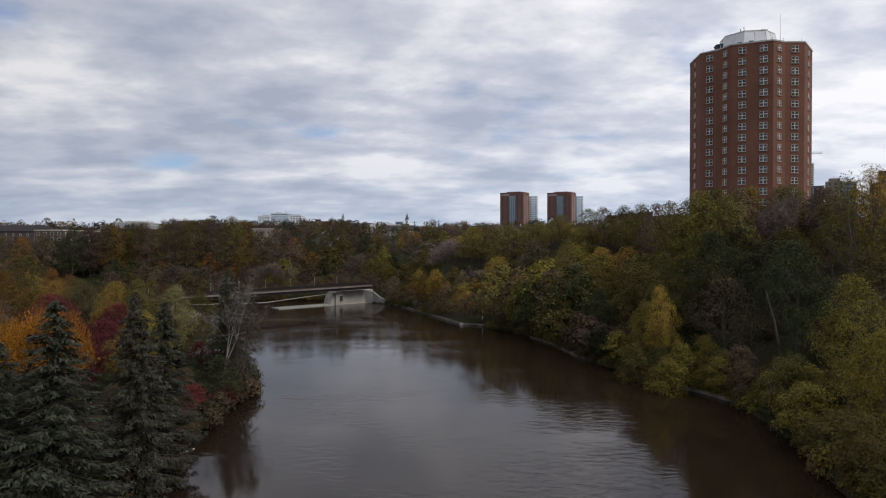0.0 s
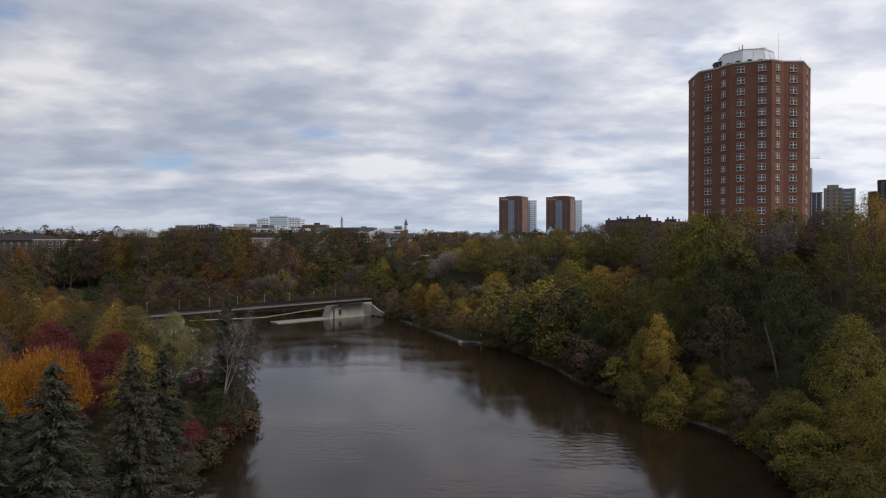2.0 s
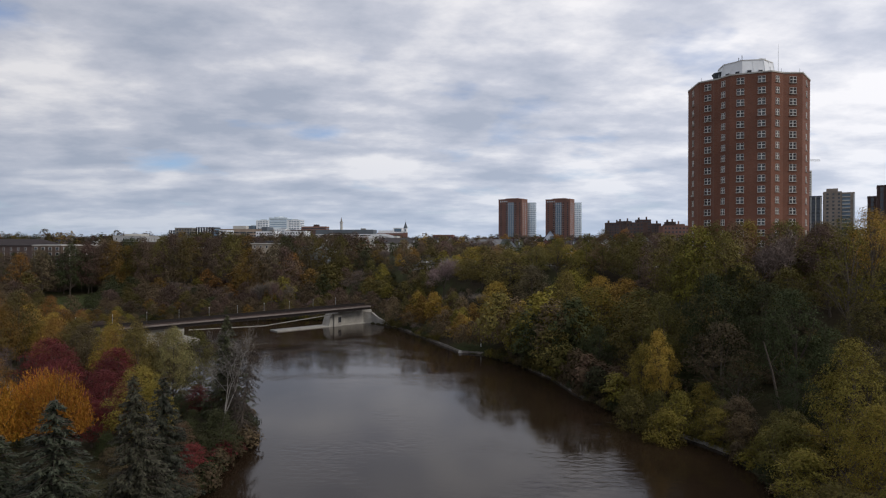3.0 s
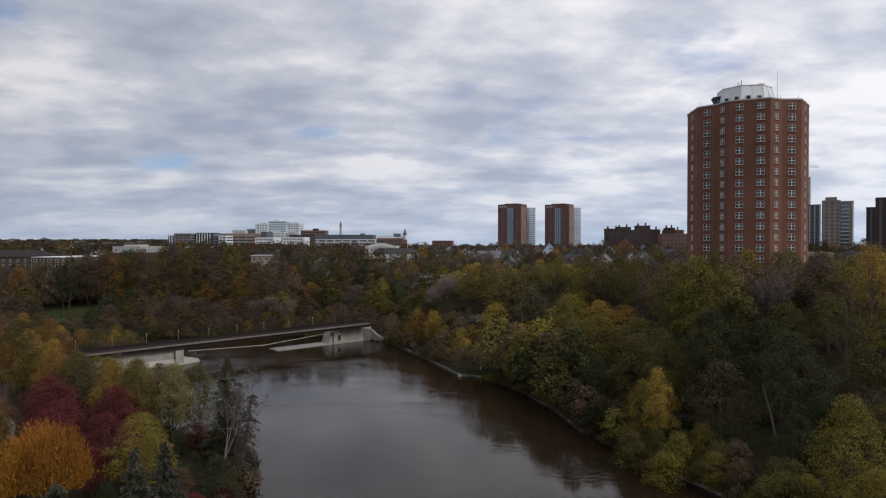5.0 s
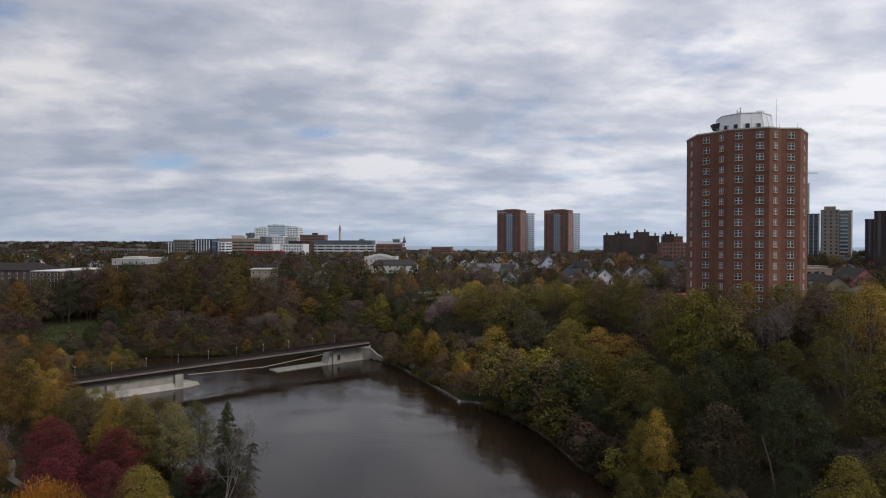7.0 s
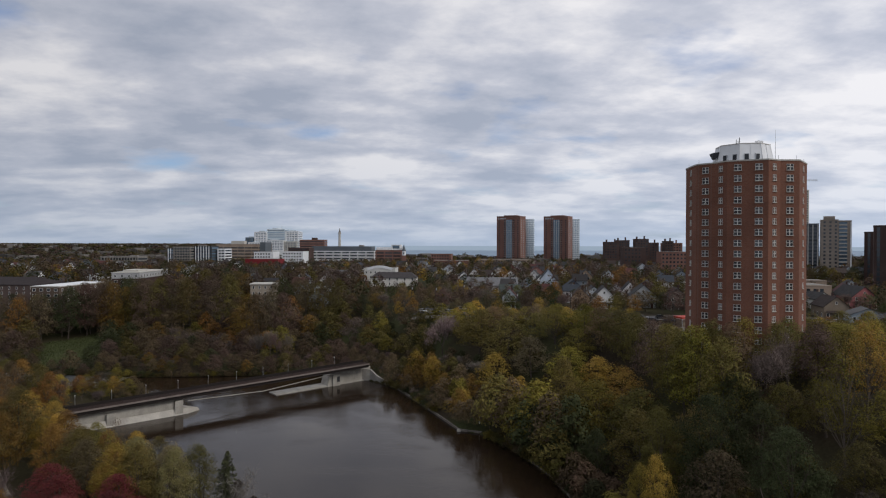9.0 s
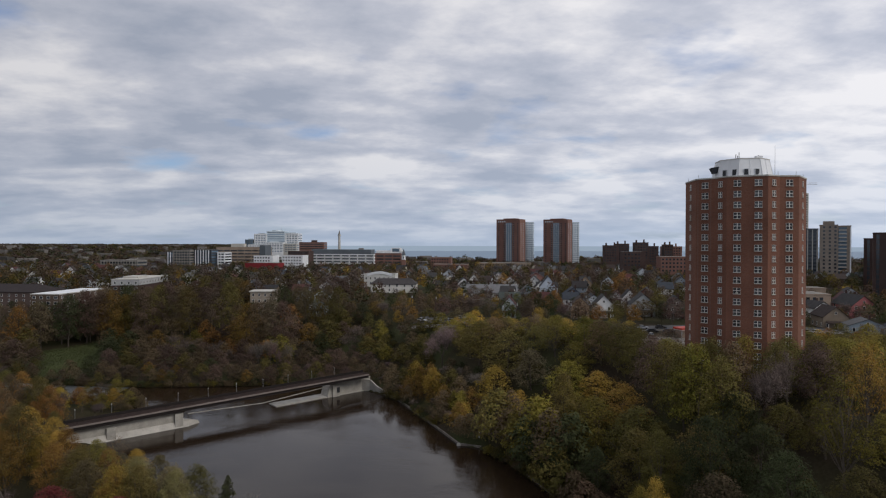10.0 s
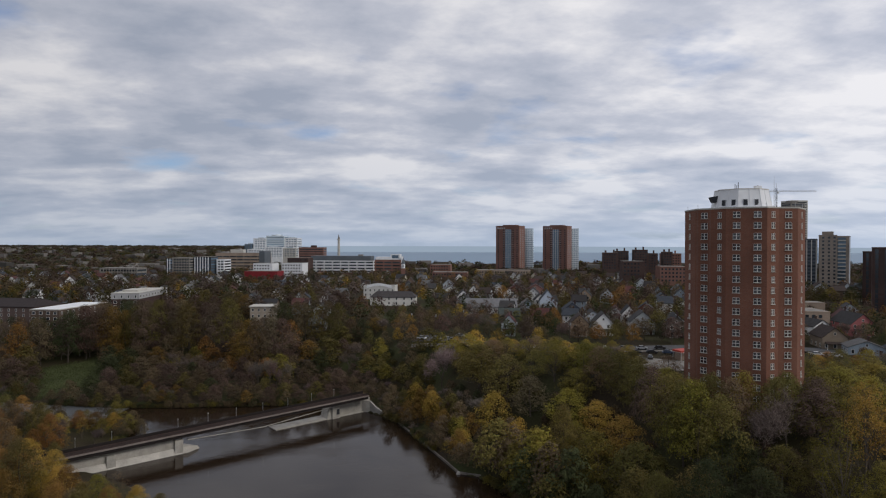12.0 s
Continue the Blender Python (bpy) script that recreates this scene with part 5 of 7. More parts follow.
# brush along the water's edge
brush = []
for (ax, ay), (bx, by) in zip(RIVER, RIVER[1:]):
    if max(ay, by) < 25 or (min(ax, bx) < -36 and min(ay, by) > 100 and max(ay, by) < 190 and max(ax, bx) < -70) or min(ax, bx) < -200:
        continue
    n = int(math.hypot(bx - ax, by - ay) / 1.25)
    for k in range(n):
        f = (k + tree_rng.random()) / n
        x, y = ax + (bx - ax) * f + tree_rng.uniform(-0.4, 1.2) * (1 if ax > -26 else -1), ay + (by - ay) * f
        q = Vector((x, y, 0)) - BO
        if y < 22 or -30 < q.dot(BD) < 104 and -8 < q.dot(BN) < 5 or -1 < x < 13 and y > 165 or tree_rng.random() < (0.45 if -24 < x < 6 and y > 170 else 0.06):
            continue
        s = tree_rng.uniform(0.55, 1.25)
        west = x < -20 and y < 110
        brush.append(("brush", pose_of(x, y, s * (1.15 if west else 1), tree_rng.uniform(0.8, 1.3), 0.25), tree_rng.choice(["brown", "dark", "red", "brown"] if west else ["olive", "moss", "brown", "dark", "brown", "olive"]), tree_rng.uniform(0.5, 0.9)))
woods("bank_brush", "low tangled brush hanging over the river's edge", brush)
woods("river_woods", "dense autumn woods of olive, yellow and bare brown trees", rest)


# the grassy meadow beyond the bridge
GRASS = material("meadow_turf", (0.047, 0.055, 0.021), 0.95, spec=0.1, grain=0.3, grain_scale=1.2, stain=0.3, stain_scale=0.12, bump=0.6)
turf = Shape()
ring_ = [(0.0, 0.0)] + [(r_ * math.cos(k * math.pi / 16), r_ * math.sin(k * math.pi / 16)) for r_ in (0.35, 0.7, 1.0) for k in range(32)]
turf.v = [(-172 + 22 * p_ + 5 * q_, 283 + 40 * q_, ground_at(-172 + 22 * p_ + 5 * q_, 283 + 40 * q_) + 0.12) for p_, q_ in ring_]
turf.f = [(0, 1 + k, 1 + (k + 1) % 32) for k in range(32)] + [(1 + 32 * j + k, 33 + 32 * j + k, 33 + 32 * j + (k + 1) % 32, 1 + 32 * j + (k + 1) % 32) for j in range(2) for k in range(32)]
tagged(part("meadow", turf, GRASS, smooth=True), "green grassy clearing between the upper river and the woods", "meadow", kind="structure")
spots = np.random.default_rng(41)
n = 15000
r, a_ = np.sqrt(spots.random(n)), spots.uniform(0, 2 * math.pi, n)
gx_, gy_ = -172 + 24 * r * np.cos(a_), 283 + 40 * r * np.sin(a_)
gz_ = land(gx_, gy_)
tall_ = spots.uniform(0.4, 0.9, n)
grass = quads("meadow_grass", np.stack([gx_, gy_, gz_ + tall_ * 0.3], 1), np.tile([0, 0, 1.0], (n, 1)) + spots.normal(size=(n, 3)) * 0.35, unit(spots, n), tall_, spots.uniform(0.15, 0.4, n), LEAF)
tagged(part("meadow_grass", grass, None, colour=(0.060, 0.072, 0.027)), "rough green meadow grass beside the upper river", "grass", kind="stuff")


# ---- the town ----
def plain_window(w, h, trim=0.12):
    fr = Shape()
    fr.v = [(x, y, z) for y in (-0.06, 0.04) for z, x in ((-h / 2, -w / 2), (-h / 2, w / 2), (h / 2, w / 2), (h / 2, -w / 2),
                                                         (-h / 2 + trim, -w / 2 + trim), (-h / 2 + trim, w / 2 - trim), (h / 2 - trim, w / 2 - trim), (h / 2 - trim, -w / 2 + trim))]
    for i in range(4):
        j = (i + 1) % 4
        fr.f += [(i, j, 4 + j, 4 + i), (8 + j, 8 + i, 12 + i, 12 + j), (j, i, 8 + i, 8 + j), (4 + i, 4 + j, 12 + j, 12 + i)]
    return fr.mesh("window", FRAME), Shape().box(0, 0.0, -h / 2 + 0.05, w - 0.1, 0.05, h - 0.1).mesh("pane", GLASS)


HOUSE_WINDOW = plain_window(1.1, 1.6)
ATTIC_WINDOW = plain_window(0.9, 1.1)
BIG_WINDOW = plain_window(1.9, 1.6)
DOOR = Shape().box(0, -0.03, 0, 1.0, 0.12, 2.1).mesh("door", material("dark_door", (0.10, 0.05, 0.04), 0.6, vary=0.4))
CHIMNEY = Shape().box(0, 0, 0, 0.7, 0.7, 2.2).box(0, 0, 2.2, 0.85, 0.85, 0.18).mesh("chimney", BRICKDARK)


def put_window(parent, meshes, m):
    w = part("window", meshes[0], None, parent, m=m)
    part("pane", meshes[1], None, w)


def house(x, y, w, d, eave, ridge, rz, wall, roof, word, detail=2, across=False, hip=0.0, base=None, chimney=True):
    """A gabled house: its front looks along minus y before the turn. across: the ridge runs along its front."""
    z = (ground_at(x, y) if base is None else base) - 0.2
    t = thing("house", word, "house", pose(x, y, z, 0, 0, rz), "houses of the town")
    a, b = (d, w) if across else (w, d)         # gable width, ridge length
    turn = Matrix.Rotation(radians(90), 4, "Z") if across else Matrix.Identity(4)
    body = Shape().add([(-a / 2, -b / 2, -1), (a / 2, -b / 2, -1), (a / 2, -b / 2, eave), (0, -b / 2 + hip, ridge), (-a / 2, -b / 2, eave),
                        (-a / 2, b / 2, -1), (a / 2, b / 2, -1), (a / 2, b / 2, eave), (0, b / 2 - hip, ridge), (-a / 2, b / 2, eave)],
                       [(0, 1, 2, 3, 4) if not hip else (0, 1, 2, 4), (9, 8, 7, 6, 5) if not hip else (9, 7, 6, 5), (1, 6, 7, 2), (5, 0, 4, 9), (0, 5, 6, 1), (2, 7, 8, 3), (3, 8, 9, 4)] +
                       ([(2, 3, 4), (9, 8, 7)] if hip else []))
    part("wall", body, SIDING, t, m=turn, colour=wall)
    s = (ridge - eave) / (a / 2)
    o, th, e = 0.45, 0.22, 0.4
    up = Shape()
    lo = eave - s * o
    up.add([(-a / 2 - o, -b / 2 - e, lo), (0, -b / 2 - e + hip, ridge), (a / 2 + o, -b / 2 - e, lo), (-a / 2 - o, -b / 2 - e, lo + th), (0, -b / 2 - e + hip, ridge + th), (a / 2 + o, -b / 2 - e, lo + th),
            (-a / 2 - o, b / 2 + e, lo), (0, b / 2 + e - hip, ridge), (a / 2 + o, b / 2 + e, lo), (-a / 2 - o, b / 2 + e, lo + th), (0, b / 2 + e - hip, ridge + th), (a / 2 + o, b / 2 + e, lo + th)],
           [(3, 4, 10, 9), (4, 5, 11, 10), (0, 6, 7, 1), (1, 7, 8, 2), (0, 1, 4, 3), (1, 2, 5, 4), (6, 9, 10, 7), (7, 10, 11, 8), (0, 3, 9, 6), (2, 8, 11, 5)] +
           ([(3, 5, 4), (9, 10, 11)] if hip else []))
    part("roof", up, ROOFOBJ, t, m=turn, colour=roof)
    if detail == 0:
        return t
    storeys = max(1, int((eave + 0.4) / 2.8))
    n = max(2, int(w / (3.0 if detail == 2 else 4.2)))
    for k in range(storeys):
        for i in range(n):
            if k == 0 and i == n - 1 and not across:
                continue
            put_window(t, HOUSE_WINDOW, pose((i + 0.5) / n * w - w / 2, -d / 2 - 0.02, 1.6 + 2.8 * k))
    if not across:
        put_window(t, ATTIC_WINDOW, pose(0, -d / 2 - 0.02, eave + (ridge - eave) * 0.38))
    if detail == 2:
        part("door", DOOR, None, t, m=pose(w / 2 - w / n / 2, -d / 2 - 0.02, 0.3))
        for k in range(storeys):
            for i in range(3):
                for sx in (-1, 1):
                    put_window(t, HOUSE_WINDOW, pose(sx * (w / 2 + 0.02), -d / 2 + (i + 0.5) * d / 3, 1.6 + 2.8 * k, 0, 0, 90 * sx))
        if chimney:
            part("chimney", CHIMNEY, None, t, m=pose(w * 0.16, d * 0.1, ridge - 1.2))
        # porch with posts and a lean-to roof
        if not across and w < 12:
            pw = w * 0.8
            part("porch_floor", Shape().box(0, -d / 2 - 1.0, -0.6, pw, 1.9, 0.75), DARKCONC, t)
            part("porch_roof", Shape().add([(-pw / 2, -d / 2 - 2.1, 2.5), (pw / 2, -d / 2 - 2.1, 2.5), (pw / 2, -d / 2 + 0.02, 3.1), (-pw / 2, -d / 2 + 0.02, 3.1),
                                            (-pw / 2, -d / 2 - 2.1, 2.68), (pw / 2, -d / 2 - 2.1, 2.68), (pw / 2, -d / 2 + 0.02, 3.3), (-pw / 2, -d / 2 + 0.02, 3.3)],
                                           [(3, 2, 1, 0), (4, 5, 6, 7), (0, 1, 5, 4), (1, 2, 6, 5), (2, 3, 7, 6), (3, 0, 4, 7)]), ROOFOBJ, t, colour=roof)
            post = Shape().box(0, 0, 0.1, 0.16, 0.16, 2.5).mesh("porch_post", FRAME)
            for i in range(3):
                part("porch_post", post, None, t, m=pose((i - 1) * pw * 0.46, -d / 2 - 1.9, 0))
    return t


def bands(t, w, d, z0, z1, rows, glass, share=0.5, inset=0.4, sides=(0, 1, 3), tall=None):
    """A band of windows on each storey, a part each."""
    h = (z1 - z0) / rows
    tall = tall or h * share
    for k in range(rows):
        zc = z0 + h * (k + 0.55)
        if 0 in sides:
            part("window_band", Shape().box(0, -d / 2 - 0.02, zc - tall / 2, w - 2 * inset, 0.08, tall), glass, t)
        if 1 in sides:
            part("window_band", Shape().box(w / 2 + 0.02, 0, zc - tall / 2, 0.08, d - 2 * inset, tall), glass, t)
        if 3 in sides:
            part("window_band", Shape().box(-w / 2 - 0.02, 0, zc - tall / 2, 0.08, d - 2 * inset, tall), glass, t)


def columns(t, w, d, z0, z1, n, glass, share=0.45, floors=0, mull=FRAME):
    """Upright strips of windows on the front, a part each, crossed by a slab at each floor."""
    for i in range(n):
        part("window_strip", Shape().box((i + 0.5) / n * w - w / 2, -d / 2 - 0.03, z0, w / n * share, 0.1, z1 - z0), glass, t)
    for k in range(1, floors):
        part("floor_edge", Shape().box(0, -d / 2 - 0.05, z0 + (z1 - z0) * k / floors - 0.2, w * 0.985, 0.16, 0.4), mull, t)


def grid_windows(t, w, d, z0, rows, n, storey, meshes, face=0, skip=()):
    for k in range(rows):
        for i in range(n):
            if (i, k) in skip:
                continue
            zc = z0 + storey * (k + 0.55)
            if face == 0:
                m = pose((i + 0.5) / n * w - w / 2, -d / 2 - 0.03, zc)
            else:
                m = pose(face * (w / 2 + 0.03), (i + 0.5) / n * d - d / 2, zc, 0, 0, 90 * face)
            put_window(t, meshes, m)


def block(name, label, x, y, w, d, z0, z1, rz, mat, roof=DARKCONC, cap=0.5, colour=None):
    """A flat-roofed building with a parapet; its front's middle is at x, y."""
    c, s = math.cos(radians(rz)), math.sin(radians(rz))
    t = thing(name, label, "building", pose(x - d / 2 * s, y + d / 2 * c, 0, 0, 0, rz))
    z0 = min(z0, ground_at(x, y) - 2)
    part("wall", Shape().box(0, 0, z0, w, d, z1 - z0), mat, t, colour=colour)
    part("parapet", Shape().box(0, 0, z1, w + 0.3, d + 0.3, cap), mat if roof is DARKCONC else STONE, t, colour=colour)
    part("roof", Shape().box(0, 0, z1 + cap - 0.02, w - 0.8, d - 0.8, 0.06), roof, t)
    return t


built = []          # keeps the scattered houses and trees off the larger buildings


def reserve(x, y, rx, ry):
    built.append((x, y, rx, ry))


# the wide white apartment house above the woods, and its neighbours
t = house(-29.3, 393.8, 29, 12, 5.4, 8.6, -3, (0.62, 0.60, 0.56), (0.05, 0.045, 0.045), "long white three-storey apartment house with dark hip roof", 1, True, 4.0)
grid_windows(t, 29, 12, -2.0, 1, 9, 2.8, HOUSE_WINDOW)
t["category"] = "apartment house"
t = block("apartment_house", "white flat-roofed apartment house with curved parapet", -41.6, 421.6, 21.7, 14.5, 18, 35.2, -4, SIDING, colour=(0.55, 0.54, 0.51))
grid_windows(t, 21.7, 14.5, 28, 2, 7, 3.0, HOUSE_WINDOW)
part("curved_parapet", Shape().sweep([(-9 + i * 1.8, -7.3, 35.6 + 1.8 * math.sin(math.pi * i / 10)) for i in range(11)], [(-0.3, -1.6), (0.3, -1.6), (0.3, 0.1), (-0.3, 0.1)]), WHITE, t, "white arched parapet")
reserve(-34.6, 405.4, 21.9, 34.6)
reserve(-27.6, 379.7, 18.4, 16.6)
t = block("apartment_house", "beige three-storey apartment house with small windows", -96.5, 331.2, 12.6, 12.2, 18, 30.2, 6, SIDING, colour=(0.31, 0.265, 0.215))
grid_windows(t, 12.6, 12.2, 20.6, 3, 4, 3.2, HOUSE_WINDOW)
part("eave", Shape().box(0, 0, 30.3, 13.7, 13.3, 0.5), STONE, t)
reserve(-95.8, 336.2, 11.3, 11.3)

t = block("apartment_block", "grey-brown brick apartment block with flat white roof", -208.3, 322.1, 16.1, 40.6, 18, 29.4, -5, BRICKBROWN, roof=WHITE)
grid_windows(t, 16.1, 40.6, 17.6, 4, 4, 2.9, BIG_WINDOW)
grid_windows(t, 16.1, 40.6, 17.6, 4, 9, 2.9, HOUSE_WINDOW, face=1)
reserve(-206.8, 344.3, 12.2, 22.5)
t = block("apartment_block", "brick apartment block with pale grey top storey and white windows", -187, 363.5, 15.5, 44, 18, 31.0, 4, BRICKDARK)
part("top_storey", Shape().box(0, 0, 31.52, 16.1, 44.6, 3.4), SIDING, t, colour=(0.36, 0.36, 0.36))
part("top_roof", Shape().box(0, 0, 34.92, 16.5, 45, 0.35), STONE, t)
part("roof_house", Shape().box(-1, -6, 35.27, 9, 14, 1.1), STONE, t, "pale flat roof house")
grid_windows(t, 16.1, 44.6, 31.6, 1, 4, 2.7, HOUSE_WINDOW)
grid_windows(t, 16.1, 44.6, 31.6, 1, 10, 2.7, HOUSE_WINDOW, face=1)
grid_windows(t, 15.5, 44, 20.0, 4, 4, 2.75, BIG_WINDOW)
reserve(-186.5, 374.9, 12, 24)
house(-247, 352, 50, 22, 29.6 - ground_at(-247, 352), 33.2 - ground_at(-247, 352), -8, (0.10, 0.07, 0.06), (0.028, 0.021, 0.021), "long brown brick building with dark hip roof", 1, True, 7.0)
reserve(-244.6, 350, 28, 16.8)

# houses along the street on the crest
PALE, GREYW, TAN, BLUE, CREAM, BRN = (0.74, 0.74, 0.73), (0.36, 0.37, 0.38), (0.38, 0.28, 0.19), (0.28, 0.35, 0.42), (0.52, 0.47, 0.38), (0.20, 0.14, 0.11)
ROOFS = [(0.030, 0.029, 0.031), (0.040, 0.038, 0.038), (0.026, 0.023, 0.023), (0.10, 0.098, 0.098), (0.042, 0.030, 0.026), (0.070, 0.026, 0.024), (0.036, 0.042, 0.052)]
for x, y, w, d, eave, ridge, rz, wall, rf, word in (
        (76.8, 286.0, 8.8, 12, 6.0, 10.4, -10, PALE, 1, "white two-storey gabled house with grey roof"),
        (66.0, 287.0, 8.2, 12, 5.8, 9.6, -10, TAN, 4, "tan gabled house with small front porch"),
        (95.2, 286.0, 11.0, 12, 5.9, 10.6, -12, (0.40, 0.42, 0.43), 1, "pale blue-grey gabled house with brown roof"),
        (99.6, 320.0, 7.0, 11, 5.6, 9.6, -12, PALE, 0, "narrow white gabled house with dark roof"),
        (114.6, 296.0, 8.2, 11, 4.6, 8.0, -14, PALE, 1, "small white gabled house with grey roof"),
        (73.5, 337.0, 10.5, 11, 5.0, 9.0, -8, (0.09, 0.11, 0.15), 6, "dark blue house with steep blue-grey roof"),
        (63.8, 359.0, 9.0, 13, 7.4, 13.2, -8, (0.50, 0.56, 0.64), 6, "tall white and pale blue house with pointed gable"),
        (51.6, 356.0, 8.2, 12, 4.6, 8.0, -6, BLUE, 3, "pale blue house with grey gable roof"),
        (16.0, 387.0, 9.4, 12, 4.8, 8.4, -4, GREYW, 1, "grey gabled house with white trim"),
        (25.8, 457.0, 7.6, 11, 3.8, 7.8, -4, PALE, 4, "small white house with steep gable"),
        (70.2, 443.0, 12.0, 12, 6.2, 10.0, -8, (0.30, 0.16, 0.13), 5, "pinkish brick house with dull red roof"),
        (8.8, 460.0, 11.0, 11, 3.8, 7.2, -4, PALE, 3, "low white house with pale grey roof"),
        (190.5, 279.0, 10.5, 16, 5.4, 9.8, -4, (0.38, 0.13, 0.13), 1, "pink-gabled house with broad grey roof"),
        (171.5, 276.5, 8.4, 10, 4.6, 7.4, 6, PALE, 1, "white gabled house with grey roof"),
        (158.5, 246.5, 9.0, 13, 5.0, 8.8, -12, (0.24, 0.19, 0.14), 4, "tan-brown house with low brown roof"),
        (162.0, 231.0, 12, 9, 3.2, 5.6, -20, (0.30, 0.36, 0.42), 3, "low blue-grey house with pale grey roof"),
        (171.0, 226.5, 6.5, 9, 2.8, 4.8, -24, BLUE, 6, "low blue house with grey gables")):
    house(x, y, w, d, eave, ridge, rz, wall, ROOFS[rf], word)
    reserve(x, y, 7, 8)
t = house(30.6, 357, 29, 13, 4.2, 8.4, -3, (0.50, 0.49, 0.47), (0.15, 0.15, 0.155), "long low building with pale grey shingled roof", 1, True)
reserve(30.6, 357, 17, 8.6)
t = house(36.3, 316, 10.5, 10, 4.8, 8.0, -3, (0.06, 0.085, 0.075), (0.05, 0.06, 0.055), "dark green shingled house with white window", 1, True)
reserve(36.3, 316, 8, 7)
t = block("low_building", "flat-roofed tan brick building behind the houses", 209, 337, 11, 11, 20, 32.2, -8, BRICKTAN)
grid_windows(t, 11, 11, 26.5, 1, 3, 3.0, HOUSE_WINDOW)
reserve(209, 337, 9, 8)
# trees of the first gardens that stand out by their colour
GARDENS = "among town houses"
for kind, x, y, tint, top, w in (("town", 42.8, 413.5, "rust", 38.5, 0.95), ("wood", 50.8, 281, "dark", 34.5, 0.9), ("wood", 54.5, 286, "rust", 36.0, 0.72), ("town", 47.5, 289, "dark", 34.5, 0.9),
                                 ("town", 81.1, 390, "moss", 35.5, 1.0), ("wood", 88.7, 321, "dark", 35.8, 0.8), ("town", 105, 345, "brown", 38.5, 1.2), ("town", 112, 372, "rust", 41, 1.25),
                                 ("town", 101, 378, "brown", 41, 1.25), ("town", 122, 350, "olive", 37.5, 1.15), ("town", 128, 377, "mauve", 40, 1.2), ("town", 119, 325, "brown", 35.5, 1.0),
                                 ("town", 107, 305, "olive", 33.5, 0.85), ("town", 84.5, 279, "brown", 31, 0.6), ("town", 124, 300, "grey", 34, 0.9), ("town", 119, 281, "dark", 32, 0.7),
                                 ("town", 231, 345, "gold", 34, 1.1), ("town", 240, 352, "moss", 34, 1.0), ("town", 223, 340, "moss", 33, 0.9), ("wood", 276, 396, "dark", 42, 1.0),
                                 ("town", 232, 369, "olive", 41, 1.3), ("town", 244, 378, "moss", 39.5, 1.2), ("town", 222, 362, "olive", 39, 1.1), ("wood", 262, 385, "dark", 39.5, 0.9),
                                 ("town", 205, 290, "brown", 33, 0.9), ("town", 205, 268, "rust", 33, 0.9), ("town", 196, 256, "rust", 31.5, 0.8), ("wood", 155.5, 256.5, "dark", 29, 0.4),
                                 ("town", 151, 215, "ochre", 29, 0.7), ("wood", 158, 207, "dark", 29.5, 0.75), ("wood", 166, 211, "dark", 29.5, 0.75), ("town", 143, 207, "rust", 27.5, 0.6),
                                 ("wood", 150, 201, "dark", 29, 0.75), ("wood", 174, 213, "dark", 29, 0.75), ("town", 136, 212, "rust", 28, 0.6),
                                 ("town", 22, 312, "ochre", 32, 0.9), ("town", 28, 306, "gold", 31, 0.8), ("town", 12, 306, "brown", 33, 1.0), ("town", 5, 318, "olive", 34, 1.0),
                                 ("town", 60, 318, "mauve", 33, 0.8), ("town", 18, 335, "brown", 35, 1.1), ("town", 8, 350, "mauve", 36, 1.2), ("town", 46, 334, "grey", 33, 0.8)):
    key(kind, x, y, tint, top, w, where=GARDENS, gap=4)
    reserve(x, y, 3.5, 3.5)

# the small station with its red canopy, the lot and the street
c = thing("canopy", "small building with red canopy roof beside the parking lot", "canopy", pose(89.5, 222.3, ground_at(89.5, 222.3), 0, 0, 20))
part("roof", Shape().box(0, 0, 3.0, 6, 4.6, 0.7), REDROOF, c)
part("wall", Shape().box(0, 0.4, -0.3, 4.6, 3, 3.3), BRICKTAN, c)
part("fascia", Shape().box(0, 0, 2.9, 6.1, 4.7, 0.12), FRAME, c)
for i in range(4):
    part("column", Shape().box((-2.8, 2.8, 2.8, -2.8)[i], (-2.1, -2.1, 2.1, 2.1)[i], -0.3, 0.2, 0.2, 3.2), STEEL, c)


def strip(name, label, line, width, mat, lift=0.06, category="road"):
    s = Shape()
    pts, n = [], 0
    for (ax, ay), (bx, by) in zip(line, line[1:]):
        k = max(1, int(math.hypot(bx - ax, by - ay) / 3))
        pts += [(ax + (bx - ax) * i / k, ay + (by - ay) * i / k) for i in range(k)]
    pts.append(line[-1])
    rows = []
    for i, (x, y) in enumerate(pts):
        x0, y0 = pts[max(i - 1, 0)]
        x1, y1 = pts[min(i + 1, len(pts) - 1)]
        l = math.hypot(x1 - x0, y1 - y0)
        nx_, ny_ = -(y1 - y0) / l, (x1 - x0) / l
        rows.append([(x + nx_ * o, y + ny_ * o, ground_at(x + nx_ * o, y + ny_ * o) + lift) for o in (-width / 2, -width / 6, width / 6, width / 2)])
    for i, r in enumerate(rows):
        s.v += r
        if i:
            s.f += [((i - 1) * 4 + j, (i - 1) * 4 + j + 1, i * 4 + j + 1, i * 4 + j) for j in range(3)]
    return tagged(part(name, s, mat, smooth=True), label, category, kind="structure")


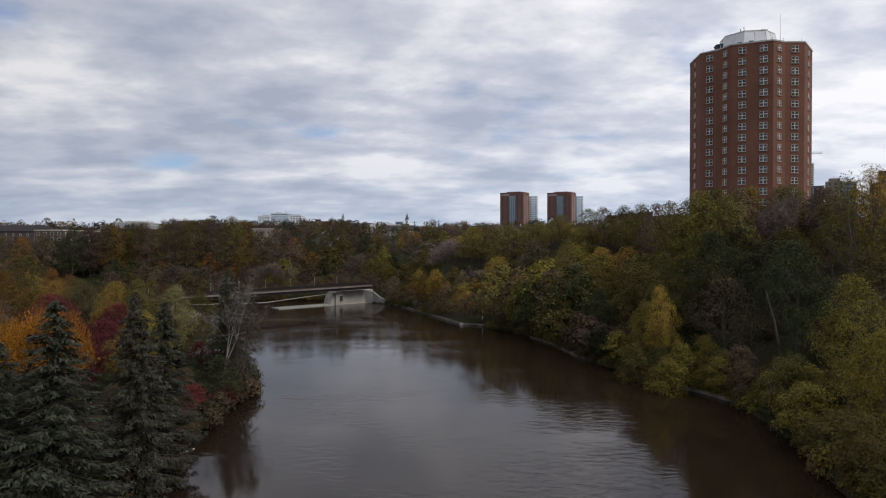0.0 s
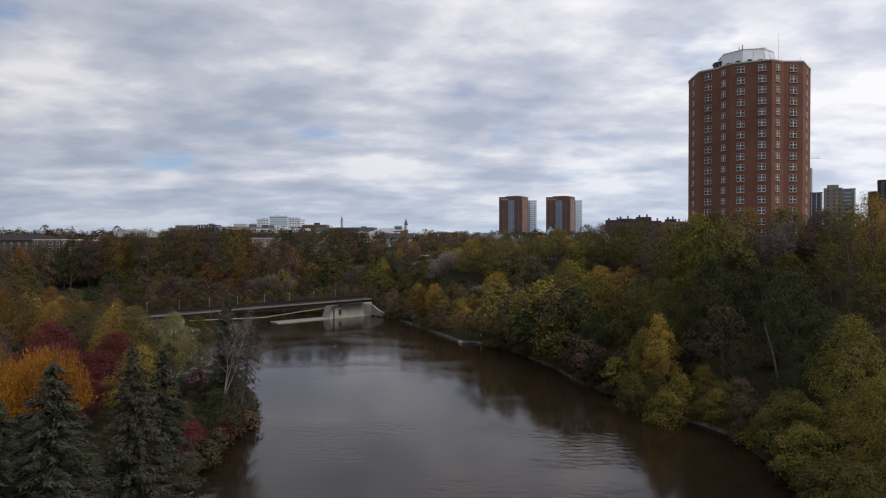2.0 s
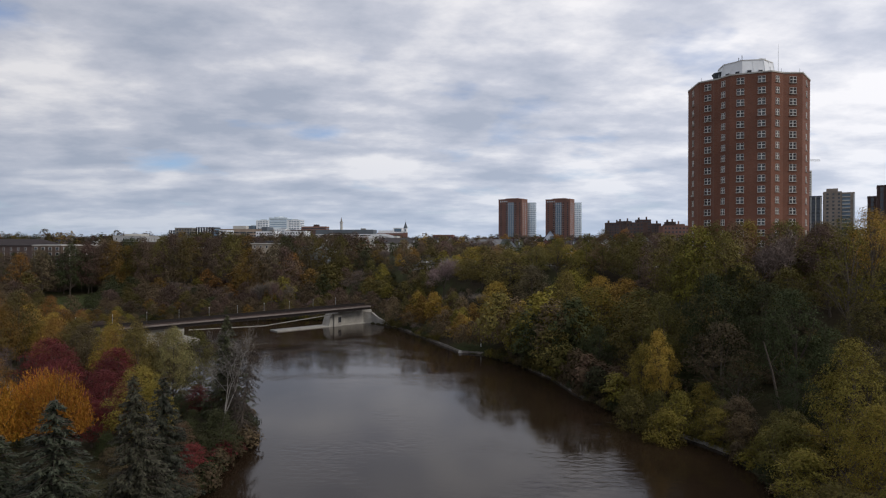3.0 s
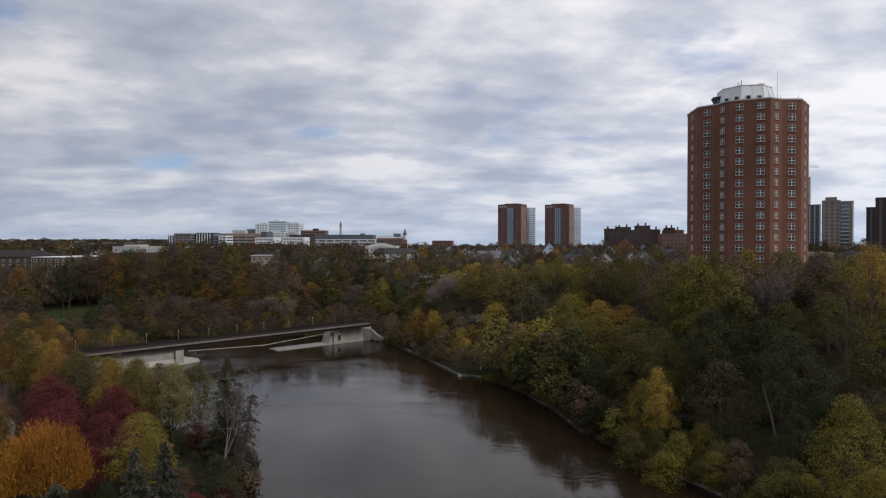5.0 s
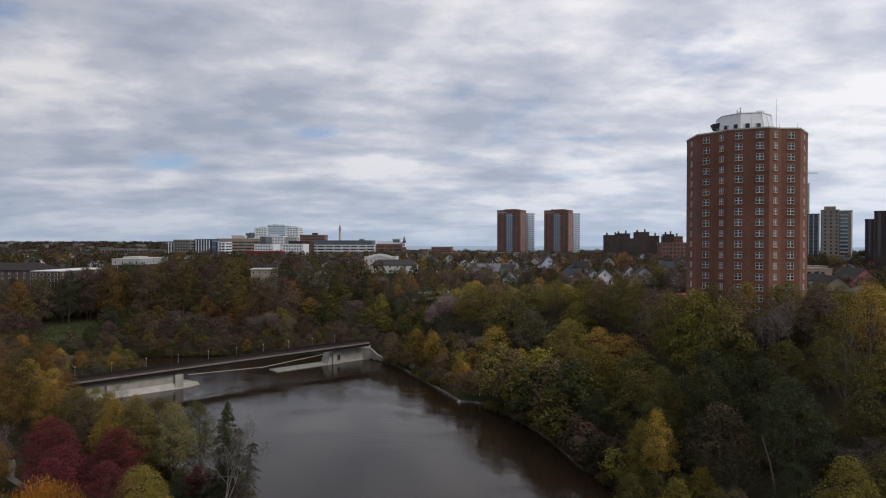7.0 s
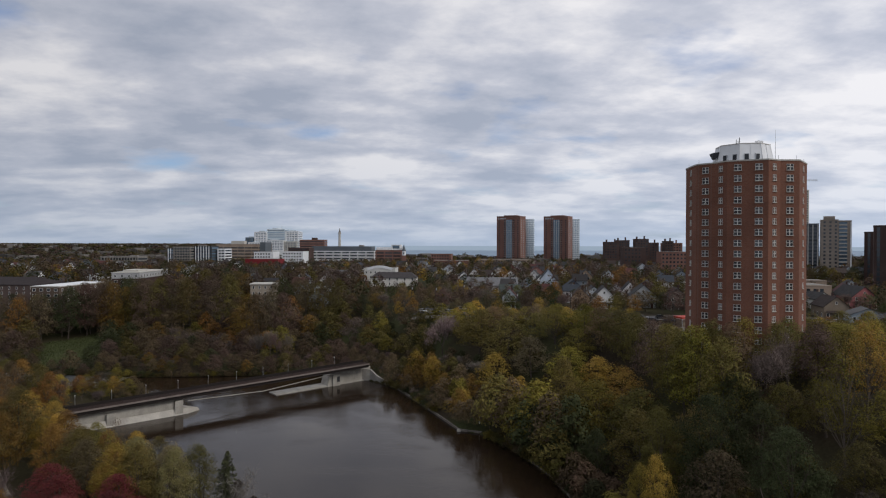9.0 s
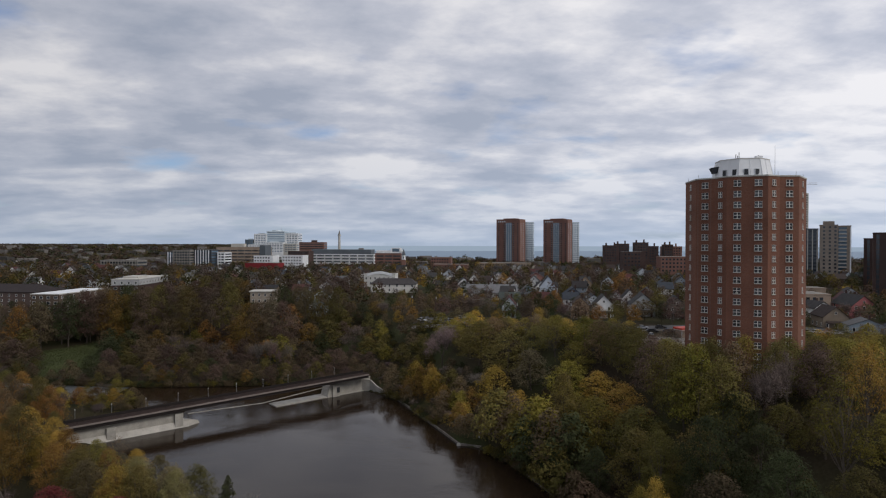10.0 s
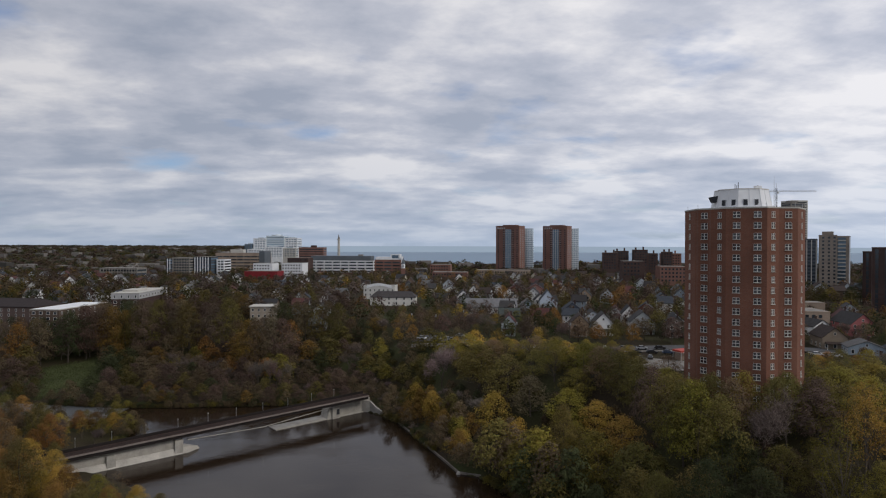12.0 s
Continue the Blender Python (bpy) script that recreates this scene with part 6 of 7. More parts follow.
STREET = [(-10, 281), (19.5, 261), (49, 252), (83, 246), (127, 241), (196, 235)]
strip("road", "grey asphalt street along the crest of the bluff", STREET, 9, ASPHALT, 0.16)
strip("pavement", "pale concrete pavement along the street", [(x - 3, y - 7) for x, y in STREET], 2.2, PAVING, 0.22)
strip("parking_lot", "pale worn paved parking lot", [(71.3, 219), (83, 211.5), (99, 206)], 17, PAVING, 0.3)
strip("footpath", "pale gravel footpath winding through the park", [(-98, 134), (-88.6, 123.5), (-82.2, 116.6), (-77.3, 109.2), (-70.8, 104), (-65.1, 100.3)], 1.15, PATHM, 0.08)


# ---- parked cars ----
CAR_BODY = Shape()
prof = [(-2.2, 0.35), (-2.2, 0.85), (-1.5, 1.0), (1.0, 0.98), (2.1, 0.82), (2.25, 0.6), (2.2, 0.35)]
CAR_BODY.add([(x, y, z) for y in (-0.88, 0.88) for x, z in prof], [tuple(range(6, -1, -1)), tuple(range(7, 14))] + [(i, (i + 1) % 7, (i + 1) % 7 + 7, i + 7) for i in range(7)])
CAR_ROOF = Shape().add([(-1.2, -0.66, 1.42), (0.3, -0.66, 1.42), (0.3, 0.66, 1.42), (-1.2, 0.66, 1.42), (-1.1, -0.6, 1.48), (0.2, -0.6, 1.48), (0.2, 0.6, 1.48), (-1.1, 0.6, 1.48)],
                       [(3, 2, 1, 0), (4, 5, 6, 7), (0, 1, 5, 4), (1, 2, 6, 5), (2, 3, 7, 6), (3, 0, 4, 7)])
CAR_GLASS = Shape().add([(-1.9, -0.8, 0.98), (1.1, -0.8, 0.97), (1.1, 0.8, 0.97), (-1.9, 0.8, 0.98), (-1.25, -0.66, 1.43), (0.35, -0.66, 1.43), (0.35, 0.66, 1.43), (-1.25, 0.66, 1.43)],
                        [(3, 2, 1, 0), (4, 5, 6, 7), (0, 1, 5, 4), (1, 2, 6, 5), (2, 3, 7, 6), (3, 0, 4, 7)])
CAR = {"body": CAR_BODY.mesh("body", CARPAINT), "roof": CAR_ROOF.mesh("roof", CARPAINT), "windows": CAR_GLASS.mesh("windows", GLASS),
       "wheel": Shape().tube((0, -0.11, 0), (0, 0.11, 0), 0.33, 0.33, 12).mesh("wheel", RUBBER)}
CAR_COLOURS = [("white", (0.6, 0.6, 0.6)), ("silver", (0.35, 0.36, 0.37)), ("black", (0.02, 0.02, 0.022)), ("grey", (0.12, 0.125, 0.13)), ("dark blue", (0.03, 0.05, 0.10)), ("red", (0.3, 0.03, 0.03))]


def car(x, y, rz, pick, lift=0.2):
    word, colour = CAR_COLOURS[pick]
    t = thing("car", "parked %s car at the kerb" % word, "car", pose(x, y, ground_at(x, y) + lift, 0, 0, rz), "parked cars")
    b = part("body", CAR["body"], None, t, colour=colour)
    part("roof", CAR["roof"], None, t, colour=colour)
    part("glazing", CAR["windows"], None, t)
    for wx in (-1.35, 1.4):
        for wy in (-0.82, 0.82):
            part("wheel", CAR["wheel"], None, t, m=pose(wx, wy, 0.33))


rng = random.Random(31)
for i in range(15):
    s = i / 14
    x = -8 + 96 * s
    y = float(np.interp(x, [p[0] for p in STREET], [p[1] for p in STREET])) - 3.6
    if rng.random() < 0.85:
        car(x, y, -14 if x > 20 else -36, rng.randrange(6))
for i in range(6):
    car(64.5 + i * 5.8, 237.5 - i * 1.3, -12, rng.choice([0, 2, 3, 4, 5]))
for x, y, rz, p in ((141, 225.5, -25, 0), (146, 223, -25, 0), (138, 231, -20, 2), (73.9, 222.6, 70, 3), (77.8, 223.5, 70, 2), (9.6, 277.3, -30, 1), (1.9, 272.9, -30, 3), (13.5, 266.9, -30, 0)):
    car(x, y, rz, p, 0.3 if x > 60 else 0.2)

# utility poles by the street
pole = thing("utility_pole", "weathered wooden utility pole with crossarm", "utility pole", pose(55.4, 258, ground_at(55.4, 258)), "utility poles")
part("pole", Shape().tube((0, 0, -0.5), (0, 0, 11), 0.17, 0.11, 7), WOOD, pole)
part("crossarm", Shape().box(0, 0, 10.1, 2.4, 0.14, 0.16), WOOD, pole)
part("transformer", Shape().tube((0.35, 0, 8.6), (0.35, 0, 9.6), 0.26, 0.26, 8), STEEL, pole)
for x, y in ((33, 262), (-2, 281), (69, 288), (-13.5, 289), (107, 255), (11.5, 298)):
    copy_thing(pole, pose(x, y, ground_at(x, y), 0, 0, rng.uniform(-20, 20)))


# ---- larger buildings further off ----
SMALL_PANE = Shape().box(0, 0, 0, 1.5, 0.14, 1.5).mesh("window", GLASS)
RIBBON = Shape().box(0, 0, 0, 9.4, 0.14, 1.7).mesh("window", GLASS)
PALE_PANE = Shape().box(0, 0, 0, 1.3, 0.14, 1.6).mesh("window", PALEGLASS)


def panes(t, mesh, xs, y, zs):
    """Single windows on a front, a part each."""
    for x in xs:
        for z in zs:
            part("window", mesh, None, t, m=pose(x, y, z))


def side_panes(t, mesh, x, ys, zs):
    for y in ys:
        for z in zs:
            part("window", mesh, None, t, m=pose(x, y, z, 0, 0, 90))


for x0 in (89.6, 151.6):
    t = block("apartment_tower", "brown brick residential tower with glazed bay strip", x0, 796, 33, 19, 18, 88.2, -30, BRICKPALE)
    floors = [28 + k * 2.85 for k in range(20)]
    part("glazed_bay", Shape().box(1.2, -9.6, 26, 8.4, 0.9, 58), BLUEGLASS, t, "blue-grey glass bay")
    for i in range(3):
        part("mullion", Shape().box(-1.6 + i * 2.8, -10.1, 26, 0.35, 0.2, 58), FRAME, t)
    edge = Shape().box(1.2, -9.9, 0, 13.2, 1.5, 0.28).mesh("balcony", STONE)
    for z in floors:
        part("balcony", edge, None, t, m=pose(0, 0, z - 0.9))
    panes(t, SMALL_PANE, (-13, -5.4, 8.0, 13.5), -9.52, floors)
    panes(t, PALE_PANE, (-13.5, -10.5, -7.5, -4.5), -9.53, (84.8,))
    side_panes(t, PALE_PANE, 16.52, (-5, 3), floors)
    part("roof_crown", Shape().box(0, 1.5, 88.6, 18, 11, 1.4), BRICKPALE, t)
    g = block("glass_tower", "pale white glass residential tower", x0 + 29, 825, 17.5, 18, 18, 85.6, -12, PALEGLASS)
    slab_ = Shape().box(0, 0, 0, 17.9, 18.4, 0.35).mesh("floor_edge", WHITE)
    for k in range(21):
        part("floor_edge", slab_, None, g, m=pose(0, 0, 25.5 + k * 2.85))
    for i in range(5):
        part("window_strip", Shape().box(-6.4 + i * 3.2, -9.04, 24, 0.5, 0.16, 61), BLUEGLASS, g)
    reserve(x0 + 8, 810, 32, 32)

SLATE = material("slate_cladding", (0.10, 0.115, 0.13), 0.5, grain=0.1, stain=0.15, stain_scale=0.1)
t = block("office_building", "long white office building with ribbon windows and dark top", -127.5, 792.8, 86.1, 30.2, 18, 42.3, -6, WHITE)
for k in range(4):
    part("sill_band", Shape().box(0, -15.2, 26.6 + k * 3.9, 86.4, 0.3, 0.5), STONE, t)
    panes(t, RIBBON, [-38.5 + i * 10.9 for i in range(8)], -15.15, (28.0 + k * 3.9,))
    side_panes(t, RIBBON, 43.1, (-7, 6), (28.0 + k * 3.9,))
part("penthouse", Shape().box(-2, 3, 42.7, 80, 22, 6.0), SLATE, t, "slate-grey set-back top storey")
part("roof_plant", Shape().box(22, 4, 48.7, 6, 5, 1.8), DARKCONC, t)
reserve(-126.5, 787.5, 46.9, 41.6)
t = block("brick_building", "dark red brick building with pale top storey", -66.5, 793.9, 34.7, 22.6, 18, 43.6, -6, BRICKPALE)
for k in range(4):
    panes(t, RIBBON, (-11, 0, 11), -11.35, (27.5 + k * 4.0,))
part("penthouse", Shape().box(-6, 0, 44.0, 21, 18, 3.6), WHITE, t)
part("stair_head", Shape().box(9, 0, 44.0, 12, 15, 7.0), WHITE, t)
part("stair_glass", Shape().box(9, -7.6, 46, 9, 0.3, 4), BLUEGLASS, t)
part("end_wall", Shape().box(17.4, -1, 24, 0.4, 18, 24), WHITE, t)
reserve(-65.1, 787.5, 21.2, 41.6)

# the white hospital-like complex, in stepped wings
for lab, x, y, w, d, z0, z1, rows, mat in (("tall stepped white complex with glazed middle", -307.9, 1149.5, 34.9, 30.6, 45.3, 78.9, 9, PALEGLASS), ("white wing with window rows", -278.3, 1148.8, 24.5, 28.1, 45.2, 74.6, 8, WHITE),
                                           ("white wing with tall window rows", -337.1, 1148.8, 23.9, 28.1, 45.2, 73.7, 8, WHITE), ("white low wing with window rows", -341.7, 1139, 32, 12.3, 37.7, 53.7, 5, WHITE),
                                           ("white low front wing with large windows", -308.1, 1137.6, 34.5, 14.8, 37.7, 57.7, 6, WHITE), ("pale low wing with few windows", -278.5, 1137.6, 24.6, 14.8, 37.7, 55.6, 4, STONE),
                                           ("grey glazed block beside the white wings", -357.9, 1146, 13.5, 18.4, 37.9, 63, 7, BLUEGLASS)):
    t = block("medical_building", lab, x, y, w, d, 18, z1, -4, mat)
    bands(t, w, d, z0 + 2, z1 - 1, rows, BLUEGLASS if mat is not BLUEGLASS else SLATE, 0.4, 1.5, (0, 1))
    if mat is not PALEGLASS:
        for i in range(int(w / 5)):
            part("pier", Shape().box(-w / 2 + 2.5 + i * 5, -d / 2 - 0.25, z0, 1.3, 0.6, z1 - z0), mat if mat is not BLUEGLASS else SLATE, t)
    else:
        part("dome", Shape().prism([(6.5 * math.cos(i * 0.523 + 0.2), 6.5 * math.sin(i * 0.523 + 0.2)) for i in range(12)], 79.3, 82.1, 0.6), PALEGLASS, t)
        part("mast", Shape().tube((6, 0, 78.9), (6, 0, 85.9), 0.3, 0.12, 5), STEEL, t)
    part("plant_room", Shape().box(-w * 0.1, 6, z1 + 0.4, w * 0.5, d * 0.4, 2.2), PALEGLASS, t)
reserve(-317.6, 1151.3, 55, 36.6)
t = block("office_building", "tan concrete office building with window grid", -283.2, 869.2, 71, 29, 18, 50.7, -4, BRICKTAN)
for k in range(5):
    panes(t, RIBBON, [-30 + i * 10.2 for i in range(7)], -14.55, (27.5 + k * 4.4,))
part("roof_plant", Shape().box(-10, 4, 51, 19, 10, 5), STONE, t)
part("stair_tower", Shape().box(32, -2, 24, 8, 26, 30), SLATE, t)
reserve(-284, 864.3, 37.8, 39.9)
t = block("brick_building", "brown brick building with roof plant", -210.3, 1004.7, 41.5, 20.1, 18, 58.1, -4, BRICKPALE)
bands(t, 41.5, 20.1, 34, 57, 6, GLASS, 0.36, 1.5)
part("plant_room", Shape().box(2, 0, 58.5, 8, 8, 3.4), BRICKDARK, t)
reserve(-209.5, 1010.9, 24, 16.7)
for lab, x, y, w, z1, mat in (("modern grey and dark apartment block", -295.1, 698.1, 20.6, 48, DARKCONC), ("modern dark glazed apartment block", -272.9, 703.9, 20.6, 48.8, BLACK), ("modern white-framed apartment block", -255.1, 712.6, 9.4, 45.7, WHITE),
                              ("long dark apartment block", -314.7, 738.2, 31.1, 46, BLACK), ("grey low apartment row", -341.3, 650.1, 42.3, 37.9, DARKCONC)):
    t = block("apartment_block", lab, x, y, w, 18, 18, z1, -6, mat)
    bands(t, w, 18, 26, z1 - 0.5, max(2, int((z1 - 26) / 3.1)), BLUEGLASS if mat is BLACK else GLASS, 0.5, 1.0)
    for i in range(max(2, int(w / 3.2))):
        part("pier", Shape().box(-w / 2 + 1.6 + i * 3.2, -9.2, 20, 0.8, 0.5, z1 - 20), WHITE if mat is BLACK else mat, t)
    reserve(x, y + 12, w / 2 + 6, 20)
REDWALL = material("red_cladding", (0.20, 0.018, 0.022), 0.7, grain=0.1, stain=0.2, stain_scale=0.2)
for lab, x, y, w, z1, mat in (("low deep red warehouse with flat roof", -180.7, 618.9, 34.7, 36.2, REDWALL), ("white flat-roofed building with small windows", -156.8, 650.1, 22.8, 43.5, WHITE), ("white low building beside the red warehouse", -187.7, 650.1, 21.1, 43.1, WHITE),
                              ("dark brick building with white cornice", -172, 743.8, 26.3, 46.8, BRICKDARK), ("brown brick school with window bands", 11.4, 650.1, 37.4, 34.1, BRICKPALE), ("dark red brick hall", 1.6, 709.7, 23.7, 40.2, BRICKPALE),
                              ("long tan commercial row", 74.9, 709.7, 63.1, 33.9, BRICKTAN), ("pinkish brick apartment house", 200.8, 519.2, 22.5, 45.5, BRICKPALE), ("dark brick apartment house", 175.1, 546.7, 18.8, 49.2, BRICKDARK),
                              ("flat tan garage behind the houses", 174.5, 287.6, 21.1, 32.8, BRICKTAN)):
    t = block("building", lab, x, y, w, 18, 18, z1, -7, mat)
    if mat is not REDWALL:
        for k in range(max(2, min(4, int((z1 - 26) / 3.3)))):
            panes(t, SMALL_PANE, [-w / 2 + 1.8 + i * 3.0 for i in range(int((w - 1.5) / 3))], -9.05, (z1 - 2.6 - 3.2 * k,))
    reserve(x, y, w / 2 + 4, 28)
for lab, x, y, w, z1, mat in (("dark brick apartment house on the skyline", 201.4, 712.6, 17.3, 54.6, BRICKDARK), ("dark gabled apartment house on the skyline", 216.2, 718.4, 15.5, 56.6, BRICKDARK), ("tall dark brick block with chimneys", 235.8, 709.7, 15.6, 58.1, BRICKDARK),
                              ("dark brick apartment house", 250.6, 715.5, 13.9, 53.8, BRICKDARK), ("brown apartment house with flat roof", 278.5, 726.9, 22.3, 53.5, BRICKPALE), ("grey apartment house on the skyline", 268.8, 712.6, 10.3, 55.7, BRICKDARK)):
    t = block("apartment_house", lab, x, y, w, 16, 18, z1, -10, mat)
    for k in range(6):
        panes(t, SMALL_PANE, [-w / 2 + 1.8 + i * 2.9 for i in range(int((w - 1) / 2.9))], -8.05, (z1 - 2.8 - 3.1 * k,))
    part("chimney", Shape().box(w * 0.25, 0, z1, 1.6, 1.5, 4), mat, t)
    part("chimney", Shape().box(-w * 0.3, 0, z1, 1.9, 1.5, 3.2), mat, t)
    reserve(x, y + 10, w / 2 + 6, 16)

# the slender old water tower
wt = thing("water_tower", "slender pale stone water tower with pointed top", "tower", pose(-205.4, 1253.3, 0))
for nm, r, z0, z1, k, mat in (("base", 5.5, 16, 40, 0.8, STONE), ("shaft", 2.7, 40, 74.2, 0.85, STONE), ("gallery", 3.4, 72.2, 74.6, 1.0, STONE), ("spire", 2.4, 74.6, 84.2, 0.06, DARKCONC)):
    part(nm, Shape().prism([(r * math.cos(i * 0.785), r * math.sin(i * 0.785)) for i in range(8)], z0, z1, k), mat, wt)

# church steeple
st = thing("church_steeple", "pale church cupola with dark pointed roof above trees", "steeple", pose(-34.7, 589.9, 0))
part("tower", Shape().box(0, 0, 16, 3.9, 3.9, 25.2), BRICKPALE, st)
part("belfry", Shape().prism([(2.0 * math.cos(i * 0.785 + 0.39), 2.0 * math.sin(i * 0.785 + 0.39)) for i in range(8)], 41.2, 45.4, 0.92), WHITE, st)
part("louvre", Shape().box(0, -1.9, 42.2, 1.0, 0.3, 2.0), SLATE, st)
part("spire", Shape().prism([(2.2 * math.cos(i * 0.785 + 0.39), 2.2 * math.sin(i * 0.785 + 0.39)) for i in range(8)], 45.4, 51.6, 0.05), SLATE, st)
part("finial", Shape().tube((0, 0, 51.2), (0, 0, 54), 0.13, 0.05, 5), STEEL, st)

# apartment buildings at the east side
TAUPE = material("taupe_concrete", (0.27, 0.225, 0.185), 0.8, grain=0.12, grain_scale=2, stain=0.2, stain_scale=0.2)
t = block("apartment_building", "grey-brown concrete apartment building with glazed balconies", 317.4, 494.5, 12.4, 22.8, 18, 72.4, -31, TAUPE)
panes(t, SMALL_PANE, (-3.4, 0.6, 4.4), -11.45, [31 + k * 3.0 for k in range(14)])
part("plant_room", Shape().box(0, 0, 72.9, 8, 9, 3.0), TAUPE, t)
t = block("apartment_building", "dark glazed apartment wing with balcony bands", 305.3, 503, 14.8, 22.7, 18, 69.4, -31, material("dark_cladding", (0.06, 0.07, 0.085), 0.4, grain=0.1, stain=0.1))
bands(t, 14.8, 22.7, 28, 69, 14, GLASS, 0.5, 0.7, (0, 3))
for i in range(5):
    part("pier", Shape().box(-7 + i * 3.4, -11.5, 24, 0.7, 0.6, 45), STONE, t)
t = block("apartment_building", "grey-brown apartment wing with deep balconies", 327.6, 490.9, 9.1, 21, 18, 71.6, -31, TAUPE)
rail_ = Shape().box(-1.2, -11.2, 0, 5.6, 1.5, 0.9).mesh("balcony", STONE)
for k in range(14):
    part("balcony", rail_, None, t, m=pose(0, 0, 29 + k * 3.0))
    part("window_band", Shape().box(-1.2, -10.55, 29.95 + k * 3.0, 5.6, 0.15, 1.9), BLUEGLASS, t)
part("end_column", Shape().box(4.2, -10.8, 24, 0.9, 0.9, 47), WHITE, t)
reserve(318.1, 503.7, 34.9, 26.1)
t = block("apartment_building", "dark brown brick slab with upright window strips", 258.6, 335, 31, 20.7, 18, 63.1, -35, BRICKDARK)
columns(t, 31, 20.7, 26, 62.5, 7, GLASS, 0.35, 13, BRICKDARK)
reserve(255.7, 350.8, 22.4, 16.8)
t = block("apartment_building", "dark brown brick wing of a slab block", 287.8, 376.1, 40.6, 18.5, 18, 60.3, -35, BRICKDARK)
columns(t, 40.6, 18.5, 26, 59.8, 8, GLASS, 0.3, 12, BRICKDARK)
reserve(273.8, 401.6, 25.6, 14.6)
t = block("high_rise", "slender pale high-rise with balcony bands", 434, 729.8, 20.3, 20.3, 18, 117.7, 6, STONE)
bands(t, 20.3, 20.3, 26, 117, 32, GLASS, 0.5, 1.2, (0, 1, 3))
reserve(432.3, 737.1, 15.6, 15.6)
t = block("high_rise", "grey high-rise with stepped roof plant", 421.3, 712.6, 17.3, 17.3, 18, 113.5, 6, DARKCONC)
bands(t, 17.3, 17.3, 26, 113, 30, GLASS, 0.5, 1.2, (0, 3))
part("plant_room", Shape().box(-1.6, 0, 113.9, 9.4, 8, 3.2), DARKCONC, t)

# tower crane
cr = thing("tower_crane", "pale lattice tower crane beyond the brick tower", "crane", pose(394.0, 709.7, 0))
JIB = 126.9
mast = Shape()
for dx, dy in ((-0.8, -0.8), (0.8, -0.8), (0.8, 0.8), (-0.8, 0.8)):
    mast.tube((dx, dy, 20), (dx, dy, JIB + 4), 0.17, 0.17, 4)
for k in range(45):
    z = 22 + 2.4 * k
    s = 0.8 if k % 2 else -0.8
    mast.tube((-s, -0.8, z), (s, -0.8, z + 2.4), 0.1, 0.1, 3)
    mast.tube((0.8, -s, z), (0.8, s, z + 2.4), 0.1, 0.1, 3)
part("mast", mast, BLACK, cr)
jib = Shape()
for z, dy in ((0, -0.6), (0, 0.6), (1.7, 0)):
    jib.tube((-17, dy, JIB + z), (47, dy, JIB + z), 0.15, 0.15, 4)
for k in range(27):
    jib.tube((-16 + 2.3 * k, -0.6, JIB), (-14.8 + 2.3 * k, 0, JIB + 1.7), 0.09, 0.09, 3)
    jib.tube((-14.8 + 2.3 * k, 0, JIB + 1.7), (-13.7 + 2.3 * k, -0.6, JIB), 0.09, 0.09, 3)
part("jib", jib, STEEL, cr)
part("counterweight", Shape().box(-15, 0, JIB - 2.8, 4, 1.4, 2.8), DARKCONC, cr)
part("cab", Shape().box(1.8, -0.8, JIB - 2.4, 1.8, 1.6, 2.2), WHITE, cr)
part("apex", Shape().tube((0, 0, JIB + 4), (0, 0, JIB + 10), 0.4, 0.15, 4), STEEL, cr)


# ---- rows of houses and the trees among them ----
def free(x, y, gap=0.0):
    return all(abs(x - bx) > rx + gap or abs(y - by) > ry + gap for bx, by, rx, ry in built)


def off_street(x, y):
    return y - float(np.interp(x, [p[0] for p in STREET], [p[1] for p in STREET])) > 11


rng = random.Random(77)
WALLS = [("white", PALE), ("white", PALE), ("pale blue", (0.52, 0.57, 0.62)), ("pale grey", (0.48, 0.48, 0.47)), ("grey", GREYW), ("cream", CREAM), ("tan", TAN), ("blue-grey", (0.26, 0.30, 0.34)), ("brown", BRN), ("white", PALE), ("brick-red", (0.17, 0.075, 0.058)), ("dark grey", (0.13, 0.13, 0.13)), ("taupe", (0.20, 0.17, 0.145))]
rows_y = [262, 289, 321, 350, 378, 407, 436, 466, 498, 531, 566, 603, 643, 686, 730]
made = 0
far_walls, far_roofs, far_sites = Shape(), Shape(), []
sites = []
for j, y0 in enumerate(rows_y):
    step_x = 13.5 + j * 0.5
    n = int(0.80 * y0 * 2 / step_x)
    for i in range(n):
        x = (i - n / 2) * step_x + rng.uniform(-2.5, 2.5)
        y = y0 + rng.uniform(-4, 4) - 0.12 * x
        if y < front(x) + 12 or not free(x, y, 4) or rng.random() < (0.50 if 85 < x < 260 and y < 470 else 0.30 if x > -110 else 0.52):
            continue
        if -25 < x < 205 and not off_street(x, y) or -62 < x < 30 and y < 385:
            continue
        if x < -135 and y < 388:
            continue
        sites.append((x, y))
sites.sort(key=lambda p: math.hypot(*p))
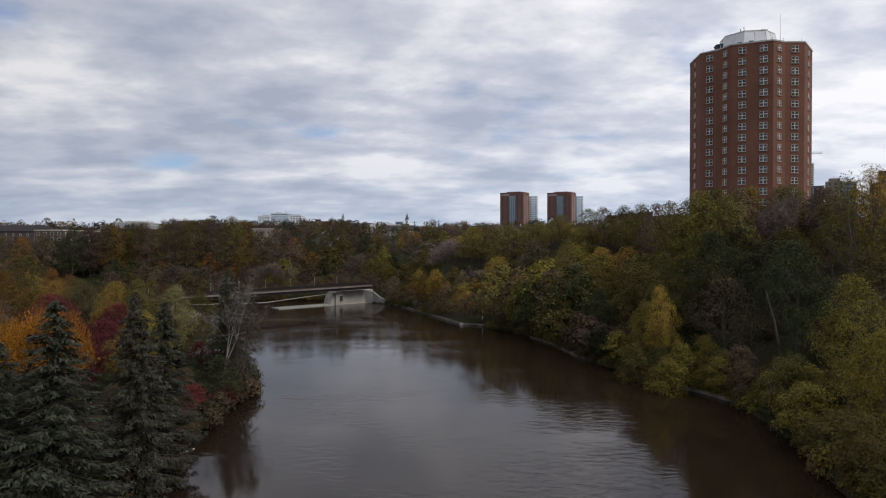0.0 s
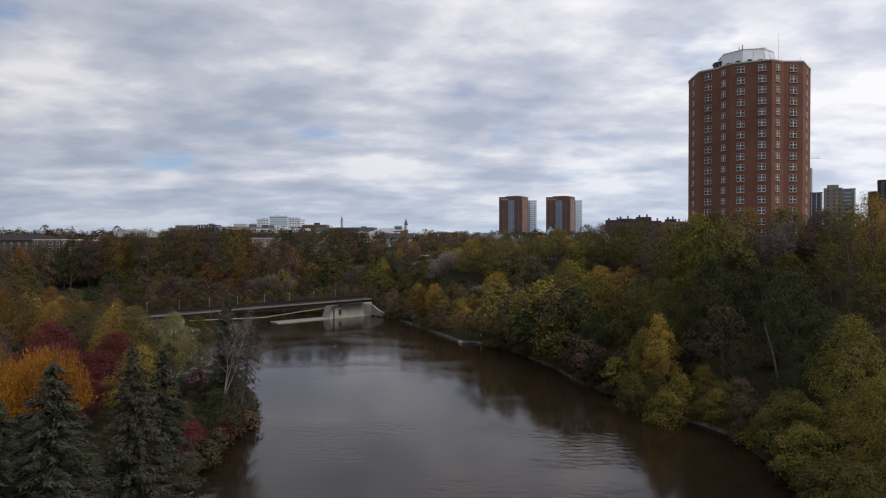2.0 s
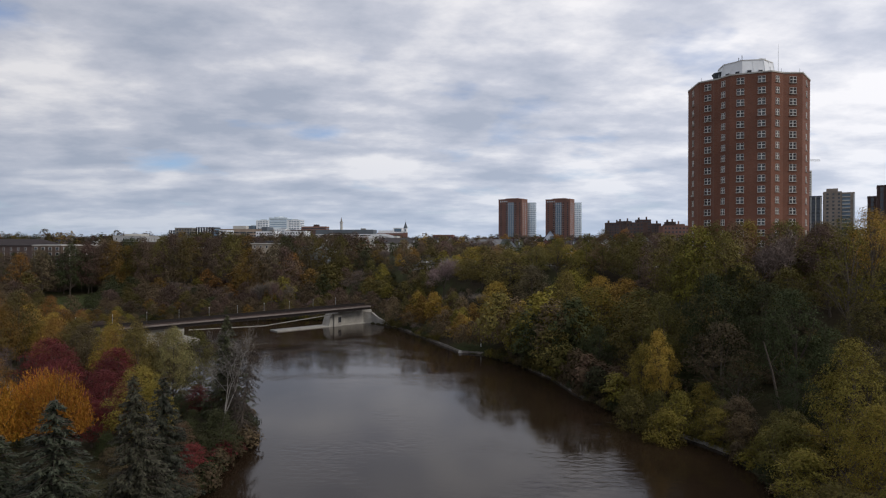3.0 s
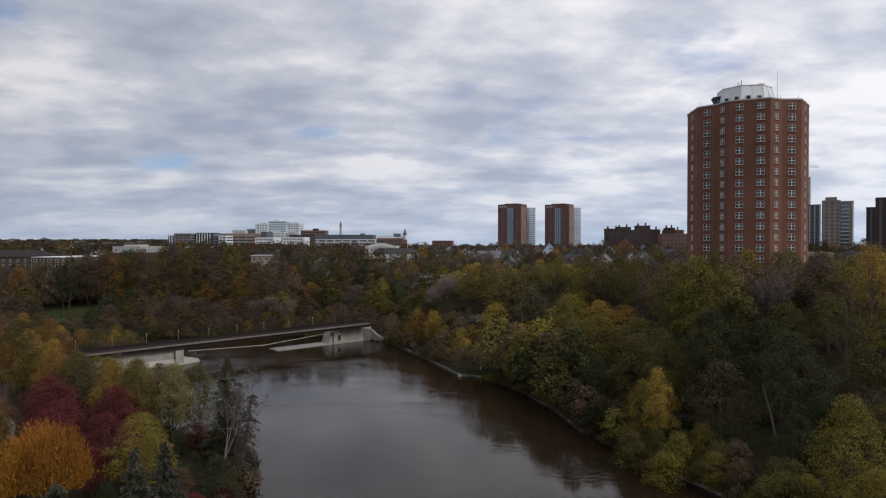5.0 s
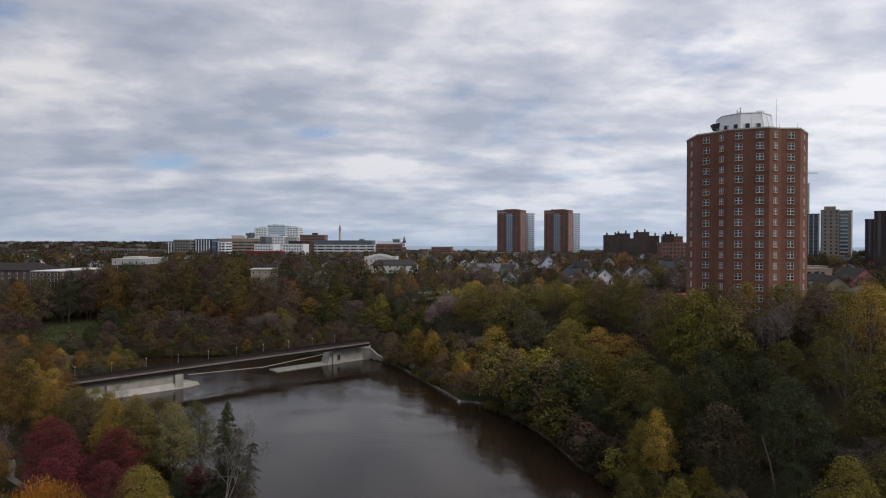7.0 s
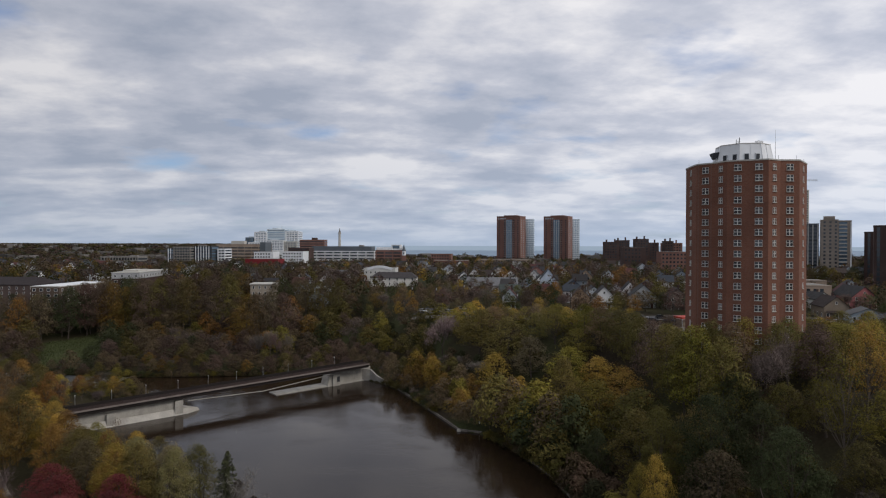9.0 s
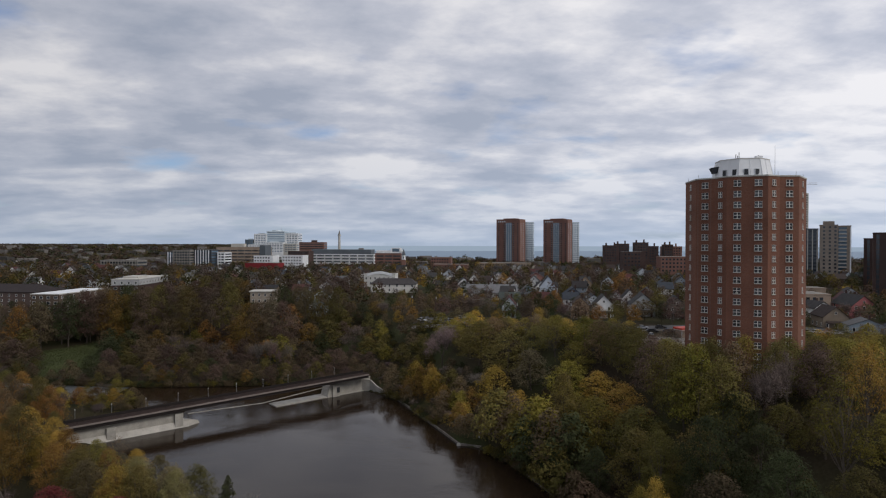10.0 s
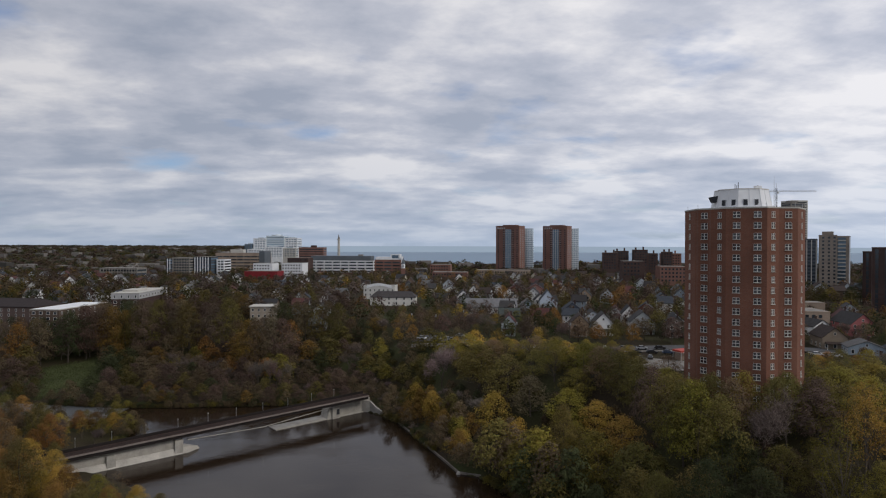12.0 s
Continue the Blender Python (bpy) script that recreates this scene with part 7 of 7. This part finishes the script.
for k, (x, y) in enumerate(sites):
    word, wall = rng.choice(WALLS)
    shade_ = rng.uniform(0.8, 1.12)
    wall = tuple(min(0.8, c * shade_) for c in wall)
    rf = rng.choice(ROOFS)
    w, d = rng.uniform(6.8, 9.2), rng.uniform(9.5, 13)
    eave, rise = rng.choice([5.4, 5.6, 5.8, 3.4]), rng.uniform(2.8, 4.0)
    across = rng.random() < 0.28
    if k < 270:
        house(x, y, w, d, eave, eave + rise, rng.uniform(-14, 4) - math.degrees(math.atan2(x, y)) * 0.5, wall, rf,
              "%s %s house with %s roof" % (word, "side-gabled" if across else "gabled", "dark" if sum(rf) < 0.2 else "grey"), 2 if k < 40 else 1 if k < 110 else 0, across)
    else:
        far_sites.append((x, y, w, d, eave, rise, across))
    reserve(x, y, 5.5, 6.5)
for x, y, w, d, eave, rise, across in far_sites:
    a_, b_ = (d, w) if across else (w, d)
    z = ground_at(x, y)
    q = Matrix.Rotation(radians(rng.uniform(-14, 4) + (90 if across else 0)), 4, "Z")
    p = [q @ Vector(v) + Vector((x, y, z)) for v in ((-a_ / 2, -b_ / 2, -1), (a_ / 2, -b_ / 2, -1), (a_ / 2, -b_ / 2, eave), (0, -b_ / 2, eave + rise), (-a_ / 2, -b_ / 2, eave),
                                                    (-a_ / 2, b_ / 2, -1), (a_ / 2, b_ / 2, -1), (a_ / 2, b_ / 2, eave), (0, b_ / 2, eave + rise), (-a_ / 2, b_ / 2, eave))]
    far_walls.add(p, [(0, 1, 2, 3, 4), (9, 8, 7, 6, 5), (1, 6, 7, 2), (5, 0, 4, 9)])
    p = [q @ Vector(v) + Vector((x, y, z)) for v in ((-a_ / 2 - .4, -b_ / 2 - .4, eave - .3), (0, -b_ / 2 - .4, eave + rise + .2), (a_ / 2 + .4, -b_ / 2 - .4, eave - .3),
                                                    (-a_ / 2 - .4, b_ / 2 + .4, eave - .3), (0, b_ / 2 + .4, eave + rise + .2), (a_ / 2 + .4, b_ / 2 + .4, eave - .3))]
    far_roofs.add(p, [(0, 1, 4, 3), (1, 2, 5, 4), (0, 3, 5, 2)])
far = part("far_houses", far_walls, material("far_siding", (0.28, 0.265, 0.25), 0.8, stain=0.1, island=0.6))
tagged(far, "distant rows of pale and grey gabled houses", "houses", kind="stuff")
tagged(part("far_roofs", far_roofs, material("far_shingles", (0.055, 0.051, 0.05), 0.9, stain=0.2, island=0.45), far), kind="stuff")

# taller trees behind the first buildings of the rim
for i in range(26):
    x, y = -172 + i * 6.5 + tree_rng.uniform(-2, 2), 360 + tree_rng.uniform(-8, 8)
    if -52 < x < -9 or not free(x, y, 1.5):
        continue
    key("wood", x, y, tree_rng.choice(["mauve", "brown", "ochre", "brown", "olive", "mauve"]), tree_rng.uniform(35, 39.5) if x > -150 else tree_rng.uniform(32, 34.5), tree_rng.uniform(1.2, 1.5), where=RIM, gap=7)
mix = ["brown"] * 6 + ["olive"] * 5 + ["grey"] * 3 + ["mauve"] * 5 + ["rust"] + ["gold"] + ["dark"] * 4
spots = np.random.default_rng(5)
chosen = []
for x, y in zip(spots.uniform(-640, 640, 26000).tolist(), (244 + 520 * spots.random(26000) ** 1.25).tolist()):
    if abs(x) > 0.8 * y or y < front(x) + 3 or not free(x, y, 1.0):
        continue
    if -12 < x < 205 and abs(y - float(np.interp(x, [p[0] for p in STREET], [p[1] for p in STREET]))) < 8:
        continue
    if 60 < x < 108 and y < 244 or math.hypot(x - 86, y - 173) < 22:
        continue
    size = rng.uniform(0.58, 1.02) * (1.25 if x < -28 and y < 460 else 1.0)
    gap = 5.4 * size + (2.3 if x > -30 else 1.4) + max(0, (y - 400) / 140)
    if not clear_of(x, y, gap):
        continue
    take(x, y, gap)
    tint = rng.choice(mix)
    chosen.append((math.hypot(x, y), x, y, "bare" if tint == "grey" and y < 390 else "town", tint, size))
chosen.sort()
rest = []
near_town = 0
for far_, x, y, kind, tint, size in chosen:
    if near_town < 110:
        near_town += 1
        o = plant(kind, x, y, tint, size * 1.0, rng.uniform(0.85, 1.1), where="among town houses")
        o.name = "street_tree"
    else:
        rest.append(("town_mass", pose_of(x, y, size, rng.uniform(0.8, 1.05)), tint, rng.uniform(0.6, 1.0) * (0.8 if x < -100 else 1.0)))
woods("town_trees", "autumn trees filling the gaps among town houses", rest)

# wooded town reaching to the horizon
rows = []
for x, y in zip(spots.uniform(-1, 1, 7000).tolist(), (735 + 4100 * spots.random(7000) ** 2.0).tolist()):
    x = x * 0.82 * y
    if y > 1180 and x > -0.215 * y or not free(x, y, 2):
        continue
    s = 1.0 + (y - 735) / 1300
    rows.append(("far", pose(x, y, ground_at(x, y), 0, 0, rng.uniform(0, 360)) @ Matrix.Diagonal((s * 1.3, s * 1.2, rng.uniform(0.75, 1.2), 1)), rng.choice(["brown", "mauve", "dark", "brown", "olive", "mauve"]), rng.uniform(0.5, 0.85)))
woods("distant_woods", "distant autumn treetops out to the horizon", rows)
far = Shape()
for k in range(320):
    y = 745 + 2000 * rng.random() ** 1.5
    x = rng.uniform(-0.8, 0.8) * y
    if y > 1150 and x > -0.22 * y or not free(x, y, 3):
        continue
    far.box(x, y, ground_at(x, y) - 1, rng.uniform(8, 26), rng.uniform(8, 18), rng.uniform(8, 12), rng.uniform(-0.3, 0.3), rng.choice([0.6, 1.0, 1.0]))
tagged(part("distant_houses", far, material("distant_walls", (0.13, 0.12, 0.11), 0.85, island=0.7)), "distant flat and gabled buildings towards the horizon", "houses", kind="stuff")
